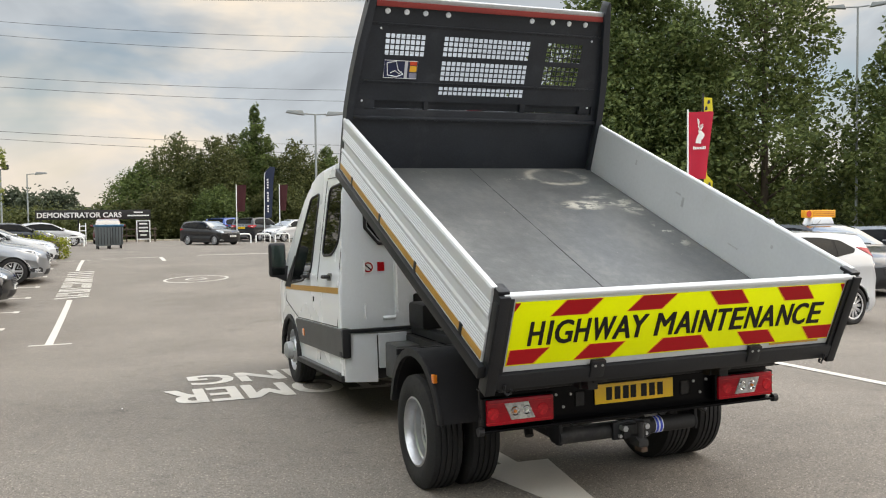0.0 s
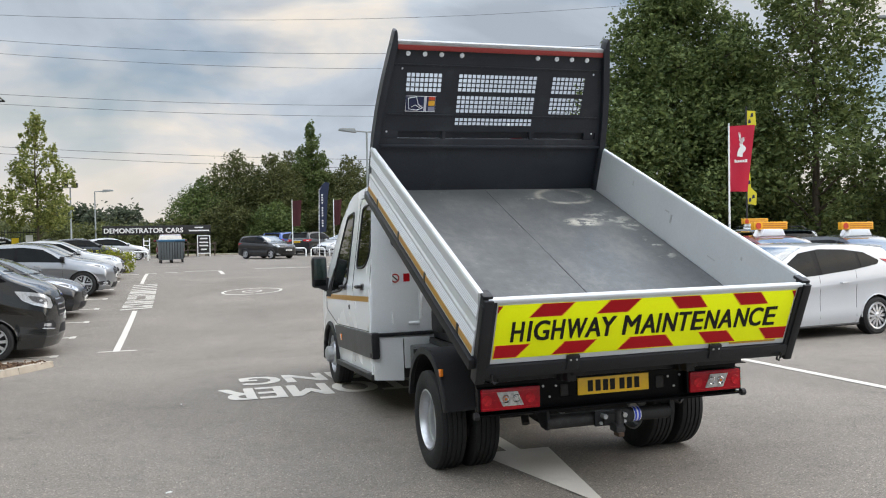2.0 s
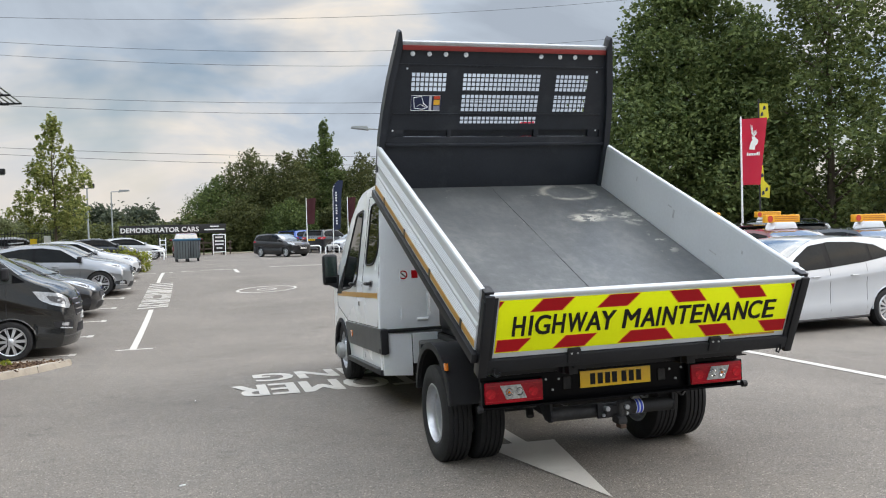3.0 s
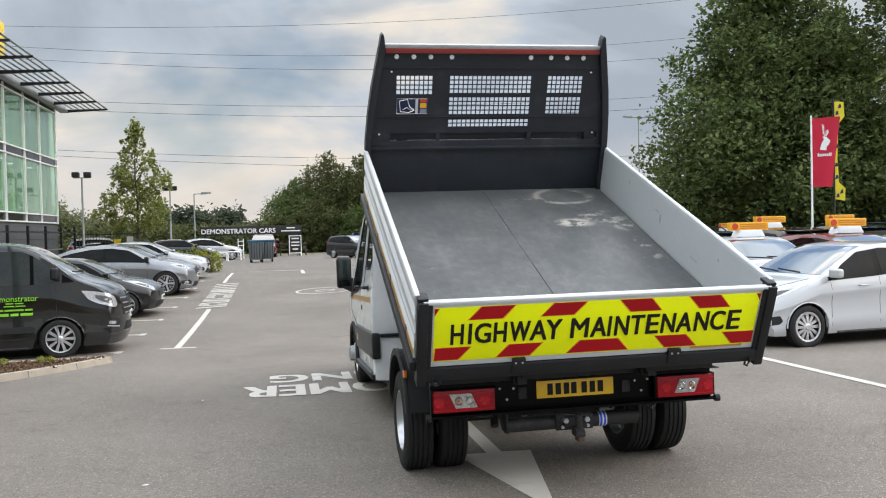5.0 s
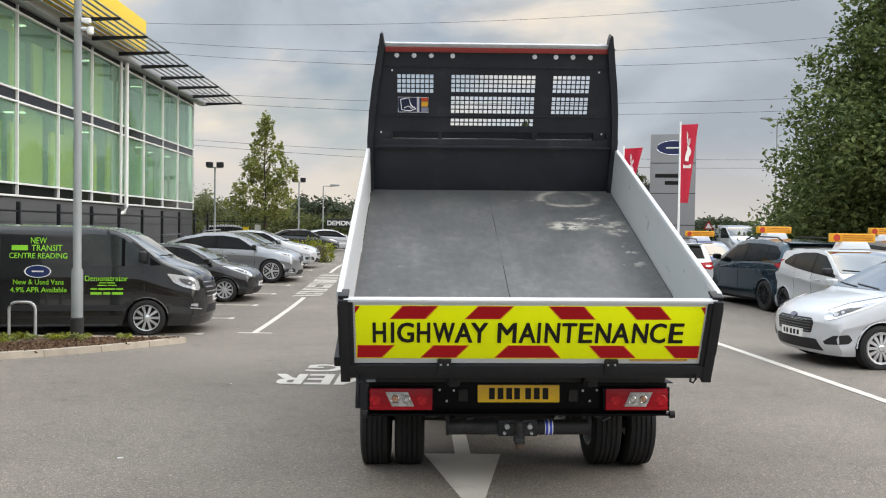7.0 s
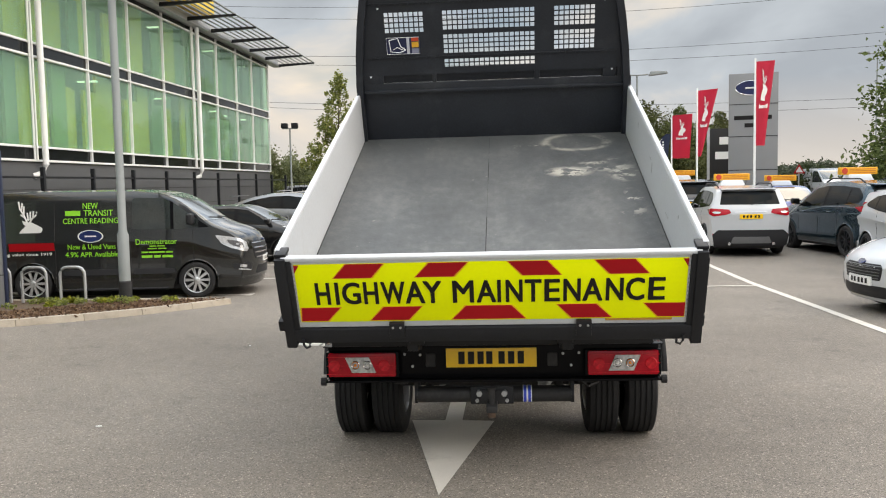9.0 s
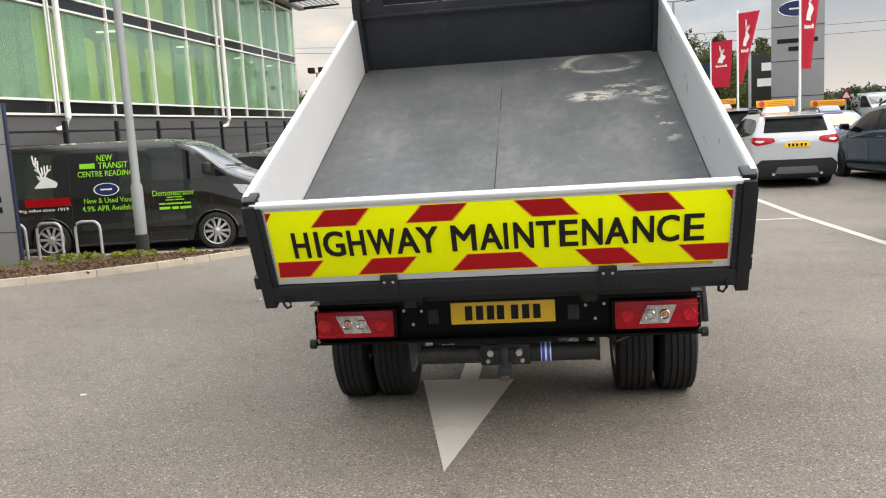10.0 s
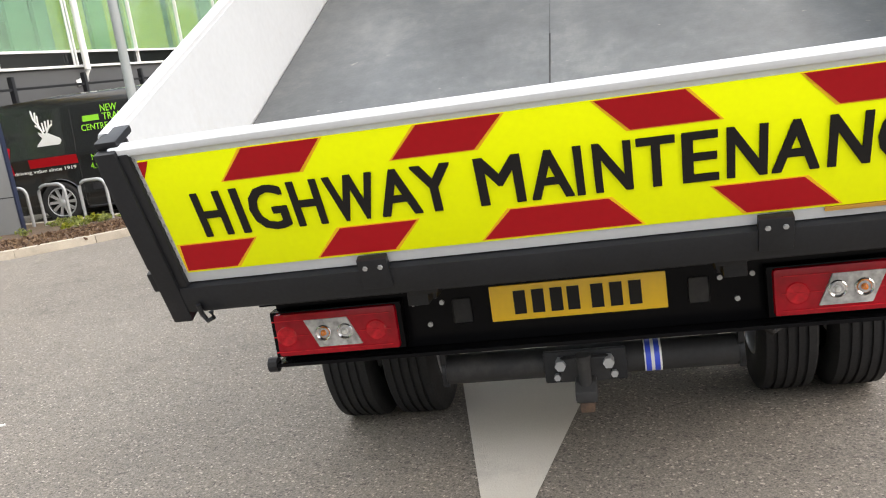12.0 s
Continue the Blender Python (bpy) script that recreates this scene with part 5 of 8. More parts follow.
def vehicle(kind, m, paint, label, group="", lamps_rear=True, style="ten", dark_wheels=False, plate_front="plate_white", roof_sign=False, cladding=False, rails=False, size=1.0, category="car"):
    """A road vehicle lofted from its roof and belt lines, with glass, lamps and trim laid on the skin."""
    L, W, H, base, over, rad, bow_f, bow_r, roof, belt = SHAPES[kind]
    v = thing("van" if kind == "van" else "car", m @ Matrix.Diagonal((size, size, size, 1)), label, category, group)
    n = 96
    front = base / 2 + over
    back = front - L
    fr = [0.5 - 0.5 * math.cos(math.pi * (0.06 + 0.88 * i / n)) for i in range(n + 1)]
    fr = [(f - fr[0]) / (fr[-1] - fr[0]) for f in fr]
    top = np.interp(fr, [p[0] for p in roof], [p[1] * H for p in roof])
    for _ in range(3):
        top[1:-1] = 0.25 * top[:-2] + 0.5 * top[1:-1] + 0.25 * top[2:]
    blt = np.interp(fr, [p[0] for p in belt], [p[1] * H for p in belt])
    zb = 0.24 if kind == "suv" else 0.19
    box_like = kind == "van"

    def bowed(x, y, z, f):
        """Round the nose and tail in plan, and tuck the bumpers in below."""
        q = min(1.0, abs(x) / (W / 2)) ** 2.2
        e1, e0 = ramp(0.70, 1.0, f), ramp(0.14, 0.0, f)
        chin = 0.10 * max(0.0, (0.42 - z) / 0.25) ** 2
        return Vector((x, y - e1 * (bow_f * q + chin) + e0 * (bow_r * q + chin), z))

    grid = []
    for f, T, B in zip(fr, top, blt):
        y = back + L * f
        e0, e1 = max(0, (0.05 - f) / 0.05), max(0, (f - 0.84) / 0.16)
        w = W / 2 * (1 - 0.03 * e0 ** 2 - 0.06 * e1 ** 2)
        z0 = zb
        for yc in (base / 2, -base / 2):
            d, ra = abs(y - ramp(0.70, 1.0, f) * bow_f + ramp(0.14, 0.0, f) * bow_r - yc), rad + 0.045
            if d < ra:
                z0 = max(z0, rad + math.sqrt(ra * ra - d * d) * 0.98)
        g = min(1.0, max(0.0, (T - B) / (H * 0.34)))
        Bp = min(B, T - 0.06)
        z0 = min(z0, Bp - 0.05)
        xr = w * (0.955 - (0.055 if box_like else 0.19) * g) if g > 0.02 else w * 0.90
        ze = T - 0.030 - 0.045 * g
        hgt = Bp - zb

        def flank(q, k):
            return (w * k, max(z0 + 0.012 * (q > 0), zb + q * hgt) if zb + q * hgt > z0 else z0 + 0.002 * q)

        sec = [(w * (0.97 if box_like else 0.94), z0), flank(0.12, 0.975), flank(0.26, 0.992), flank(0.34, 0.978), flank(0.62, 0.972), flank(0.76, 0.988), flank(0.81, 1.0), flank(0.835, 0.998), (w * 0.962, Bp)]
        for q in (0.25, 0.5, 0.75, 1.0):
            sec.append((w * 0.962 + (xr - w * 0.962) * (q ** 1.2), Bp + (ze - Bp) * q))
        sec += [(xr * 0.965, T - 0.026), (xr * 0.90, T - 0.015 - 0.008 * g), (xr * 0.7, T - 0.008), (xr * 0.4, T - 0.002), (0, T)]
        grid.append((y, sec))
    nj = len(grid[0][1])
    body = bmesh.new()
    for s in (-1, 1):
        vs = [[body.verts.new(bowed(s * x, y, z, f)) for x, z in sec] for f, (y, sec) in zip(fr, grid)]
        for i in range(n):
            for j in range(nj - 1):
                body.faces.new((vs[i][j], vs[i + 1][j], vs[i + 1][j + 1], vs[i][j + 1]))
        for i in (0, n):
            y, sec = grid[i]
            rows = [[body.verts.new(bowed(s * x * (1 - k / 7), y, z, fr[i])) for k in range(8)] for x, z in sec]
            for a, b in zip(rows, rows[1:]):
                for k in range(7):
                    body.faces.new((a[k], a[k + 1], b[k + 1], b[k]))
    bmesh.ops.remove_doubles(body, verts=body.verts[:], dist=0.0008)
    bmesh.ops.recalc_face_normals(body, faces=body.faces[:])
    tree = BVHTree.FromBMesh(body)
    SKIN[v.name] = tree
    part("body", body, paint, v, angle=32)

    def lay(name, outline, origin, across, inward, mat, lift=0.004, lab="", parent=None, inset=0.0, keep=None, step=0.06, curve=True):
        """Lay an outline of (across, height) on the skin, cut into small facets and given a turned-down rim."""
        pts = [Vector(p) for p in outline]
        if curve:
            soft = []
            for k, p in enumerate(pts):
                a, b = pts[k - 1], pts[(k + 1) % len(pts)]
                da, db = min(0.3, 0.03 / max(0.01, (a - p).length)), min(0.3, 0.03 / max(0.01, (b - p).length))
                soft += [p.lerp(a, da), p.lerp(a, da * 0.25).lerp(p.lerp(b, db * 0.25), 0.5), p.lerp(b, db)]
            pts = soft
        bm = bmesh.new()
        f = bm.faces.new([bm.verts.new((p.x, p.y, 0)) for p in pts])
        if inset:
            bmesh.ops.inset_individual(bm, faces=[f], thickness=inset, use_even_offset=True)
            bmesh.ops.delete(bm, geom=[g for g in bm.faces if g is not f], context="FACES")
        if keep:
            for c, nrm in ((keep[0], (-1, 0, 0)), (keep[1], (1, 0, 0))):
                bmesh.ops.bisect_plane(bm, geom=bm.verts[:] + bm.edges[:] + bm.faces[:], plane_co=(c, 0, 0), plane_no=nrm, clear_outer=True)
        if not bm.verts:
            bm.free()
            return None
        for ax in (0, 1):
            lo, hi = min(q.co[ax] for q in bm.verts), max(q.co[ax] for q in bm.verts)
            k = int((hi - lo) / step)
            for c in range(1, k + 1):
                at = lo + (hi - lo) * c / (k + 1)
                bmesh.ops.bisect_plane(bm, geom=bm.verts[:] + bm.edges[:] + bm.faces[:], plane_co=(at, 0, 0) if ax == 0 else (0, at, 0), plane_no=(1, 0, 0) if ax == 0 else (0, 1, 0))
        edge = [e for e in bm.edges if len(e.link_faces) == 1]
        made = bmesh.ops.extrude_edge_only(bm, edges=edge)["geom"]
        rim = {q for q in made if isinstance(q, bmesh.types.BMVert)}
        lost = []
        for q in bm.verts:
            ray = Vector(origin) + Vector(across) * q.co.x + Vector((0, 0, q.co.y))
            hit, normal, _, _ = tree.ray_cast(ray - Vector(inward) * 3, Vector(inward))
            if hit is None:
                lost.append(q)
                continue
            if normal.dot(Vector(inward)) > 0:
                normal = -normal
            q.co = hit + normal * (-0.004 if q in rim else lift)
        if lost:
            bmesh.ops.delete(bm, geom=lost, context="VERTS")
        if not bm.faces:
            bm.free()
            return None
        return part(name, bm, mat, parent or v, lab, angle=30)

    dlo, panes, screen, rear = GLASS[kind]
    head, tail = LAMPS[kind]
    for s in (-1, 1):
        side = [(f * L, z * H) for f, z in dlo]
        frame_ob = lay("window_surround", side, (0, back, 0), (0, 1, 0), (-s, 0, 0), M["gloss_black"], 0.002, "black window surround")
        for a, b in panes:
            lay("side_window", side, (0, back, 0), (0, 1, 0), (-s, 0, 0), M["van_glass"] if box_like else M["dark_glass"], 0.0045, "dark glass pane", inset=0.022, keep=(a * L, b * L))
        d = Vector((-s * 0.7071, -0.7071, 0))
        corner, along = (s * W / 2, front - 0.10, 0), (-s * 0.7071, 0.7071, 0)
        lens = lay("headlamp", head, corner, along, d, M["clear_lens"], 0.006, "clear headlamp", step=0.04)
        mid = [Vector(p) for p in head]
        c = sum(mid, Vector((0, 0))) / len(mid)
        lay("lamp_bezel", [tuple(c + (p - c) * 0.5) for p in mid], corner, along, d, M["lamp_dark"], 0.008, "", lens, step=0.04)
        for u, k in ((0.62, 0.030), (0.30, 0.022)):
            cu = c.lerp(mid[len(mid) // 2], u - 0.3)
            lay("lamp_reflector", [(cu[0] + k * math.cos(a * math.pi / 5), cu[1] + 0.8 * k * math.sin(a * math.pi / 5)) for a in range(10)], corner, along, d, M["galv"], 0.011, "", lens, step=0.03, curve=False)
        zf = {"van": 0.50, "hatch": 0.36}.get(kind, 0.32)
        pocket = lay("fog_lamp_pocket", [(-0.16, zf + 0.05), (-0.12, zf), (0.17, zf - 0.03), (0.20, zf + 0.01), (0.06, zf + 0.10), (-0.12, zf + 0.12)] if kind == "hatch" else [(-0.20, zf + 0.02), (0.16, zf - 0.03), (0.17, zf + 0.08), (0.05, zf + 0.14), (-0.22, zf + 0.11)], corner, along, d, M["black_plastic"], 0.004, "", step=0.05)
        if kind != "hatch":
            lay("fog_lamp", [(-0.12, zf + 0.05), (0.02, zf + 0.03), (0.04, zf + 0.085), (-0.11, zf + 0.10)], corner, along, d, M["clear_lens"], 0.010, "", pocket, step=0.05)
            lay("fog_lamp_trim", [(-0.14, zf + 0.008), (0.13, zf - 0.026), (0.135, zf - 0.008), (-0.13, zf + 0.026)], corner, along, d, M["alloy"], 0.012, "bright trim", pocket, step=0.06)
        if lamps_rear:
            d = Vector((-s * 0.7071, 0.7071, 0))
            corner, along = (s * W / 2, back + 0.06, 0), (-s * 0.7071, -0.7071, 0)
            lamp = lay("tail_lamp", tail, corner, along, d, M["red_lens"], 0.008, "red tail lamp", step=0.04)
            mid = [Vector(p) for p in tail]
            c = sum(mid, Vector((0, 0))) / len(mid)
            lay("tail_lamp_window", [tuple(c + Vector((0.01, -0.012)) + (p - c) * 0.30) for p in mid], corner, along, d, M["clear_lens"], 0.011, "clear lens", lamp, step=0.04)
            lay("rear_reflector", [(0.0, 0.50), (0.22, 0.50), (0.22, 0.535), (0.0, 0.535)], corner, along, d, M["red_lens"], 0.008, "red reflector")
        for yc in (base / 2, -base / 2):
            car_wheel(v, s * (W / 2 - 0.115), yc, rad, s, rad, style, dark_wheels)
            ra = rad + 0.05
            arc = [(s * (W / 2 - 0.014), yc + ra * math.cos(radians(a)), rad + ra * math.sin(radians(a)) * 0.98) for a in range(0, 181, 15)]
            liner = bmesh.new()
            ring_a = [(yc + (rad + 0.043) * math.cos(radians(a)), rad + (rad + 0.043) * 0.98 * math.sin(radians(a))) for a in range(-12, 193, 12)]
            for (ya, za), (yb, zb2) in zip(ring_a, ring_a[1:]):
                liner.faces.new([liner.verts.new(q) for q in ((s * (W / 2 - 0.030), ya, za), (s * (W / 2 - 0.030), yb, zb2), (s * (W / 2 - 0.30), yb, zb2), (s * (W / 2 - 0.30), ya, za))])
            liner.faces.new([liner.verts.new((s * (W / 2 - 0.26), q[0], q[1])) for q in ring_a])
            part("arch_liner", liner, M["rubber"], v, smooth=False)
            part("arch_lip", rod(arc, 0.03 if cladding else 0.010, 6), M["black_plastic"] if cladding else paint, v)

        def on_side(f, z):
            hit = tree.ray_cast(Vector((s * 3, back + L * f, z)), Vector((-s, 0, 0)))[0]
            return hit if hit else Vector((s * W / 2, back + L * f, z))

        zm = (dlo[0][1] + 0.07) * H
        fm = dlo[0][0] - (0.015 if kind != "van" else 0.06)
        p = on_side(fm, zm)
        big = 1.55 if kind == "van" else 1.0
        cx = p.x + s * (0.17 if not box_like else 0.20)
        mir = part("door_mirror", box(cx - 0.10, cx + 0.10, p.y - 0.055, p.y + 0.065, zm - 0.055 * big, zm + 0.075 * big, 0.045, seg=4), M["black_plastic"] if kind in ("van", "coupe") or dark_wheels else paint, v)
        part("mirror_glass", box(cx - 0.075, cx + 0.075, p.y - 0.058, p.y - 0.05, zm - 0.035 * big, zm + 0.055 * big, 0.004), M["dark_glass"], mir)
        part("mirror_arm", box(min(p.x - s * 0.02, cx), max(p.x - s * 0.02, cx), p.y - 0.03, p.y + 0.03, zm - 0.075, zm - 0.045, 0.01), M["black_plastic"], mir)
        for f in ([0.29, 0.485, 0.70] if kind != "van" else [0.27, 0.54, 0.765]):
            y = back + L * f
            low = 0.24
            if abs(y + base / 2) < rad + 0.06:
                low = rad + 0.06 + math.sqrt(max(0, (rad + 0.06) ** 2 - (y + base / 2) ** 2))
            high = float(np.interp(f, [q[0] for q in belt], [q[1] * H for q in belt])) + (0.02 if not (box_like and f < 0.4) else 0.5)
            pts = [on_side(f, low + (high - low) * k / 7) + Vector((s * -0.001, 0, 0)) for k in range(8)]
            part("door_gap", rod(pts, 0.0045, 4), M["chassis"], v)
        for f in ([0.345, 0.545] if kind != "van" else [0.575]):
            p = on_side(f, 0.585 * H if not box_like else 0.50 * H)
            part("door_handle", rod([p + Vector((0, -0.02, 0)), p + Vector((s * 0.026, 0.0, 0)), p + Vector((s * 0.026, 0.13, 0)), p + Vector((0, 0.15, 0))], 0.011, 6), paint, v)
        if box_like:
            for f0, f1, z in ((0.30, 0.53, 0.47), (0.55, 0.70, 0.47)):
                lay("rubbing_strip", [(f0 * L, z), (f1 * L - 0.05, z), (f1 * L, z + 0.05), (f1 * L - 0.04, z + 0.10), (f0 * L, z + 0.10)], (0, back, 0), (0, 1, 0), (-s, 0, 0), M["black_plastic"], 0.012, "black rubbing strip", step=0.15)
        sill = [Vector((s * (sec[0][0] + 0.004), y, sec[0][1] + 0.015)) for f, (y, sec) in zip(fr, grid) if abs(y) < base / 2 - rad - 0.08]
        part("sill", rod(sill[::4], 0.075 if cladding else 0.022, 6), M["black_plastic"], v)
    part("underbody", box(-W * 0.40, W * 0.40, back + 0.25, front - 0.35, 0.17, rad * 2.05, 0.03), M["chassis"], v)
    fwd, aft = (0, -1, 0), (0, 1, 0)
    down = Vector((0, 0, -1))
    f_nose, f_cowl = (0.955, 0.775) if kind != "van" else (0.962, 0.885)
    for s in (-1, 1):
        seam = []
        for k in range(9):
            f = f_nose + (f_cowl - f_nose) * k / 8
            hit = tree.ray_cast(Vector((s * W * (0.30 + 0.10 * k / 8), back + L * f - 0.03, 3)), down)[0]
            if hit:
                seam.append(hit + Vector((0, 0, 0.0005)))
        if len(seam) > 2:
            part("bonnet_gap", rod(seam, 0.0045, 4), M["chassis"], v)
    if kind in ("hatch", "suv"):
        part("roof_aerial", rod([(0, back + L * 0.16, H - 0.03), (0, back + L * 0.10, H + 0.14)], [0.006, 0.003], 5), M["black_plastic"], v)
    zs, zt, wb, wt = screen
    trapeze = [(-wb * W / 2, zs * H), (wb * W / 2, zs * H), (wt * W / 2, zt * H), (-wt * W / 2, zt * H)]
    lay("windscreen_surround", trapeze, (0, 0, 0), (1, 0, 0), fwd, M["gloss_black"], 0.002, "black windscreen surround")
    lay("windscreen", trapeze, (0, 0, 0), (1, 0, 0), fwd, M["screen_glass"], 0.0045, "windscreen glass", inset=0.016)
    for x in (-0.35, 0.12):
        zl = zs * H + 0.012
        lay("wiper", [(x, zl), (x + 0.55, zl + 0.035), (x + 0.55, zl + 0.041), (x, zl + 0.007)], (0, 0, 0), (1, 0, 0), fwd, M["black_plastic"], 0.016, "", step=0.1, curve=False)
    if rear:
        zs, zt, wb, wt = rear
        trapeze = [(-wb * W / 2, zs * H), (wb * W / 2, zs * H), (wt * W / 2, zt * H), (-wt * W / 2, zt * H)]
        lay("rear_screen_surround", trapeze, (0, 0, 0), (1, 0, 0), aft, M["gloss_black"], 0.002, "black screen surround")
        lay("rear_screen", trapeze, (0, 0, 0), (1, 0, 0), aft, M["dark_glass"], 0.0045, "dark glass pane", inset=0.02)
        part("rear_wiper", rod([(0.0, back + 0.03, zs * H - 0.005), (0.16, back + 0.05, zs * H + 0.03), (0.30, back + 0.07, zs * H + 0.05)], 0.008, 5), M["black_plastic"], v)
        part("roof_spoiler", prism([(back + 0.055 * L, zt * H + 0.03), (back + 0.05 * L, zt * H + 0.055), (back + 0.12 * L, zt * H + 0.085), (back + 0.12 * L, zt * H + 0.05)], "x", -wt * W / 2 - 0.02, wt * W / 2 + 0.02, 0.008), paint, v)
    z0, z1, wt, wb = GRILLE[kind]
    grille = lay("grille", [(-wb, z0), (wb, z0), (wt, z1 - 0.05), (wt - 0.06, z1), (-wt + 0.06, z1), (-wt, z1 - 0.05)], (0, 0, 0), (1, 0, 0), fwd, M["black_plastic"], 0.004, "dark grille")
    rows = 4 if kind != "hatch" else 5
    bar_h = 0.011 if box_like else 0.005
    for k in range(rows):
        z = z0 + 0.025 + (z1 - z0 - 0.05) * k / (rows - 1)
        w = wb + (wt - wb) * min(1, (z - z0) / (z1 - z0)) - 0.03
        lay("grille_bar", [(-w, z - bar_h), (w, z - bar_h), (w, z + bar_h), (-w, z + bar_h)], (0, 0, 0), (1, 0, 0), fwd, M["chrome"] if box_like else M["bar_grey"], 0.008, "", grille, step=0.12, curve=False)
    lay("nose_badge", [(0.075 * math.cos(a * math.pi / 7), z1 + 0.015 + 0.032 * math.sin(a * math.pi / 7)) for a in range(14)], (0, 0, 0), (1, 0, 0), fwd, M["badge_blue"], 0.016, "blue oval badge", curve=False)
    zl = 0.24 if kind != "van" else 0.40
    lay("lower_grille", [(-0.56, zl), (0.56, zl), (0.48, zl + 0.15), (-0.48, zl + 0.15)], (0, 0, 0), (1, 0, 0), fwd, M["black_plastic"], 0.005, "")
    zp = z0 - 0.07
    plate = lay("front_plate", [(-0.26, zp), (0.26, zp), (0.26, zp + 0.11), (-0.26, zp + 0.11)], (0, 0, 0), (1, 0, 0), fwd, M[plate_front], 0.02, "number plate", curve=False)
    for x in (-0.17, -0.09, -0.01, 0.09, 0.17):
        lay("plate_bar", [(x - 0.022, zp + 0.025), (x + 0.022, zp + 0.025), (x + 0.022, zp + 0.085), (x - 0.022, zp + 0.085)], (0, 0, 0), (1, 0, 0), fwd, M["black_film"], 0.023, "", plate, curve=False)
    zr = H * 0.53 if kind == "suv" else 0.62
    plate = lay("rear_plate", [(-0.26, zr), (0.26, zr), (0.26, zr + 0.11), (-0.26, zr + 0.11)], (0, 0, 0), (1, 0, 0), aft, M["plate_yellow"], 0.012, "yellow number plate", curve=False)
    if plate:
        for x in (-0.17, -0.09, -0.01, 0.09, 0.17):
            lay("plate_bar", [(x - 0.022, zr + 0.025), (x + 0.022, zr + 0.025), (x + 0.022, zr + 0.085), (x - 0.022, zr + 0.085)], (0, 0, 0), (1, 0, 0), aft, M["black_film"], 0.015, "", plate, curve=False)
    if kind == "suv":
        lay("rear_bumper", [(-0.82, 0.25), (0.82, 0.25), (0.86, 0.50), (0.74, 0.62), (-0.74, 0.62), (-0.86, 0.50)], (0, 0, 0), (1, 0, 0), aft, M["black_plastic"], 0.03, "black lower bumper")
        lay("skid_plate", [(-0.46, 0.32), (0.46, 0.32), (0.40, 0.46), (-0.40, 0.46)], (0, 0, 0), (1, 0, 0), aft, M["bar_grey"], 0.036, "grey skid plate")
        for x in (-0.5, 0.5):
            part("exhaust", rod([(x, back + 0.06, 0.30), (x, back - 0.02, 0.30)], 0.035, 12), M["chrome"], v)
        lay("tail_trim", [(-0.36, H * 0.620), (0.36, H * 0.620), (0.36, H * 0.632), (-0.36, H * 0.632)], (0, 0, 0), (1, 0, 0), aft, M["alloy"], 0.010, "bright trim bar", curve=False)
    else:
        lay("rear_bumper", [(-0.74, 0.27), (0.74, 0.27), (0.70, 0.40), (-0.70, 0.40)], (0, 0, 0), (1, 0, 0), aft, M["black_plastic"], 0.012, "black lower bumper")
    if rails:
        for s in (-1, 1):
            part("roof_rail", rod([(s * W * 0.34, back + L * 0.14, H - 0.05), (s * W * 0.345, back + L * 0.18, H + 0.03), (s * W * 0.345, back + L * 0.45, H + 0.04), (s * W * 0.34, back + L * 0.51, H - 0.04)], 0.018, 6), M["black_plastic"], v)
    if roof_sign:
        roof_box = part("roof_sign_base", prism([(-0.32, H - 0.02), (0.32, H - 0.02), (0.24, H + 0.13), (-0.24, H + 0.13)], "y", -0.28, 0.02, 0.02), M["white_paint"], v, "white plastic roof sign base")
        sgn = part("roof_sign", box(-0.44, 0.44, -0.19, -0.07, H + 0.12, H + 0.29, 0.015), M["sign_orange"], roof_box, "orange driving school roof sign")
        for yy, dd in ((-0.196, 1), (-0.064, -1)):
            part("sign_disc", lathe([(-0.004 * dd, 0.001), (-0.004 * dd, 0.07)], 16), M["sign_red"], sgn, at=pose(-0.33 * dd, yy, H + 0.205, 0, 0, 90))
            for k in range(3):
                part("sign_bar", box(-0.22 if dd > 0 else -0.39, 0.39 if dd > 0 else 0.22, min(yy, yy + 0.003), max(yy, yy + 0.003), H + 0.155 + 0.043 * k, H + 0.170 + 0.043 * k), M["sign_ink"], sgn)
    return v


M["bar_grey"] = material("dull_grille_bar", (0.16, 0.165, 0.17), 0.35, metal=0.5)
M["sign_orange"] = material("orange_sign_plastic", (0.80, 0.38, 0.012), 0.4, vary=0.05, coat=0.2)
M["sign_red"] = material("red_sign_print", (0.55, 0.05, 0.02), 0.45)
M["sign_ink"] = material("dark_sign_print", (0.50, 0.16, 0.02), 0.5)


def paint(name, base, metal=0.3, rough=0.3):
    """Clear-coated car paint with a little road dust."""
    return material(name, base, rough, metal=metal, vary=0.05, scale=1.5, fine=300, coat=1.0, spec=0.5 if base[0] > 0.1 else 0.3, dirt=(0.3, 0.28, 0.26, 0.07), dirt_at=0.64)


P = {
    "white": paint("white_car_paint", (0.47, 0.485, 0.505), 0.0), "grey_van": paint("dark_grey_metallic", (0.026, 0.0275, 0.0275), 0.6, 0.22),
    "black": paint("black_car_paint", (0.006, 0.006, 0.007), 0.2), "silver": paint("silver_grey_metallic", (0.24, 0.252, 0.268), 0.6),
    "blue_grey": paint("blue_grey_metallic", (0.022, 0.048, 0.066), 0.6, 0.25), "red": paint("dark_red_metallic", (0.13, 0.012, 0.015), 0.4),
    "blue": paint("bright_blue_metallic", (0.02, 0.07, 0.28), 0.4), "dark": paint("charcoal_metallic", (0.03, 0.033, 0.038), 0.4),
}


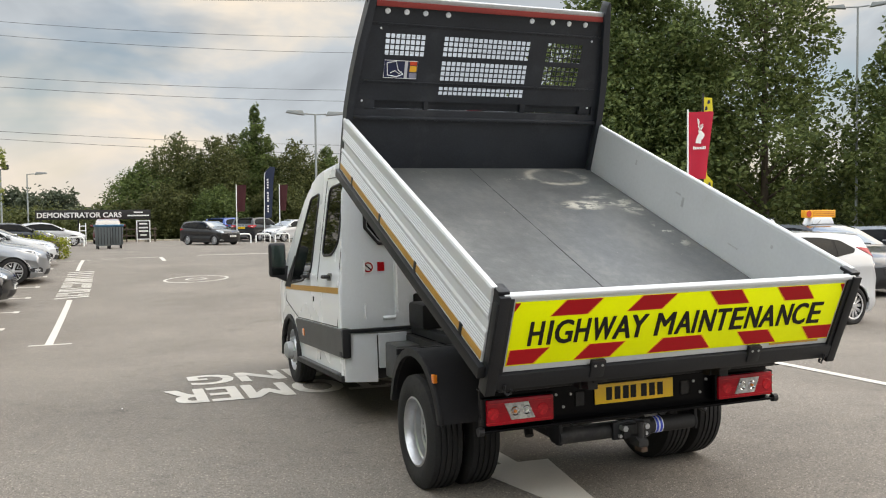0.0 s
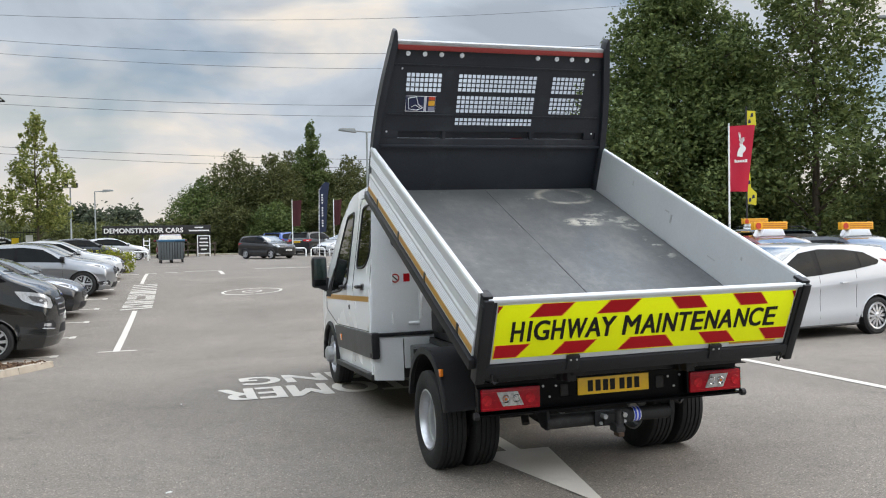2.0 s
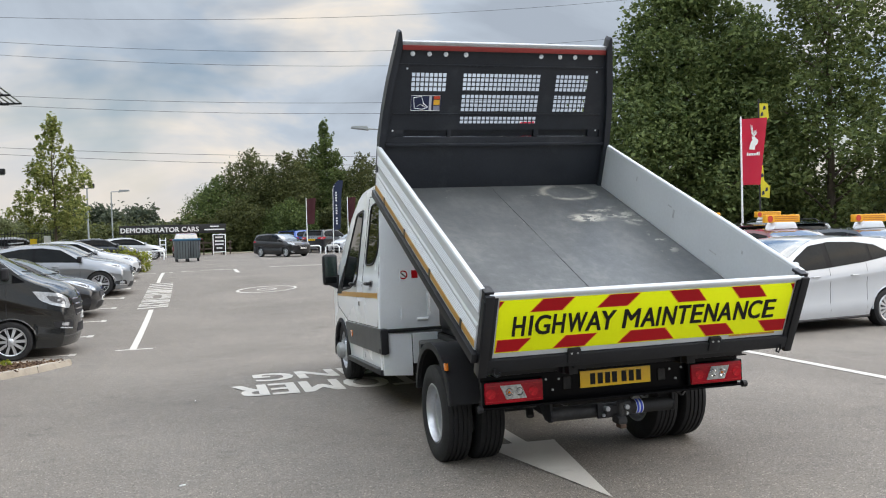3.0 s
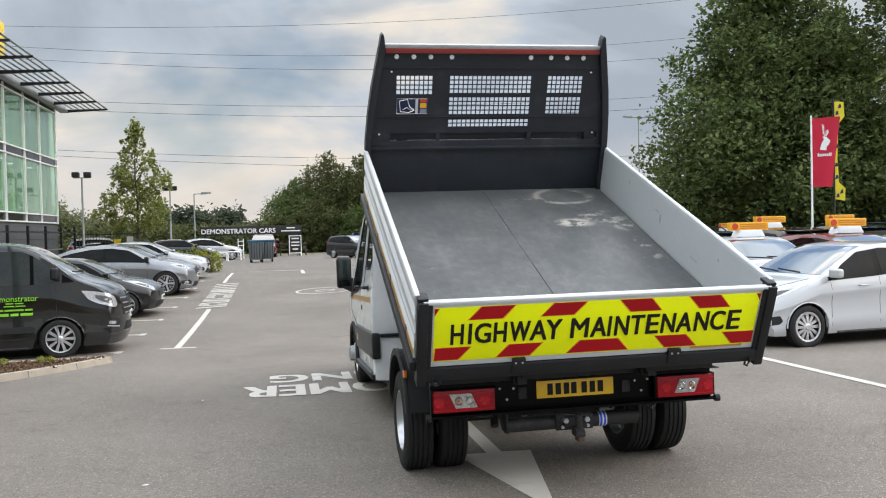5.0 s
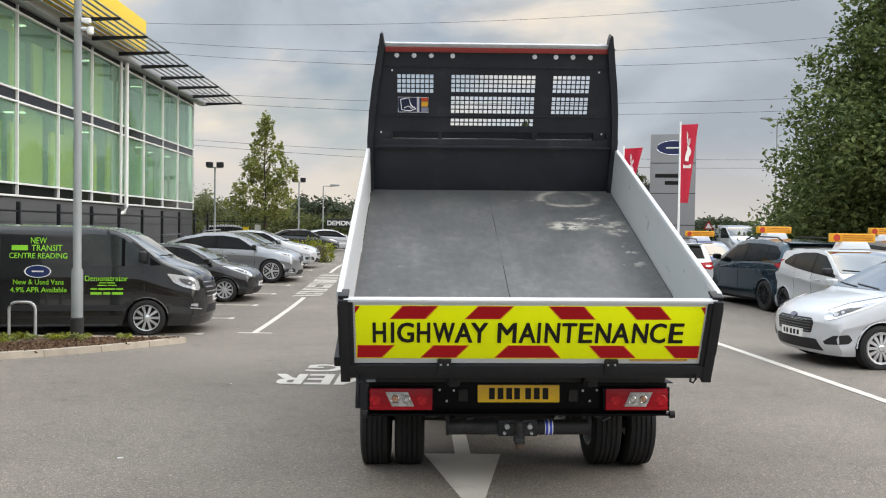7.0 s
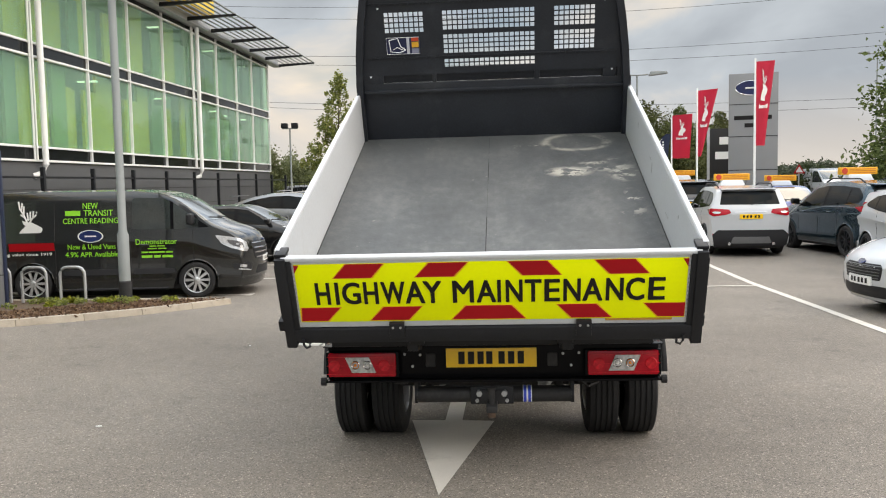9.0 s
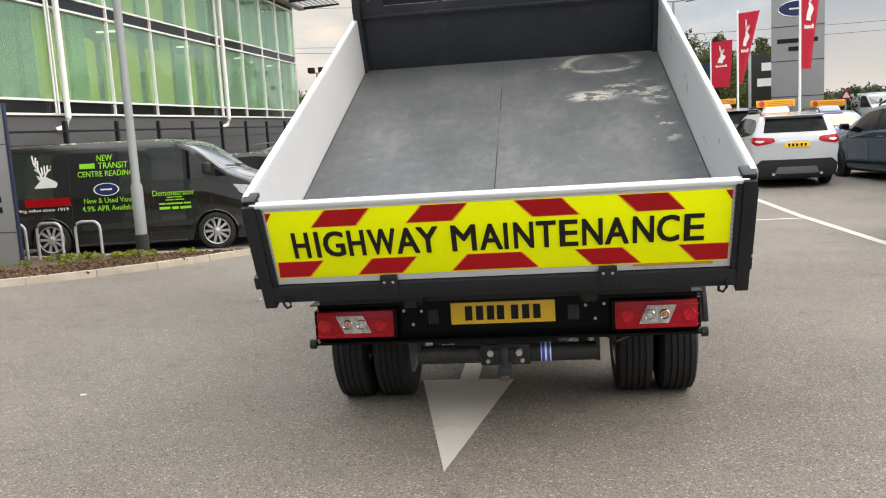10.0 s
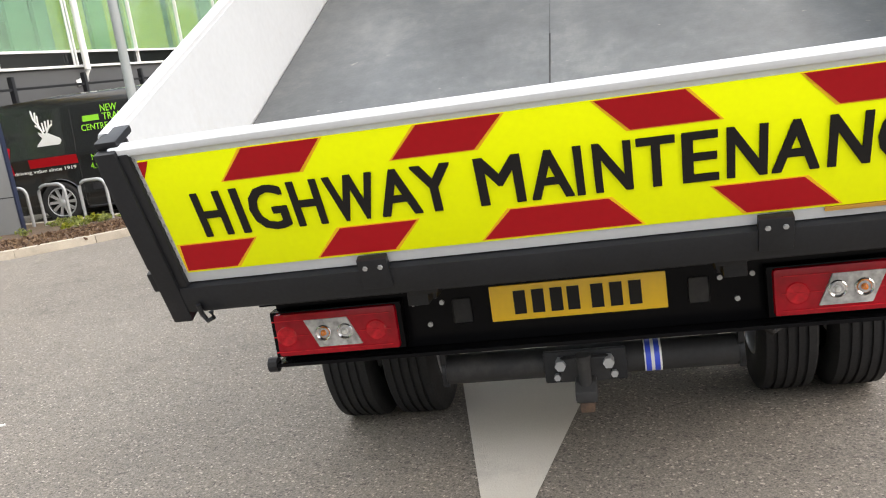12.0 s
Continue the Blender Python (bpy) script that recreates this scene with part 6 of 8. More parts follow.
def parked(kind, x, y, heading, colour, label, **more):
    """A vehicle whose wheelbase centre stands at x, y; heading 0 points along +y, 90 along -x."""
    return vehicle(kind, pose(x, y, ground(x, y) - 0.006, 0, 0, heading), P[colour], label, **more)


# heading -90 points along +x
van = parked("van", -7.19, 11.03, -82, "grey_van", "dark grey metallic demonstrator van with green lettering", style="ten", category="van")
row = "cars in the bays"
parked("hatch", -6.85, 17.3, -90, "black", "black hatchback parked nose-out in a bay", group=row)
parked("coupe", -6.85, 22.75, -90, "silver", "silver grey electric crossover parked nose-out", group=row, style="five")
parked("hatch", -6.9, 25.4, -90, "dark", "charcoal hatchback parked nose-out in a bay", group=row)
parked("saloon", -6.8, 28.2, -90, "white", "white saloon car parked nose-out in a bay", group=row)
parked("saloon", -8.0, 49.0, -75, "dark", "dark estate car parked behind the hedge", group=row)
parked("saloon", -6.6, 52.0, -75, "white", "white saloon parked behind the hedge", group=row)
parked("suv", -12.5, 50.0, -80, "silver", "silver off-roader parked by the fence", group=row)
parked("suv", -3.15, 57.0, 180, "red", "dark red car parked behind the bins", group=row)
right = "cars beside the aisle"
parked("van", 17.2, 42.2, 180, "white", "white panel van parked beyond the cars", category="van")
parked("hatch", 6.58, 6.55, 96, "white", "white hatchback parked beside the aisle", group=right, style="steel")
parked("hatch", 8.31, 11.86, 180, "white", "white hatchback with orange roof sign", group=right, roof_sign=True, dark_wheels=True, size=1.05)
parked("suv", 5.55, 16.55, -2, "white", "white compact off-roader with orange roof sign", group=right, roof_sign=True, cladding=True, rails=True, size=0.95)
parked("suv", 8.08, 15.5, 7, "blue_grey", "blue grey off-roader with orange roof sign", group=right, roof_sign=True, rails=True, dark_wheels=True)
parked("hatch", 10.56, 11.61, 180, "red", "dark red hatchback with orange roof sign", group=right, roof_sign=True, size=1.07)
parked("suv", 5.6, 23.0, 2, "dark", "charcoal off-roader with orange roof sign", group=right, roof_sign=True)
parked("hatch", 8.0, 20.5, 178, "blue", "dark blue hatchback with orange roof sign", group=right, roof_sign=True)
parked("hatch", 11.4, 18.6, 90, "dark", "charcoal hatchback with orange roof sign", group=right, roof_sign=True)
parked("suv", 10.85, 15.37, 0, "black", "black off-roader with orange roof sign", group=right, roof_sign=True)
parked("suv", 14.03, 16.9, 0, "blue_grey", "slate blue off-roader with orange roof sign", group=right, roof_sign=True, rails=True)
parked("hatch", 12.55, 11.06, 180, "dark", "slate grey hatchback with orange roof sign", group=right, roof_sign=True, size=1.05)
parked("hatch", 15.1, 10.9, 180, "silver", "silver hatchback parked at the end of the row", group=right)
far = "cars by the far kerb"
parked("suv", 2.65, 48.6, -144, "black", "dark off-roader standing by the exit", group=far, size=0.88)
parked("suv", 4.9, 57.0, -40, "blue", "bright blue off-roader parked at the kerb", group=far)
parked("suv", 6.6, 55.5, -40, "dark", "charcoal off-roader parked at the kerb", group=far)
parked("hatch", 8.3, 53.0, 120, "white", "white hatchback with red tail lamps", group=far)

# green lettering and white antlered emblem on the van's flank
FORWARD = 0.15
VG = material("lime_green_lettering", (0.24, 0.62, 0.03), 0.4, vary=0.04)


def flank_x(y, z):
    """How far the van's skin reaches out at a point of its flank."""
    hit = SKIN[van.name].ray_cast(Vector((3, y, z)), Vector((-1, 0, 0)))[0]
    return hit.x + 0.008


def van_text(text, y, z, size, width, mat=None, name="van_writing"):
    """On the flank that faces the aisle; y runs forwards along the van."""
    y += FORWARD
    lean = math.degrees(math.atan2(flank_x(y, z - 0.05) - flank_x(y, z + 0.05), 0.1))
    return lettering(name, text, size, mat or VG, van, pose(flank_x(y, z) + 0.001, y, z, 90 - lean, 0, 90), width=width, bold=0.001)


def van_bar(name, y0, y1, z0, z1, mat, label=""):
    """A printed bar lying on the flank."""
    y0, y1 = y0 + FORWARD, y1 + FORWARD
    x0, x1 = flank_x((y0 + y1) / 2, z0), flank_x((y0 + y1) / 2, z1)
    return part(name, prism([(x0 - 0.006, z0), (x0 + 0.001, z0), (x1 + 0.001, z1), (x1 - 0.006, z1)], "y", y0, y1), mat, van, label)

# lines of writing, each at its height over the ground
van_text("NEW", -0.55, 1.73, 0.11, 0.27)
van_bar("lettering_bar", -1.00, -0.73, 1.555, 1.645, VG)
van_text("TRANSIT", -0.41, 1.60, 0.11, 0.52)
van_text("CENTRE READING", -0.55, 1.46, 0.10, 0.98)
van_text("New & Used Vans", -0.54, 0.99, 0.095, 0.85)
van_text("4.9% APR Available", -0.54, 0.85, 0.095, 0.95)
van_text("Demonstrator", 0.62, 1.06, 0.10, 0.74)
for y0, y1, z0, z1 in ((0.49, 0.61, 0.968, 0.988), (0.63, 0.76, 0.968, 0.988), (0.46, 0.62, 0.922, 0.942), (0.64, 0.79, 0.922, 0.942), (0.34, 0.45, 0.850, 0.880), (0.47, 0.76, 0.850, 0.880), (0.78, 0.90, 0.850, 0.880), (0.34, 0.53, 0.765, 0.81), (0.56, 0.68, 0.765, 0.81), (0.71, 0.90, 0.765, 0.81)):
    van_bar("lettering_bar", y0, y1, z0, z1, VG)
badge = part("oval_badge", lathe([(0.0, 0.001), (0.004, 0.10), (0.0, 0.104)], 28), M["badge_blue"], van, "blue oval badge", at=pose(flank_x(-0.40, 1.18) + 0.010, -0.40, 1.18) @ Matrix.Diagonal((1, 2.0, 1, 1)))
part("badge_rim", lathe([(0.0025, 0.102), (0.006, 0.104), (0.006, 0.113), (0.0, 0.114)], 28), M["plate_white"], badge, "white rim")
part("badge_bar", box(0.004, 0.007, -0.05, 0.05, -0.012, 0.014), M["plate_white"], badge)


def stag(parent, m, size, mat, name="stag_emblem"):
    """A plain antlered head in white, a metre tall at size 1, in the xz plane facing -y."""
    bm = bmesh.new()
    prism([(-0.30, -0.46), (0.09, -0.49), (0.10, -0.355), (0.185, -0.31), (0.26, -0.25), (0.30, -0.18), (0.28, -0.13), (0.11, -0.035), (0.05, 0.0), (-0.03, -0.01), (-0.146, 0.035), (-0.117, -0.054), (-0.07, -0.09), (-0.195, -0.21), (-0.26, -0.32)], "y", -0.004, 0.004, 0, bm)
    for pts in (
        [(-0.03, -0.02), (-0.10, 0.16), (-0.18, 0.30), (-0.20, 0.47)], [(-0.10, 0.16), (-0.09, 0.36)], [(-0.15, 0.25), (-0.12, 0.43)], [(-0.07, 0.09), (-0.17, 0.17)],
        [(0.02, -0.02), (0.09, 0.09), (0.17, 0.15), (0.19, 0.23)], [(0.04, 0.04), (0.05, 0.24)], [(0.10, 0.10), (0.12, 0.25)], [(-0.01, 0.03), (-0.02, 0.21)],
    ):
        rod([(x, 0, z) for x, z in pts], 0.019, 4, bm)
    for k in range(-4, 5):
        bmesh.ops.bisect_plane(bm, geom=bm.verts[:] + bm.edges[:] + bm.faces[:], plane_co=(k * 0.09, 0, 0), plane_no=(1, 0, 0))
    for v in bm.verts:
        v.co = Vector((v.co.x * size, v.co.y * 0.6, v.co.z * size))
    return part(name, bm, mat, parent, "white antlered emblem", at=m, smooth=False)


stag(van, pose(flank_x(-1.49, 1.46) + 0.006, -1.49, 1.46, 0, 0, 90), 0.79, M["plate_white"])
van_bar("emblem_band", -2.00, -1.20, 0.93, 1.075, M["red_film"], "red band under the emblem")
van_text("driving value since 1919", -1.765, 0.865, 0.072, 1.03, M["plate_white"])

# ---- the glazed dealership building ----
BX0, BY0, BY1 = -14.0, -34.0, 45.0
build = thing("dealership_building", pose(0, 0, 0), "two-storey glazed dealership with louvred eaves and yellow panel", "building")
M["clad"] = material("grey_cladding_panel", (0.085, 0.088, 0.092), 0.55, vary=0.06, scale=1.5)
M["clad_light"] = material("pale_grey_soffit", (0.30, 0.31, 0.315), 0.55, vary=0.08, scale=1.5)
M["frame_white"] = material("white_aluminium_frame", (0.82, 0.83, 0.82), 0.4, vary=0.04)
M["dark_band"] = material("dark_spandrel_glass", (0.012, 0.014, 0.015), 0.15, vary=0.3, scale=0.6, coat=0.1, spec=0.25)
M["facade_glass"] = glass_material("green_tinted_glass", (0.50, 0.78, 0.58), 0.02, 1.42)
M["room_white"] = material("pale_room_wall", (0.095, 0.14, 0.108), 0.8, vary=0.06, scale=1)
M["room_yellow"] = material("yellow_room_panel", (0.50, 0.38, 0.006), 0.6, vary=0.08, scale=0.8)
# darker copy of the room wall: the far rooms' dimness is put into its colour
M["room_dark"] = material("room_wall_toned_dim", (0.035, 0.055, 0.043), 0.8, vary=0.15, scale=1)
M["room_green"] = material("lime_room_panel", (0.12, 0.19, 0.05), 0.6, vary=0.08, scale=0.8)
M["yellow_panel"] = material("yellow_roof_panel", (0.80, 0.56, 0.01), 0.4, vary=0.05, scale=0.7)
M["strip_light"] = bpy.data.materials.new("ceiling_tube")
M["strip_light"].use_nodes = True
M["strip_light"].node_tree.nodes["Principled BSDF"].inputs["Emission Color"].default_value = (1.0, 0.95, 0.85, 1)
M["strip_light"].node_tree.nodes["Principled BSDF"].inputs["Emission Strength"].default_value = 1.8
M["room_floor"] = material("room_floor", (0.16, 0.17, 0.17), 0.6, vary=0.1)
part("plinth_wall", box(BX0 - 0.3, BX0 - 0.05, BY0, BY1, -0.6, 2.50), M["clad"], build, "grey clad ground-floor wall")
part("wall_end", box(BX0 - 12, BX0 - 0.3, BY1 - 0.25, BY1, -0.6, 8.9), M["clad"], build)
part("wall_back", box(BX0 - 12.3, BX0 - 12, BY0, BY1, -0.6, 8.9), M["clad"], build)
part("wall_near", box(BX0 - 12, BX0 - 0.3, BY0, BY0 + 0.25, -0.6, 8.9), M["clad"], build)
for z in (1.0, 1.7):
    part("cladding_joint", box(BX0 - 0.052, BX0 - 0.042, BY0, BY1, z - 0.008, z + 0.008), M["chassis"], build)
part("roof", box(BX0 - 12.5, BX0 + 0.25, BY0 - 0.4, BY1 + 1.5, 9.05, 9.30, 0.02), M["clad_light"], build, "flat roof with grey soffit")
part("fascia", box(BX0 - 0.05, BX0 + 0.42, BY0 - 0.4, BY1 + 1.5, 8.86, 9.05, 0.05), M["galv"], build)
for z0 in (2.50, 5.72, 8.72):
    part("floor_slab", box(BX0 - 12, BX0 - 0.14, BY0 + 0.3, BY1 - 0.3, z0, z0 + 0.22), M["room_floor"], build)
MULL = [45.0, 41.8, 39.1, 36.1, 32.9, 29.6, 26.4, 23.2, 19.8, 16.5, 13.2, 9.9, 6.6, 3.3, 0.0, -3.3, -6.6, -9.9, -13.2, -16.5, -19.8, -23.1, -26.4, -29.7, -33.0]
ROWS_Z = [(3.0, 5.66), (6.10, 8.62)]
for z0, z1 in ((2.62, 2.96), (5.70, 6.06), (8.66, 8.86)):
    part("spandrel_band", box(BX0 - 0.10, BX0 - 0.05, BY0, BY1, z0, z1), M["dark_band"], build)
for z in (2.57, 2.98, 5.68, 6.08, 8.64):
    part("transom", box(BX0 - 0.12, BX0 + 0.03, BY0, BY1 + 0.02, z - 0.032, z + 0.032, 0.006), M["frame_white"], build)
for y in MULL:
    part("mullion", box(BX0 - 0.12, BX0 + 0.036, y - 0.028, y + 0.028, 2.55, 8.86, 0.006), M["frame_white"], build)
random.seed(5)
for a, b in zip(MULL, MULL[1:]):
    for z0, z1 in ROWS_Z:
        pane = part("window_pane", box(BX0 - 0.075, BX0 - 0.063, b + 0.03, a - 0.03, z0 + 0.02, z1 - 0.02), M["facade_glass"], build, smooth=False)
        pane.visible_shadow = False
    for z0, z1 in ((2.72, 5.72), (5.94, 8.72)):
        yy = b
        while yy < a - 0.2:
            w = random.uniform(0.5, 1.2)
            # past y 30 the darkened wall colour stands in for dim rooms
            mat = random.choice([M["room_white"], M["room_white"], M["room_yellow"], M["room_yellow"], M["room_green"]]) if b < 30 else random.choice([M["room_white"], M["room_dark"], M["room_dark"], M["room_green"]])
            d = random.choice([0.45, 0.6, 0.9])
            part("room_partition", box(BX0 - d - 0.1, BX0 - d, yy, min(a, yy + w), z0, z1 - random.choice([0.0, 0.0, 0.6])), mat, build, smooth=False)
            yy += w
for z in (5.50, 8.52):
    for y in (43.4, 40.5, 37.6, 31.0, 24.8):
        lampo = part("ceiling_light", box(BX0 - 1.2, BX0 - 0.5, y - 0.08, y + 0.08, z, z + 0.05), M["strip_light"], build)
for y in (33.0, 19.9, 6.8, -6.3):
    part("rain_pipe", rod([(BX0 + 0.22, y, 8.9), (BX0 + 0.22, y, 2.45), (BX0 + 0.15, y - 0.05, 2.2), (BX0 - 0.05, y - 0.25, 2.1)], 0.09, 12), M["frame_white"], build, "white rain-water pipe")
    for dy in (-0.35, -0.20):
        part("pipe_guide", rod([(BX0 + 0.08, y + dy, 8.9), (BX0 + 0.08, y + dy, 2.6)], 0.03, 8), M["frame_white"], build)
# sun louvres: dark brackets and rows of bars
for k in range(24):
    y = 46.2 - 2.95 * k
    part("louvre_bracket", prism([(BX0 + 0.40, 8.86), (BX0 + 0.40, 9.02), (BX0 + 2.55, 9.08), (BX0 + 2.55, 9.00)], "y", y - 0.07, y + 0.07, 0.01), M["black_steel"], build)
for k in range(7):
    x = BX0 + 0.62 + 0.31 * k
    part("louvre_bar", box(x - 0.055, x + 0.055, BY0, 46.35, 9.07, 9.10, 0.006), M["galv"], build)
part("yellow_panel", box(BX0 - 1.5, BX0 + 1.0, -8.0, 33.2, 9.33, 10.75, 0.02), M["yellow_panel"], build, "bright yellow roof-edge panel")

# dark railings in front of the ground floor, and a gate beyond the corner
rail = thing("security_fence", pose(0, 0, 0), "black steel railings along the building", "fence")
for k in range(13):
    y = 46.0 - 3.0 * k
    part("post", box(-13.45, -13.33, y - 0.06, y + 0.06, -0.4, 2.35, 0.01), M["black_steel"], rail)
for z in (0.3, 2.05):
    part("rail", box(-13.42, -13.36, 10.0, 46.0, z - 0.03, z + 0.03), M["black_steel"], rail)
gate2 = thing("railing_gate", pose(0, 0, 0), "black steel railing gate beside the building", "fence")
for k in range(22):
    x = -13.2 + 0.155 * k
    part("bar", rod([(x, 46.2, 0.05), (x, 46.2, 2.05)], 0.016, 6), M["black_steel"], gate2)
for z in (0.25, 1.9):
    part("rail", box(-13.3, -9.8, 46.17, 46.23, z - 0.025, z + 0.025), M["black_steel"], gate2)
part("notice", box(-11.3, -10.95, 46.1, 46.13, 1.0, 1.6), M["yellow_panel"], gate2)
part("notice", box(-10.6, -10.25, 46.1, 46.13, 1.0, 1.75), M["plate_white"], gate2)

# ---- planted island with kerb, column, cycle stands and a small totem ----
ISLE = [(-4.50, 8.90), (-4.82, 8.00), (-5.25, 7.15), (-5.75, 6.40), (-6.35, 5.75), (-7.2, 5.15), (-8.4, 4.6), (-10.0, 4.2), (-12.5, 4.0), (-12.5, 9.15), (-9.0, 9.15), (-6.0, 9.12), (-4.75, 9.08)]
M["kerb"] = material("weathered_concrete_kerb", (0.35, 0.305, 0.245), 0.85, vary=0.16, scale=5, fine=90, bump=0.3, dirt=(0.18, 0.16, 0.13, 0.5), dirt_at=0.6, tone=0.1)
M["mulch"] = material("brown_leaf_mulch", (0.10, 0.060, 0.038), 0.95, vary=0.5, scale=9, fine=70, bump=1.0, dirt=(0.05, 0.06, 0.02, 0.7), dirt_at=0.58)
bm = bmesh.new()
inner = [Vector(p) + (Vector((-8.2, 7.0)) - Vector(p)).normalized() * 0.10 for p in ISLE]
bm.faces.new([bm.verts.new((p.x, p.y, ground(p.x, p.y) + 0.075)) for p in inner])
bmesh.ops.triangulate(bm, faces=bm.faces[:])
solid("planting_bed", bm, M["mulch"], "brown leaf mulch inside the kerb", "flower bed", kind="structure")
kerb = thing("kerb", pose(0, 0, 0), "pale concrete kerb stones round the bed", "kerb", kind="structure")
for a, b in zip(ISLE, ISLE[1:] + ISLE[:1]):
    a, b = Vector(a), Vector(b)
    n = max(1, round((b - a).length / 0.9))
    d = (b - a).normalized()
    side = Vector((-d.y, d.x))
    if side.dot(Vector((-8.2, 7.0)) - a) < 0:
        side = -side
    for k in range(n):
        p, q = a + (b - a) * (k / n) + d * 0.004, a + (b - a) * ((k + 1) / n) - d * 0.004
        bm = bmesh.new()
        lo = [(p, 0), (q, 0), (q, 0.14), (p, 0.14)]
        base = [bm.verts.new((r.x + side.x * w, r.y + side.y * w, ground(r.x, r.y) - 0.05)) for r, w in lo]
        up = [bm.verts.new((r.x + side.x * w, r.y + side.y * w, ground(r.x, r.y) + 0.09)) for r, w in ((p, 0.035), (q, 0.018), (q, 0.14), (p, 0.14))]
        bm.faces.new(up)
        for j in range(4):
            bm.faces.new((base[j], base[(j + 1) % 4], up[(j + 1) % 4], up[j]))
        part("kerb_stone", bm, M["kerb"], kerb, smooth=False)
col = thing("lamp_column", pose(-6.24, 8.72, ground(-6.24, 8.72) + 0.08), "grey painted steel lamp column with a camera", "lamp post")
part("column_base", rod([(0, 0, 0), (0, 0, 0.32), (0, 0, 0.34)], [0.105, 0.105, 0.09], 16), M["chassis"], col)
part("column_shaft", rod([(0, 0, 0.3), (0, 0, 1.10), (0, 0, 1.16), (0, 0, 6.5), (0, 0, 9.5)], [0.092, 0.092, 0.066, 0.060, 0.05], 16), M["grey_pole"], col)
part("camera_bracket", rod([(0.05, 0, 5.05), (0.16, -0.05, 5.03)], 0.03, 8), M["frame_white"], col)
part("dome_camera", lathe([(-0.07, 0.015), (-0.06, 0.05), (0.015, 0.055), (0.05, 0.045), (0.07, 0.001)], 16), M["frame_white"], col, "white dome camera", at=pose(0.22, -0.06, 5.0, 0, 90, 0))
part("flood_lamp", box(0.06, 0.20, -0.05, 0.05, 5.14, 5.22, 0.02), M["frame_white"], col)
stand = None
for x in (-8.33, -7.71, -7.05):
    m = pose(x, 8.55, ground(x, 8.55) + 0.04)
    pts = [(-0.21, 0, 0)] + [(-0.21 + 0.12 * (1 - math.cos(a)), 0, 0.50 + 0.12 * math.sin(a)) for a in (0.0, 0.4, 0.8, 1.2, 1.57)] + [(0.21 - 0.12 * (1 - math.cos(a)), 0, 0.50 + 0.12 * math.sin(a)) for a in (1.57, 1.2, 0.8, 0.4, 0.0)] + [(0.21, 0, 0)]
    if stand is None:
        stand = solid("cycle_stand", rod(pts, 0.024, 10), M["galv"], "galvanised steel hoop for locking bicycles", "cycle stand", m, "hoops on the bed")
    else:
        copy_thing(stand, m)
tot = thing("small_totem", pose(-7.72, 7.85, ground(-7.7, 7.85) + 0.06), "grey dealership totem with plain lettering bars", "sign")
M["totem_grey"] = material("satin_grey_panel", (0.235, 0.24, 0.245), 0.45, vary=0.04, scale=2)
part("panel", box(-1.25, -0.03, -0.06, 0.0, 0.0, 2.45, 0.01), M["totem_grey"], tot)
part("side_trim", box(-0.03, 0.0, -0.07, 0.0, 0.0, 2.45, 0.004), material("blue_black_trim", (0.02, 0.028, 0.06), 0.3), tot)
for z in (0.52, 1.85):
    part("panel_joint", box(-1.25, -0.03, -0.064, -0.059, z - 0.006, z + 0.006), M["chassis"], tot)
for x0, x1, z in ((-0.95, -0.22, 1.95), (-0.8, -0.22, 0.82), (-0.95, -0.22, 0.98)):
    part("lettering_bar", box(x0, x1, -0.066, -0.059, z, z + 0.09), M["black_film"], tot)

# ---- trees, hedges and distance ----
M["bark"] = material("grey_brown_bark", (0.085, 0.066, 0.048), 0.9, vary=0.35, scale=5, fine=40, bump=0.8)
M["leaf_green"] = leaf_material("summer_leaves", (0.042, 0.071, 0.020), (0.160, 0.202, 0.063))
M["leaf_olive"] = leaf_material("olive_leaves", (0.042, 0.055, 0.018), (0.134, 0.143, 0.049))
M["leaf_light"] = leaf_material("yellowing_leaves", (0.100, 0.135, 0.034), (0.340, 0.350, 0.105))
# olive leaves made paler and flatter: sunlight and haze put into the colour
M["leaf_bank"] = leaf_material("olive_leaves_toned_sunlit", (0.115, 0.130, 0.060), (0.185, 0.200, 0.095))
# greyed leaf colour that holds the haze of distance
M["leaf_far"] = leaf_material("distant_leaves_haze_toned", (0.050, 0.066, 0.044), (0.105, 0.122, 0.076))
# summer leaves darkened: the shade below the canopy is put into the colour
M["leaf_shade"] = leaf_material("understorey_leaves_shade_toned", (0.018, 0.030, 0.010), (0.062, 0.082, 0.028))
M["leaf_hedge"] = leaf_material("golden_hedge_leaves", (0.10, 0.14, 0.02), (0.36, 0.36, 0.04))


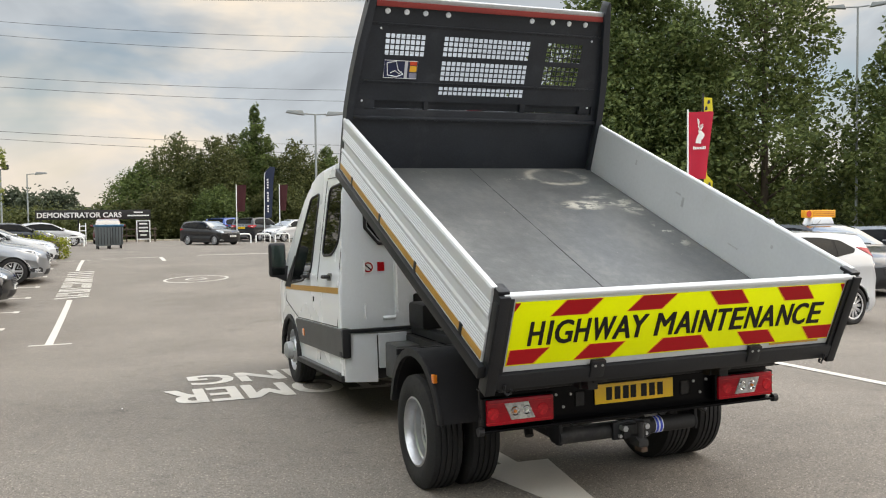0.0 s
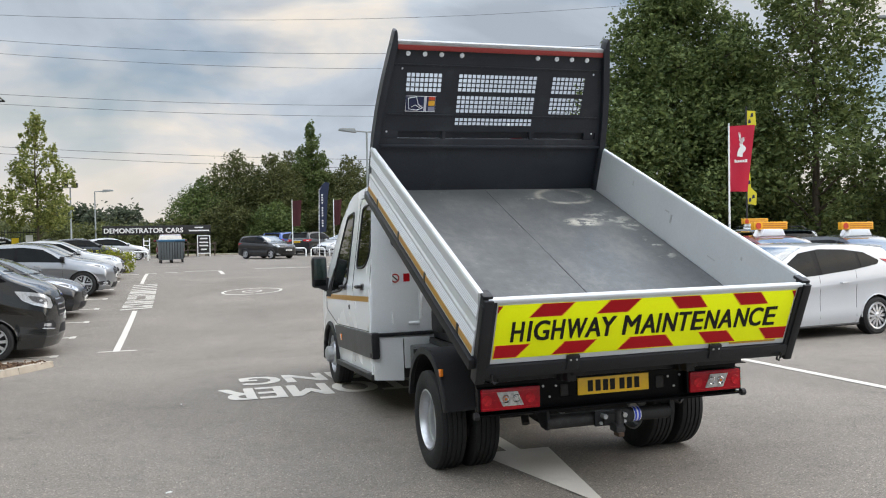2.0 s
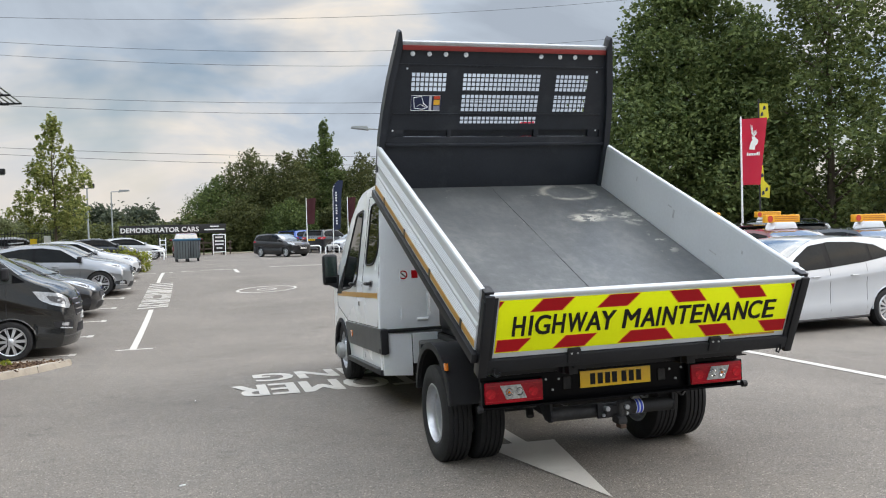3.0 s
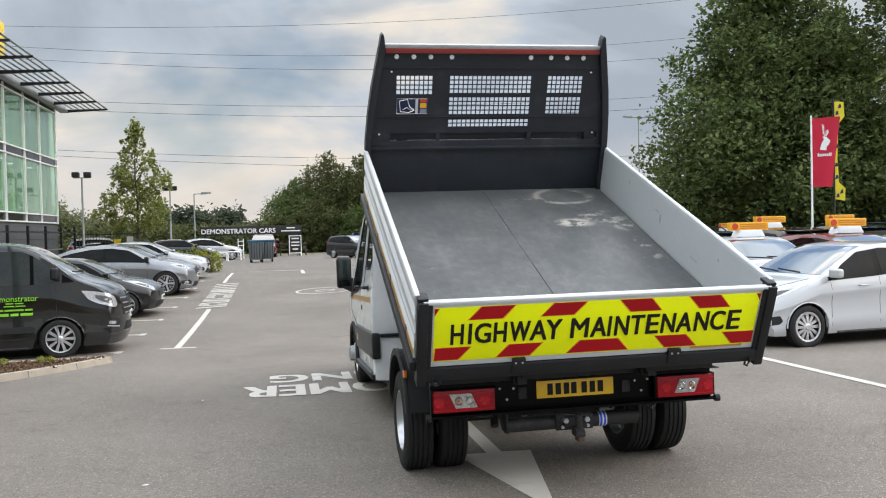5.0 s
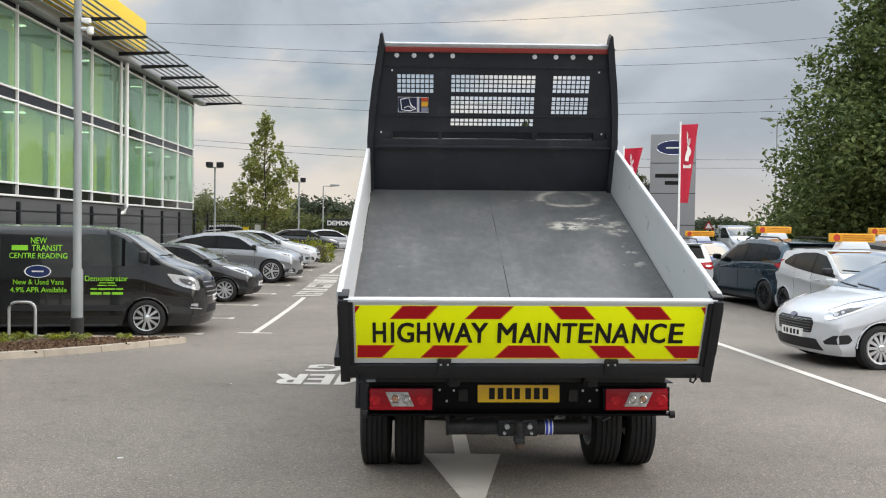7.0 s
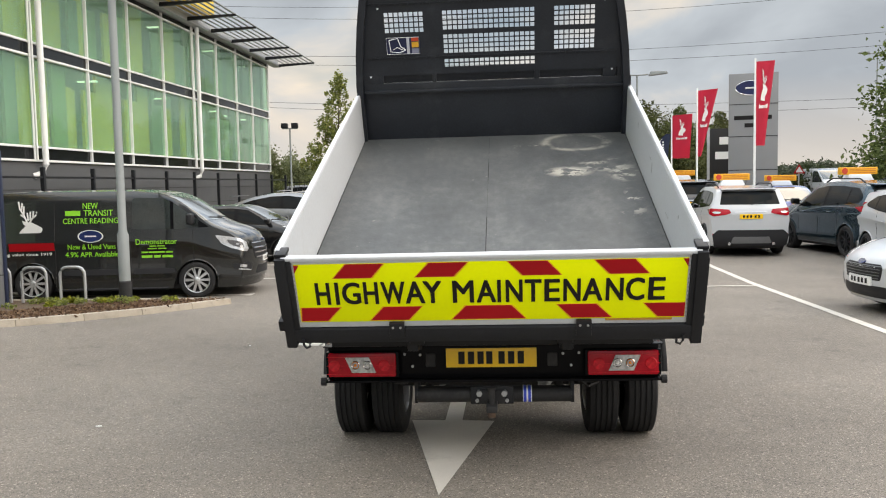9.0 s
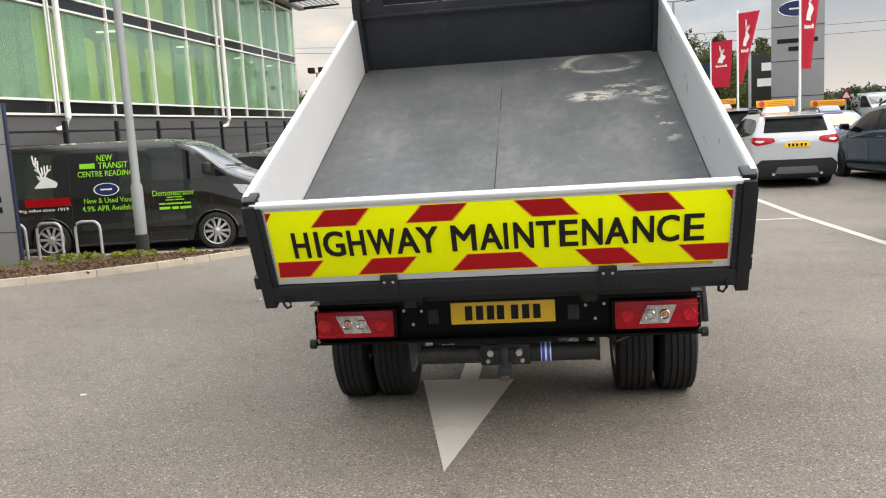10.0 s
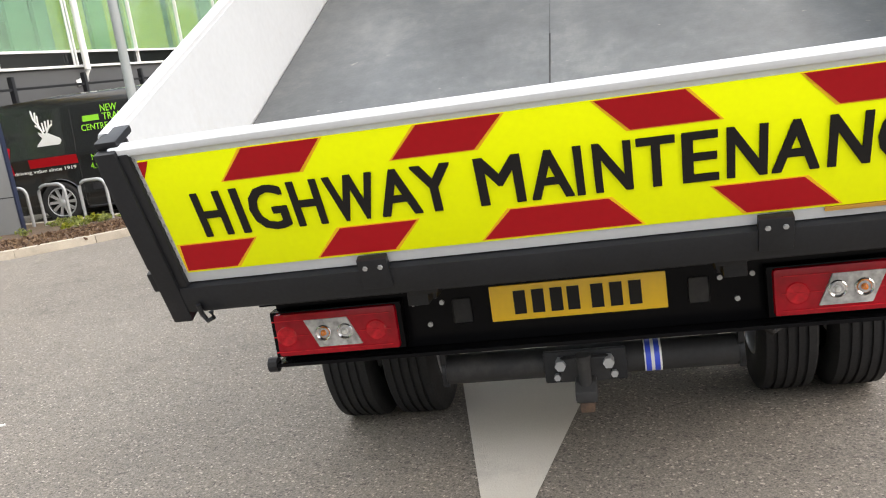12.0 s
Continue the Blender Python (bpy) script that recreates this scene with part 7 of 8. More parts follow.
def foliage(name, blobs, count, size, mat, parent, seed, label="", tufty=0.45):
    """A crown of many small bent leaves: blobs are (x, y, z, rx, ry, rz). Part of the leaves fills the blobs' outer shells, the rest sits in
    ragged tufts that reach past them."""
    rng = np.random.default_rng(seed)
    arr = np.array(blobs, dtype=float)
    vol = np.prod(arr[:, 3:], axis=1) ** 0.67
    share = vol / vol.sum()
    pick = rng.choice(len(blobs), size=count, p=share)
    d = rng.normal(size=(count, 3))
    d /= np.linalg.norm(d, axis=1)[:, None]
    r = (0.30 + 0.70 * rng.random(count)) ** 0.6
    # uneven outline: the radius swells and shrinks with direction
    swell = 1 + 0.16 * np.sin(5 * d[:, 0] + 1.7 * pick) * np.cos(4 * d[:, 2] + pick) + 0.10 * np.sin(11 * d[:, 1] + 3 * pick)
    p = arr[pick, :3] + arr[pick, 3:] * d * (r * swell)[:, None]
    tufts = max(8, count // 26)
    tid = rng.integers(0, tufts, count)
    tdir = rng.normal(size=(tufts, 3))
    tdir /= np.linalg.norm(tdir, axis=1)[:, None]
    tpick = rng.choice(len(blobs), size=tufts, p=share)
    trad = 0.70 + 0.50 * rng.random(tufts) ** 1.3
    tc = arr[tpick, :3] + arr[tpick, 3:] * tdir * trad[:, None]
    wide = np.minimum(arr[tpick, 3:].min(axis=1), 2.2)[:, None] * 0.13
    q = tc[tid] + rng.normal(size=(count, 3)) * wide[tid] * np.array((1, 1, 1.7))
    use = rng.random(count) < tufty
    p[use] = q[use]
    u = rng.normal(size=(count, 3))
    u[:, 2] *= 0.6
    u /= np.linalg.norm(u, axis=1)[:, None]
    w = np.cross(u, rng.normal(size=(count, 3)))
    w /= np.linalg.norm(w, axis=1)[:, None]
    s = size * (0.55 + 0.9 * rng.random(count))[:, None]
    nrm = np.cross(u, w)
    v = np.empty((count, 4, 3))
    v[:, 0] = p - u * s
    v[:, 1] = p + w * s * 0.6 + nrm * s * 0.25
    v[:, 2] = p + u * s
    v[:, 3] = p - w * s * 0.6 + nrm * s * 0.25
    me = bpy.data.meshes.new(name)
    me.from_pydata(v.reshape(-1, 3).tolist(), [], (np.arange(count * 4).reshape(count, 4)).tolist())
    me.materials.append(mat)
    return part(name, me, mat, parent, label, smooth=False)


def tree(x, y, height, crown, leaves, size, mat, label, seed, trunk=0.16, bare=0.22, group="", lobes=9, category="tree", tufty=0.45, clumpy=False, cone=0.0):
    """A tapered trunk with limbs and a lobed, ragged crown."""
    rnd = random.Random(seed)
    t = thing("tree", pose(x, y, ground(x, y) - 0.02), label, category, group)
    bm = bmesh.new()
    pts = [(0.0, 0.0, 0.0)]
    for k in range(1, 7):
        pts.append((rnd.uniform(-0.06, 0.06) * k * 0.4, rnd.uniform(-0.06, 0.06) * k * 0.4, height * 0.95 * k / 6))
    rod(pts, [trunk * (1.25 if k == 0 else 1.0) * (1 - 0.145 * k) for k in range(7)], 10, bm)
    part("trunk", bm, M["bark"], t)
    blobs = []
    for k in range(lobes):
        f = (k + 0.5) / lobes
        a = k * 2.4 + rnd.uniform(-0.4, 0.4)
        z = height * (bare + (0.97 - bare) * f)
        shape = math.sin(math.pi * min(1.0, 0.18 + 0.80 * f)) ** 0.75 * (1 - cone * f)
        r = crown * shape * rnd.uniform(0.30, 0.55)
        b = crown * shape * rnd.uniform(0.42, 0.60)
        if clumpy:
            r, b = crown * shape * rnd.uniform(0.30, 0.84), crown * rnd.uniform(0.19, 0.31) * (0.6 + 0.4 * shape) * (1 - 0.5 * cone * f)
        cx, cy = r * math.cos(a), r * math.sin(a)
        blobs.append((cx, cy, z, b, b, max(b * 0.72, height * 0.06)))
        if clumpy and k % 3:
            continue
        bm = bmesh.new()
        z0 = z - height * 0.10
        rod([(0, 0, z0), (cx * 0.5, cy * 0.5, z0 + height * 0.06), (cx, cy, z + 0.1)], [trunk * 0.38, trunk * 0.24, trunk * 0.08], 6, bm)
        part("limb", bm, M["bark"], t)
    blobs.append((0, 0, height * 0.98, crown * 0.16, crown * 0.16, height * 0.06))
    foliage("crown", blobs, leaves, size, mat, t, seed, tufty=tufty)
    return t


tree(-9.95, 46.0, 8.0, 2.8, 8500, 0.085, M["leaf_light"], "slender young tree with yellowing leaves", 3, trunk=0.09, bare=0.27, lobes=30, clumpy=True, cone=0.62, tufty=0.6)
big = "tall trees behind the cars"
M["leaf_tall"] = leaf_material("dark_summer_leaves", (0.048, 0.077, 0.024), (0.181, 0.224, 0.074))
M["leaf_tall_olive"] = leaf_material("dark_olive_leaves", (0.055, 0.084, 0.028), (0.194, 0.235, 0.077))
for k, (x, y, hh, cr, many) in enumerate(((24.0, 36.6, 17.4, 10.9, 84000), (28.6, 30.8, 18.2, 5.2, 26000), (27.4, 35.6, 12.2, 4.4, 20000), (33.2, 25.4, 11.6, 5.4, 23000), (40.0, 18.0, 12.0, 4.6, 8000))):
    tree(x, y, hh, cr, many, 0.13, M["leaf_tall"] if k % 2 == 0 else M["leaf_tall_olive"], "tall leafy broadleaved tree in dark summer green", 20 + k, trunk=0.22, bare=0.04, lobes=95 if k == 0 else 80, group=big, tufty=0.30, clumpy=True, cone=0.80 if k == 0 else 0.25)
wood = "trees behind the far kerb"
for k, (x, y, hh, cr) in enumerate(((-0.5, 68, 6.2, 3.6), (2.2, 69, 8.4, 4.0), (5.0, 67, 8.0, 4.0), (8.4, 68, 10.6, 2.6), (7.0, 71, 8.6, 4.2), (11.5, 67, 7.8, 4.2), (14.5, 68, 7.4, 3.2), (18, 69, 7.0, 3.4), (1.0, 64.5, 4.2, 2.6), (5.0, 63.5, 4.0, 2.8), (9.5, 63.0, 4.2, 2.8), (13.5, 62.5, 4.4, 2.8))):
    tree(x, y, hh, cr, 26000, 0.10, M["leaf_olive"] if k % 3 else M["leaf_green"], "dense scrubby tree behind the far kerb", 50 + k, trunk=0.13, bare=0.02, lobes=18, group=wood)


def thicket(name, label, blobs, count, size, mat, seed, category="bushes", tufty=0.15):
    t = thing(name, pose(0, 0, 0), label, category, kind="stuff")
    foliage("leaves", blobs, count, size, mat, t, seed, tufty=tufty)
    return t


rnd = random.Random(9)
bl = []
for k in range(46):
    x = -62 + k * 1.5
    bl.append((x, 66 + rnd.uniform(-2, 4), 0.4 + rnd.uniform(0, 0.5), 1.6, 1.4, 1.4 + rnd.uniform(0, 1.2)))
thicket("scrub", "low scrub and rough growth beyond the kerb", bl, 44000, 0.15, M["leaf_olive"], 71, tufty=0.05)
bl = []
for k in range(140):
    x = -150 + k * 2.8
    bl.append((x, 190 + rnd.uniform(-10, 10), 2.0, 4.0, 4.0, 2.0 + rnd.uniform(0, 1.3) + (3.4 if -32 < x < -12 else 0)))
bank = []
for k in range(40):
    x = -46 + k * 1.0
    top = float(np.interp(x, (-46, -33, -27, -20, -6), (7.9, 7.3, 4.2, 3.0, 2.2)))
    bank.append((x, 112 + rnd.uniform(-4, 4), 0.3 + top * 0.35, 1.9, 2.0, top * 0.62 + rnd.uniform(-0.4, 0.5)))
# bank scrub takes the olive leaf colour with sunlight and haze painted in
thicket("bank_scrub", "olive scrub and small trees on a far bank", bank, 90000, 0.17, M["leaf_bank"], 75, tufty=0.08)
# horizon trees, their haze painted into the leaf colour
thicket("far_woods", "distant line of dark trees on the horizon", bl, 180000, 0.42, M["leaf_far"], 72, tufty=0.03)
# bushes below the crowns, in the leaf colour darkened for canopy shade
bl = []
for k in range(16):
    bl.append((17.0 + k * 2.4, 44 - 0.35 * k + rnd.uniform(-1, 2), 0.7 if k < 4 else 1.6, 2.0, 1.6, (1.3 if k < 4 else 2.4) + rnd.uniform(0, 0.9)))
thicket("understorey", "bushes under the tall trees, canopy shade put into leaf colour", bl, 52000, 0.14, M["leaf_shade"], 73, tufty=0.0)
hedge = thing("hedge", pose(0, 0, 0), "clipped golden-leaved hedge at the end of bays", "hedge")
foliage("leaves", [(-7.6 + 0.36 * k, 32.4, ground(-5, 32.4) + 0.42, 0.34, 0.5, 0.52) for k in range(9)], 5200, 0.045, M["leaf_hedge"], hedge, 74)
part("core", box(-7.7, -4.75, 32.1, 32.7, ground(-5, 32.4), ground(-5, 32.4) + 0.72, 0.15), M["bark"], hedge)
# dry leaves and bark chips on the bed
M["chips"] = leaf_material("brown_leaf_litter", (0.055, 0.028, 0.018), (0.26, 0.17, 0.105))
edge = []
for p, q in zip(ISLE[:8], ISLE[1:9]):
    for k in range(5):
        for depth in (0.30, 0.75, 1.3):
            m = Vector(p).lerp(Vector(q), k / 5)
            m += (Vector((-8.2, 8.2)) - m).normalized() * min(depth, (Vector((-8.2, 8.2)) - m).length * 0.7)
            if m.y < 8.9:
                edge.append((m.x, m.y, ground(m.x, m.y) + 0.086, 0.30, 0.22, 0.012))
thicket("leaf_litter", "dry brown leaves and bark chips on the mulch", edge, 5200, 0.026, M["chips"], 75, category="leaf litter", tufty=0.0)
# weeds on the bed
rw = random.Random(4)
for k in range(26):
    x = rw.uniform(-7.6, -5.2)
    y = min(8.9, 8.75 - (x + 4.3) * 0.0 - rw.uniform(0, 0.35) - max(0, (-5.6 - x)) * rw.uniform(0, 0.9))
    if k < 5:
        x, y = -6.24 + rw.uniform(-0.2, 0.3), 8.55 + rw.uniform(-0.1, 0.1)
    w = thing("weed", pose(x, y, ground(x, y) + 0.075), "small green weed growing in the mulch", "weed", "weeds on the bed")
    foliage("leaves", [(0, 0, 0.05, rw.uniform(0.06, 0.13), rw.uniform(0.06, 0.13), 0.045)], 60, 0.026, M["leaf_light"] if k % 3 else M["leaf_hedge"], w, 100 + k)

verge = bmesh.new()
box(-2400, 2400, 60.5, 2800, -0.2, 0.14, 0, verge)
solid("verge", verge, M["grass"], "rough grass verge beyond the kerb", "grass", kind="structure")
bm = box(10.5, 200, 24.0, 60.4, -0.3, 0.17)
solid("tree_bed", bm, M["mulch"], "bare earth under the tall trees", "ground", kind="structure")
kb = box(-60, 60, 60.3, 60.5, -0.2, 0.16, 0.02)
solid("far_kerb", kb, M["kerb"], "pale concrete kerb at the far edge", "kerb", kind="structure")

# ---- signs, flags, lamps ----
M["sign_black"] = material("black_sign_board", (0.012, 0.011, 0.011), 0.5, vary=0.1)
board2 = thing("demonstrator_sign", pose(-4.0, 58.0, ground(-4, 58)), "long black sign board with white lettering", "sign")
part("panel", box(-3.62, 3.6, -0.04, 0.04, 1.60, 2.24, 0.006), M["sign_black"], board2)
for x in (-3.3, -1.0, 1.4, 3.4):
    part("post", box(x - 0.05, x + 0.05, 0.04, 0.12, 0, 2.2, 0.006), M["chassis"], board2)
lettering("sign_writing", "DEMONSTRATOR CARS", 0.36, M["plate_white"], board2, pose(-0.9, -0.046, 1.90, 90), width=5.25, bold=0.012, label="white capital letters")
for x0, x1, z in ((2.5, 3.1, 2.02), (2.1, 3.5, 1.80)):
    part("writing_bar", box(x0, x1, -0.046, -0.04, z, z + 0.09), M["plate_white"], board2)
small = thing("direction_sign", pose(-0.9, 57.6, ground(-0.9, 57.6)), "small black parking sign in a white frame", "sign")
part("panel", box(-0.42, 0.42, -0.03, 0.03, 0.25, 1.45, 0.006), M["sign_black"], small)
for x in (-0.42, 0.42):
    part("post", box(x - 0.03, x + 0.03, -0.04, 0.04, 0, 1.5, 0.004), M["frame_white"], small)
for z in (0.22, 1.47):
    part("frame_bar", box(-0.45, 0.45, -0.035, 0.035, z - 0.03, z + 0.03, 0.004), M["frame_white"], small)
for z, w in ((1.22, 0.26), (0.95, 0.30), (0.72, 0.30), (0.45, 0.2)):
    part("writing_bar", box(-w, w, -0.036, -0.03, z, z + 0.1), M["plate_white"], small)
bin0 = thing("wheelie_bin", pose(-3.32, 44.6, ground(-3.32, 44.6), 0, 0, 8), "large grey wheeled bin with blue lid", "bin", "bins by the exit")
part("tub", prism([(-0.34, 0.18), (0.34, 0.18), (0.39, 1.18), (-0.39, 1.18)], "y", -0.45, 0.45, 0.03), material("grey_bin_plastic", (0.10, 0.115, 0.12), 0.6, vary=0.08), bin0)
part("lid", box(-0.43, 0.43, -0.50, 0.50, 1.18, 1.30, 0.05, seg=3), material("blue_bin_lid", (0.03, 0.11, 0.20), 0.55, vary=0.08), bin0, "blue plastic lid")
for k in range(5):
    part("rib", box(-0.30 + 0.15 * k - 0.013, -0.30 + 0.15 * k + 0.013, -0.48, -0.44, 0.25, 1.15, 0.006), M["black_plastic"], bin0)
for x in (-0.28, 0.28):
    for y in (-0.35, 0.35):
        part("castor", rod([(x - 0.03, y, 0.09), (x + 0.03, y, 0.09)], 0.09, 12), M["rubber"], bin0)
copy_thing(bin0, pose(-2.72, 45.7, ground(-2.72, 45.7), 0, 0, 4))

# white hoop barriers at the far kerb and a low timber fence
hoop = None
for x, y in ((-5.6, 49.0), (-4.9, 50.5), (5.0, 51.5), (6.2, 51.2), (7.4, 51.0), (3.9, 53.0)):
    m = pose(x, y, ground(x, y) - 0.01, 0, 0, -8)
    if hoop is None:
        hoop = solid("hoop_barrier", rod([(-0.45, 0, 0), (-0.45, 0, 0.45), (-0.35, 0, 0.56), (0.35, 0, 0.56), (0.45, 0, 0.45), (0.45, 0, 0)], 0.045, 8), M["frame_white"], "white tubular steel hoop barrier", "barrier", m, "white hoops at the kerb")
    else:
        copy_thing(hoop, m)
lad = thing("white_step_ladder", pose(-4.65, 55.0, ground(-4.65, 55.0)), "white ladder-like frame beside the bins", "frame")
for x in (-0.18, 0.18):
    part("upright", box(x - 0.03, x + 0.03, -0.03, 0.03, 0, 1.35, 0.004), M["frame_white"], lad)
for k in range(4):
    part("rung", box(-0.2, 0.2, -0.02, 0.02, 0.25 + 0.3 * k, 0.31 + 0.3 * k, 0.004), M["frame_white"], lad)
fen = thing("post_and_rail_fence", pose(0, 0, 0), "low timber rail fence beside the sign", "fence")
for k in range(5):
    x = -2.6 + 0.62 * k
    part("post", box(x - 0.045, x + 0.045, 58.5, 58.6, 0, 1.1, 0.006), M["bark"], fen)
for z in (0.5, 0.95):
    part("rail", box(-2.7, 0.0, 58.44, 58.5, z - 0.05, z + 0.05, 0.006), M["bark"], fen)

M["flag_red"] = material("red_flag_cloth", (0.60, 0.03, 0.075), 0.8, vary=0.1, scale=2)
M["flag_maroon"] = material("maroon_flag_cloth", (0.10, 0.03, 0.035), 0.8, vary=0.1, scale=2)
M["flag_navy"] = material("navy_flag_cloth", (0.012, 0.02, 0.05), 0.8, vary=0.1, scale=2)


def writing_row():
    """A row of short upright bars, one per illegible letter."""
    bm = bmesh.new()
    for k in range(8):
        box(-0.46 + 0.118 * k, -0.37 + 0.118 * k, -0.002, 0.002, -0.70, -0.61 + (0.03 if k in (0, 6, 7) else 0), 0, bm)
    return bm


def flag(x, y, top, turn, mat, label, drop=1.95, wide=0.75, low=0.55, emblem=True, ripple=0.035):
    """A banner flag: white pole, cloth that narrows downwards and hangs in shallow folds."""
    f = thing("banner_flag", pose(x, y, ground(x, y), 0, 0, turn), label, "flag", "banner flags")
    z1 = top - ground(x, y)
    part("pole", rod([(0, 0, 0), (0, 0, z1 + 0.06)], [0.035, 0.025], 10), M["frame_white"], f, "white flagpole")
    bm = bmesh.new()
    nx, nz = 10, 16
    vs = []
    for j in range(nz + 1):
        row = []
        for i in range(nx + 1):
            u, v = i / nx, j / nz
            w = wide + (low - wide) * v
            row.append(bm.verts.new((0.03 + u * w, ripple * math.sin(5.5 * u + 2.2 * v) * u, z1 - 0.02 - v * drop + 0.06 * u * (1 - v))))
        vs.append(row)
    for a, b in zip(vs, vs[1:]):
        for i in range(nx):
            bm.faces.new((a[i], a[i + 1], b[i + 1], b[i]))
    bmesh.ops.solidify(bm, geom=bm.faces[:], thickness=0.004)
    cloth = part("cloth", bm, mat, f)
    if emblem:
        tall_e, mid = 0.40 * drop, z1 - 0.08 - 0.25 * drop
        w_mid = wide + (low - wide) * 0.30
        for yy in (-0.009, 0.009):
            mark = stag(cloth, pose(0, 0, 0), 1.0, M["plate_white"])
            bar = part("writing_bar", writing_row(), M["plate_white"], cloth)
            for ob in (mark, bar):
                for q in ob.data.vertices:
                    u = 0.5 + q.co.x * 0.62
                    z = mid + q.co.z * tall_e
                    v = min(1.0, max(0.0, (z1 - 0.02 - z) / drop))
                    w = wide + (low - wide) * v
                    q.co = (0.03 + u * w, ripple * math.sin(5.5 * u + 2.2 * v) * u + yy + q.co.y * 0.5, z + 0.06 * u * (1 - v))
    return f


flag(13.45, 17.2, 4.72, 0, M["flag_red"], "red banner flag with white antlered emblem", drop=2.0, wide=0.90, low=0.66)
flag(6.50, 17.9, 4.66, 28, M["flag_red"], "red banner flag turned edge-on by the wind", drop=2.15, wide=0.62, low=0.34, ripple=0.03)
flag(5.90, 21.9, 4.36, 10, M["flag_red"], "red banner flag blown to one side", drop=2.0, wide=0.62, low=0.12)
flag(6.83, 30.9, 4.28, 0, M["flag_red"], "red banner flag with white antlered emblem", drop=1.75, wide=0.80, low=0.70)
flag(4.72, 52.5, 3.80, 0, M["flag_maroon"], "maroon banner flag by the far kerb", drop=1.7, wide=0.62, low=0.5, emblem=False)
flag(7.62, 53.0, 3.85, 0, M["flag_maroon"], "maroon banner flag by the far kerb", drop=1.7, wide=0.55, low=0.4, emblem=False)


def feather(x, y, top, label):
    f = thing("feather_flag", pose(x, y, ground(x, y)), label, "flag", "banner flags")
    part("pole", rod([(0, 0, 0), (0, 0, 1.5), (0.05, 0, top - 0.5), (0.45, 0, top)], [0.025, 0.022, 0.018, 0.01], 8), M["frame_white"], f)
    bm = prism([(0.0, 1.55), (0.02, top - 0.8), (0.12, top - 0.3), (0.45, top), (0.75, top - 0.05), (0.62, top - 1.0), (0.48, 1.6)], "y", -0.006, 0.006)
    cl = part("cloth", bm, M["flag_navy"], f)
    for k in range(14):
        if k % 5 != 3:
            part("writing_bar", box(0.20, 0.30, -0.010, -0.006, 1.95 + 0.17 * k, 2.05 + 0.17 * k), M["plate_white"], cl)


feather(6.3, 51.2, 4.9, "navy feather flag with white writing")
feather(10.1, 52.6, 4.6, "navy feather flag behind the cars")
tall = thing("dealer_totem", pose(8.55, 25.4, ground(8.5, 25.4), 0, 0, -14), "tall grey dealership totem with blue oval", "sign")
part("panel", box(-0.80, 0.80, -0.15, 0.15, 0, 5.2, 0.02), M["totem_grey"], tall)
for z in (1.9, 3.05, 4.15):
    part("panel_joint", box(-0.80, 0.80, -0.156, -0.148, z - 0.012, z + 0.012), M["chassis"], tall)
part("oval_badge", lathe([(0.0, 0.001), (-0.012, 0.22), (0.0, 0.235)], 32), material("blue_oval", (0.004, 0.012, 0.075), 0.3, coat=0.25), tall, "blue oval badge", at=pose(0.0, -0.15, 4.70, 0, 0, 90) @ Matrix.Diagonal((1, 2.5, 1.08, 1)))
part("oval_rim", rod([(0.585 * math.cos(a * math.pi / 16), -0.16, 4.70 + 0.25 * math.sin(a * math.pi / 16)) for a in range(33)], 0.012, 6, cap=False), M["chrome"], tall)
part("badge_bar", box(-0.26, 0.26, -0.175, -0.162, 4.675, 4.725), M["plate_white"], tall)
for x0, x1, z in ((-0.62, 0.60, 3.62), (-0.28, 0.25, 3.36)):
    part("lettering_bar", box(x0, x1, -0.158, -0.148, z, z + 0.14), M["black_film"], tall)
ad = thing("billboard", pose(8.2, 28.2, ground(8.2, 28.2), 0, 0, -12), "dark billboard in a pale frame behind the totem", "sign")
part("panel", box(-0.45, 1.2, -0.05, 0.05, 1.6, 3.45, 0.01), M["sign_black"], ad)
part("frame_edge", box(-0.55, -0.45, -0.06, 0.06, 0, 3.5, 0.006), M["galv"], ad)
for x0, x1, z in ((-0.1, 0.6, 2.85), (-0.25, 0.8, 2.3)):
    part("writing_bar", box(x0, x1, -0.056, -0.05, z, z + 0.28), M["plate_white"], ad)


def street_lamp(x, y, top, label, turn=0, twin=True, flood=False):
    s = thing("street_lamp", pose(x, y, ground(x, y), 0, 0, turn), label, "lamp post", "car park lamps")
    h = top - ground(x, y)
    part("column", rod([(0, 0, 0), (0, 0, 1.2), (0, 0, 1.25), (0, 0, h)], [0.09, 0.09, 0.06, 0.045], 10), M["grey_pole"], s)
    for side in (-1, 1) if twin else (1,):
        if flood:
            part("floodlight", box(side * 0.3 - 0.18, side * 0.3 + 0.18, -0.2, 0.12, h, h + 0.28, 0.03), M["black_plastic"], s)
        else:
            part("arm", rod([(0, 0, h), (side * 0.5, 0, h + 0.03)], 0.035, 8), M["grey_pole"], s)
            part("lantern", prism([(side * 0.5, h - 0.05), (side * 1.35, h + 0.04), (side * 1.3, h + 0.15), (side * 0.6, h + 0.16)], "y", -0.14, 0.14, 0.03), M["grey_pole"], s, "grey lantern head")
    if flood:
        part("crossbar", box(-0.45, 0.45, -0.04, 0.04, h - 0.05, h, 0.006), M["grey_pole"], s)
    return s


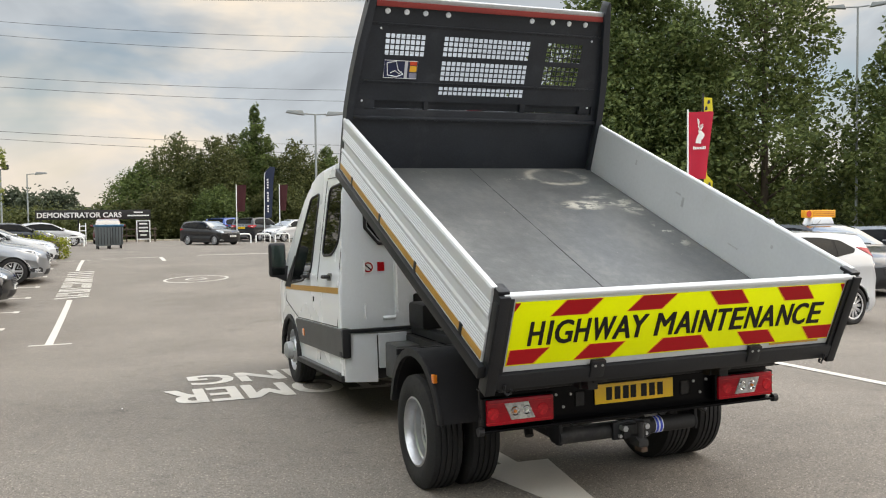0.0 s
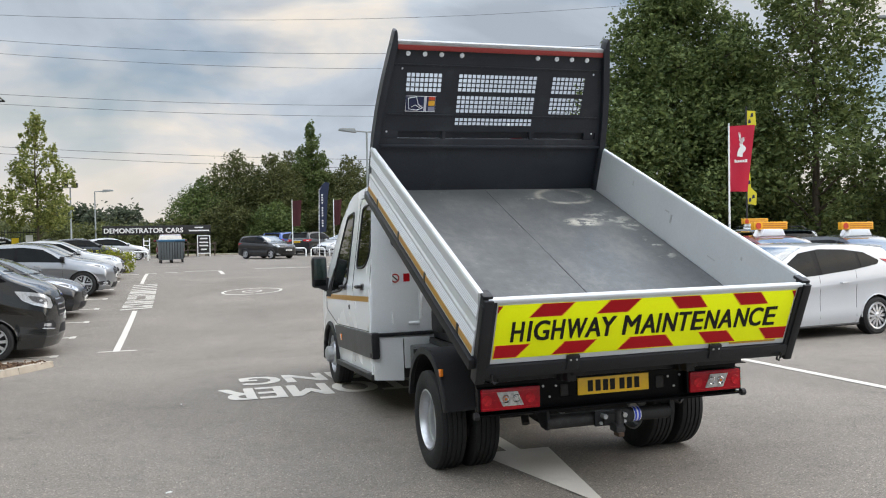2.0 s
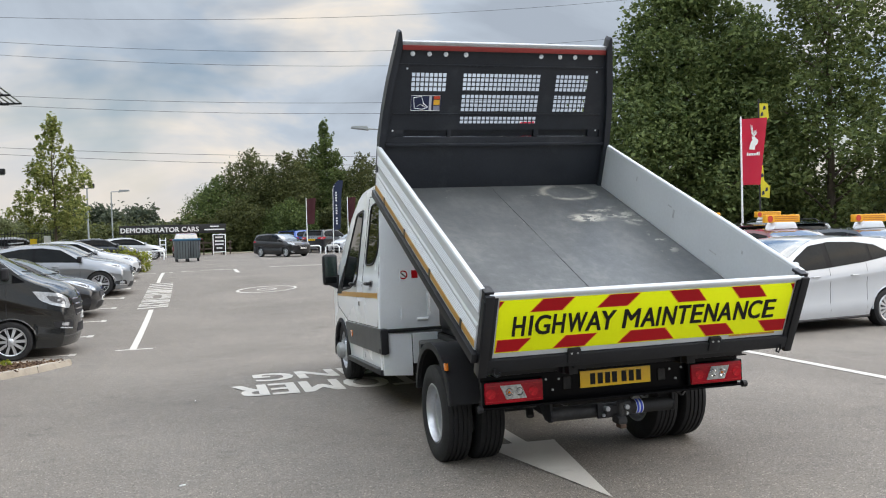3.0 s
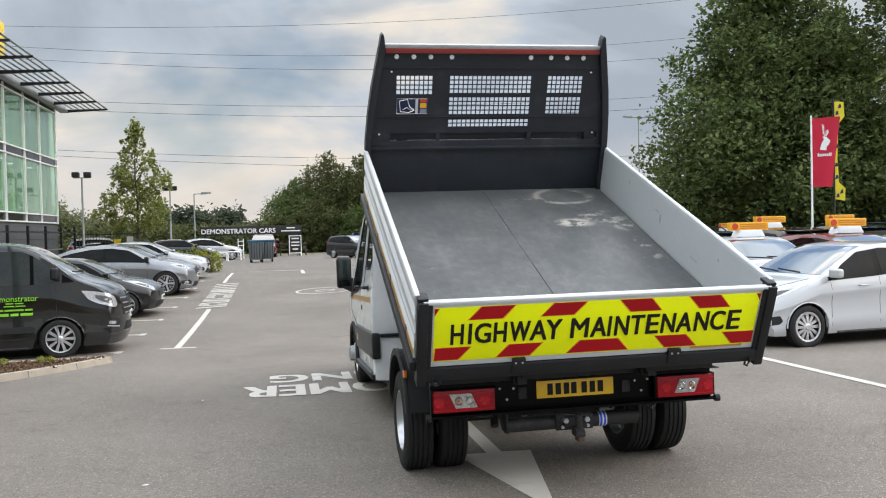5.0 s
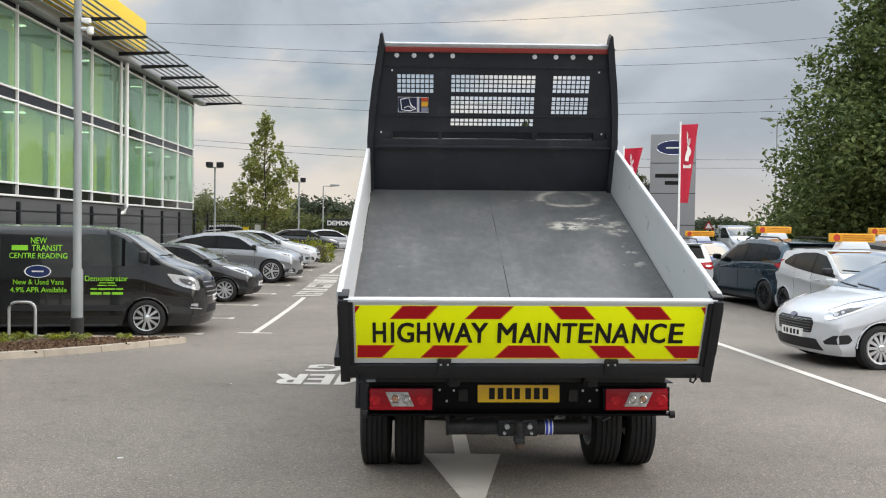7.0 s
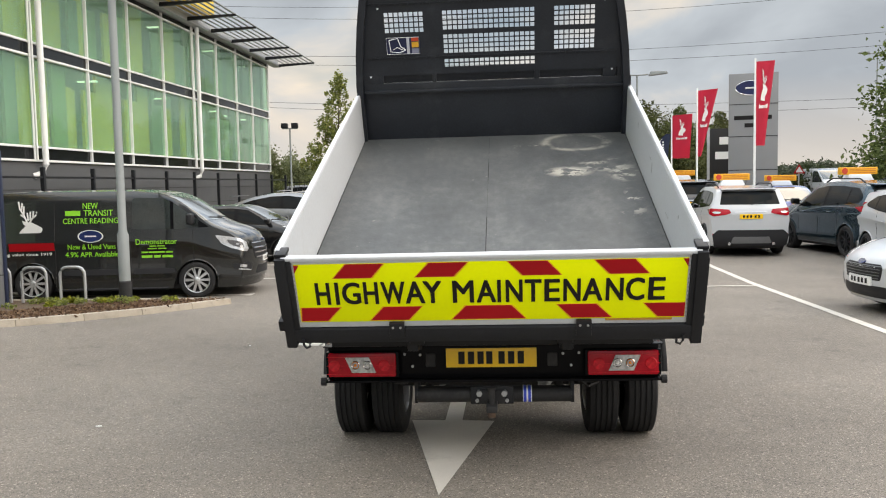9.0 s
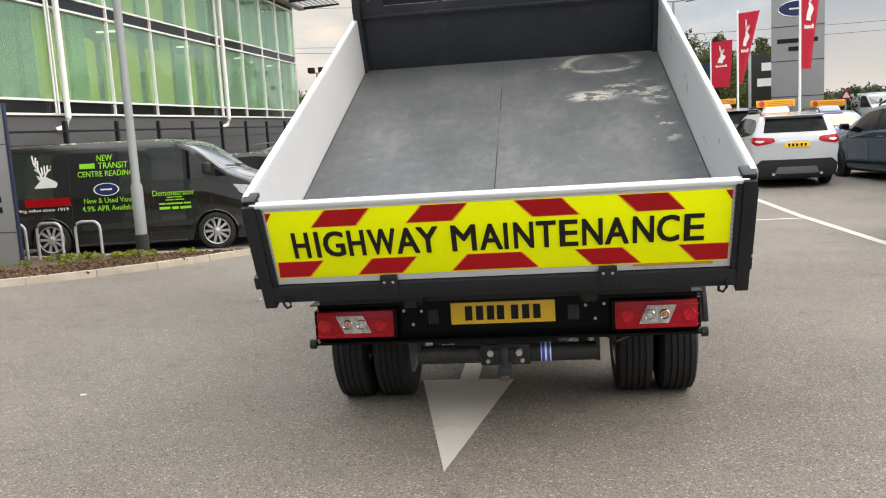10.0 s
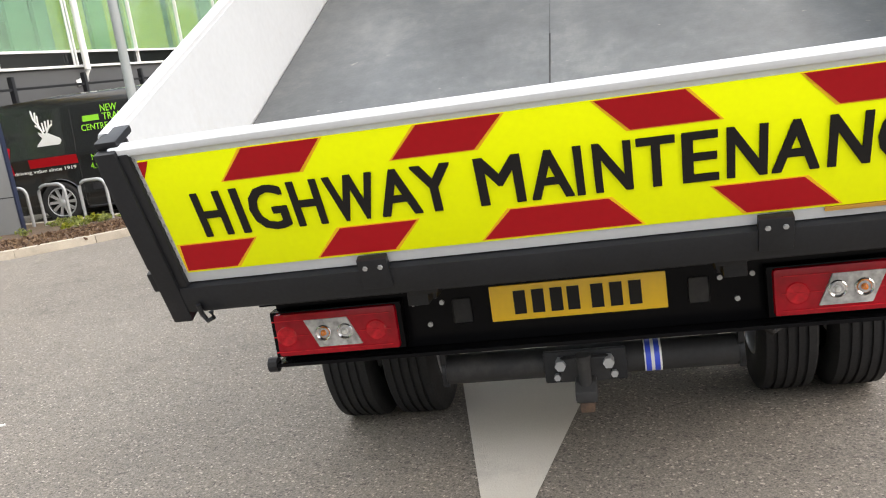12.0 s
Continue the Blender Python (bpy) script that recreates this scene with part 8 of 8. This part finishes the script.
street_lamp(5.95, 34.4, 6.35, "tall grey twin-headed car park lamp")
street_lamp(-12.4, 43.6, 5.0, "grey column with twin floodlights", flood=True)
street_lamp(-9.4, 56.2, 4.9, "grey column with twin floodlights", flood=True)
street_lamp(-8.6, 64.5, 5.0, "slim grey column by the scrub", twin=False)
street_lamp(30.2, 26.5, 11.3, "tall grey twin-headed lamp between the trees", turn=-40)
street_lamp(27.0, 60.0, 10.5, "tall grey twin-headed street lamp beyond the trees")
roadsign = thing("warning_sign", pose(15.6, 42.0, ground(15.6, 42.0)), "triangular warning sign on a post", "road sign")
part("post", rod([(0, 0, 0), (0, 0, 2.2)], 0.035, 8), M["galv"], roadsign)
part("plate", prism([(-0.3, 1.75), (0.3, 1.75), (0, 2.25)], "y", -0.05, -0.04), M["red_film"], roadsign)
part("plate_face", prism([(-0.19, 1.81), (0.19, 1.81), (0, 2.12)], "y", -0.054, -0.05), M["plate_white"], roadsign)

# scraps of litter on the tarmac
scrap = None
for x, y, turn in ((-2.79, 0.87, 20), (-2.70, 4.1, 75), (1.9, -1.2, 40)):
    m = pose(x, y, ground(x, y) + 0.004, 0, 0, turn)
    if scrap is None:
        scrap = solid("paper_scrap", prism([(-0.020, -0.006), (0.004, -0.009), (0.022, -0.003), (0.018, 0.008), (-0.006, 0.006), (-0.021, 0.004)], "z", -0.004, 0.003, 0.001), M["plate_white"], "small crumpled white paper scrap on tarmac", "litter", m, "litter on the tarmac")
    else:
        copy_thing(scrap, m @ Matrix.Diagonal((0.5, 0.5, 1, 1)))

# yellow spiral banner beside the tall trees
M["yellow_banner"] = material("yellow_banner_cloth", (0.55, 0.47, 0.02), 0.8, vary=0.15, scale=3)
ban = thing("yellow_banner", pose(15.9, 19.6, ground(15.9, 19.6)), "yellow and dark patterned banner on a pole", "banner")
part("pole", rod([(0, 0, 0), (0, 0, 5.75)], 0.03, 8), M["chassis"], ban)
cloth = part("cloth", prism([(0.02, 2.45), (0.38, 2.40), (0.40, 2.80), (0.17, 3.00), (0.12, 3.8), (0.17, 4.9), (0.40, 5.15), (0.36, 5.62), (0.02, 5.62)], "y", -0.006, 0.006), M["yellow_banner"], ban, "yellow banner cloth")
for x0, z0 in ((0.16, 5.40), (0.06, 5.18), (0.03, 4.60), (0.03, 4.10), (0.02, 3.50), (0.03, 3.10), (0.20, 2.62), (0.06, 2.50)):
    part("dark_print", prism([(x0, z0), (x0 + 0.12, z0 + 0.03), (x0 + 0.10, z0 + 0.15), (x0 + 0.03, z0 + 0.13)], "y", -0.010, -0.006), M["flag_navy"], cloth, "dark printed patch")

# overhead power lines
CABLES = [(34.5, 33.6, 37.8), (32.5, 31.2, 34.4), (25.7, 24.6, 26.9), (24.2, 22.8, 24.6), (17.3, 15.4, 15.4), (16.4, 14.0, 13.9), (37.9, 39.0, 45.2)]
for za, zb, zc in CABLES:
    pts = []
    for k in range(25):
        x = -110 + 230 * k / 24
        l0, l1, l2 = (x - 0) * (x - 73) / ((-46) * (-46 - 73)), (x + 46) * (x - 73) / (46 * -73), (x + 46) * x / ((73 + 46) * 73)
        pts.append((x, 150, za * l0 + zb * l1 + zc * l2))
    solid("power_line", rod(pts, 0.032, 5), M["chassis"], "thin dark overhead power line", "power line", group="overhead lines")
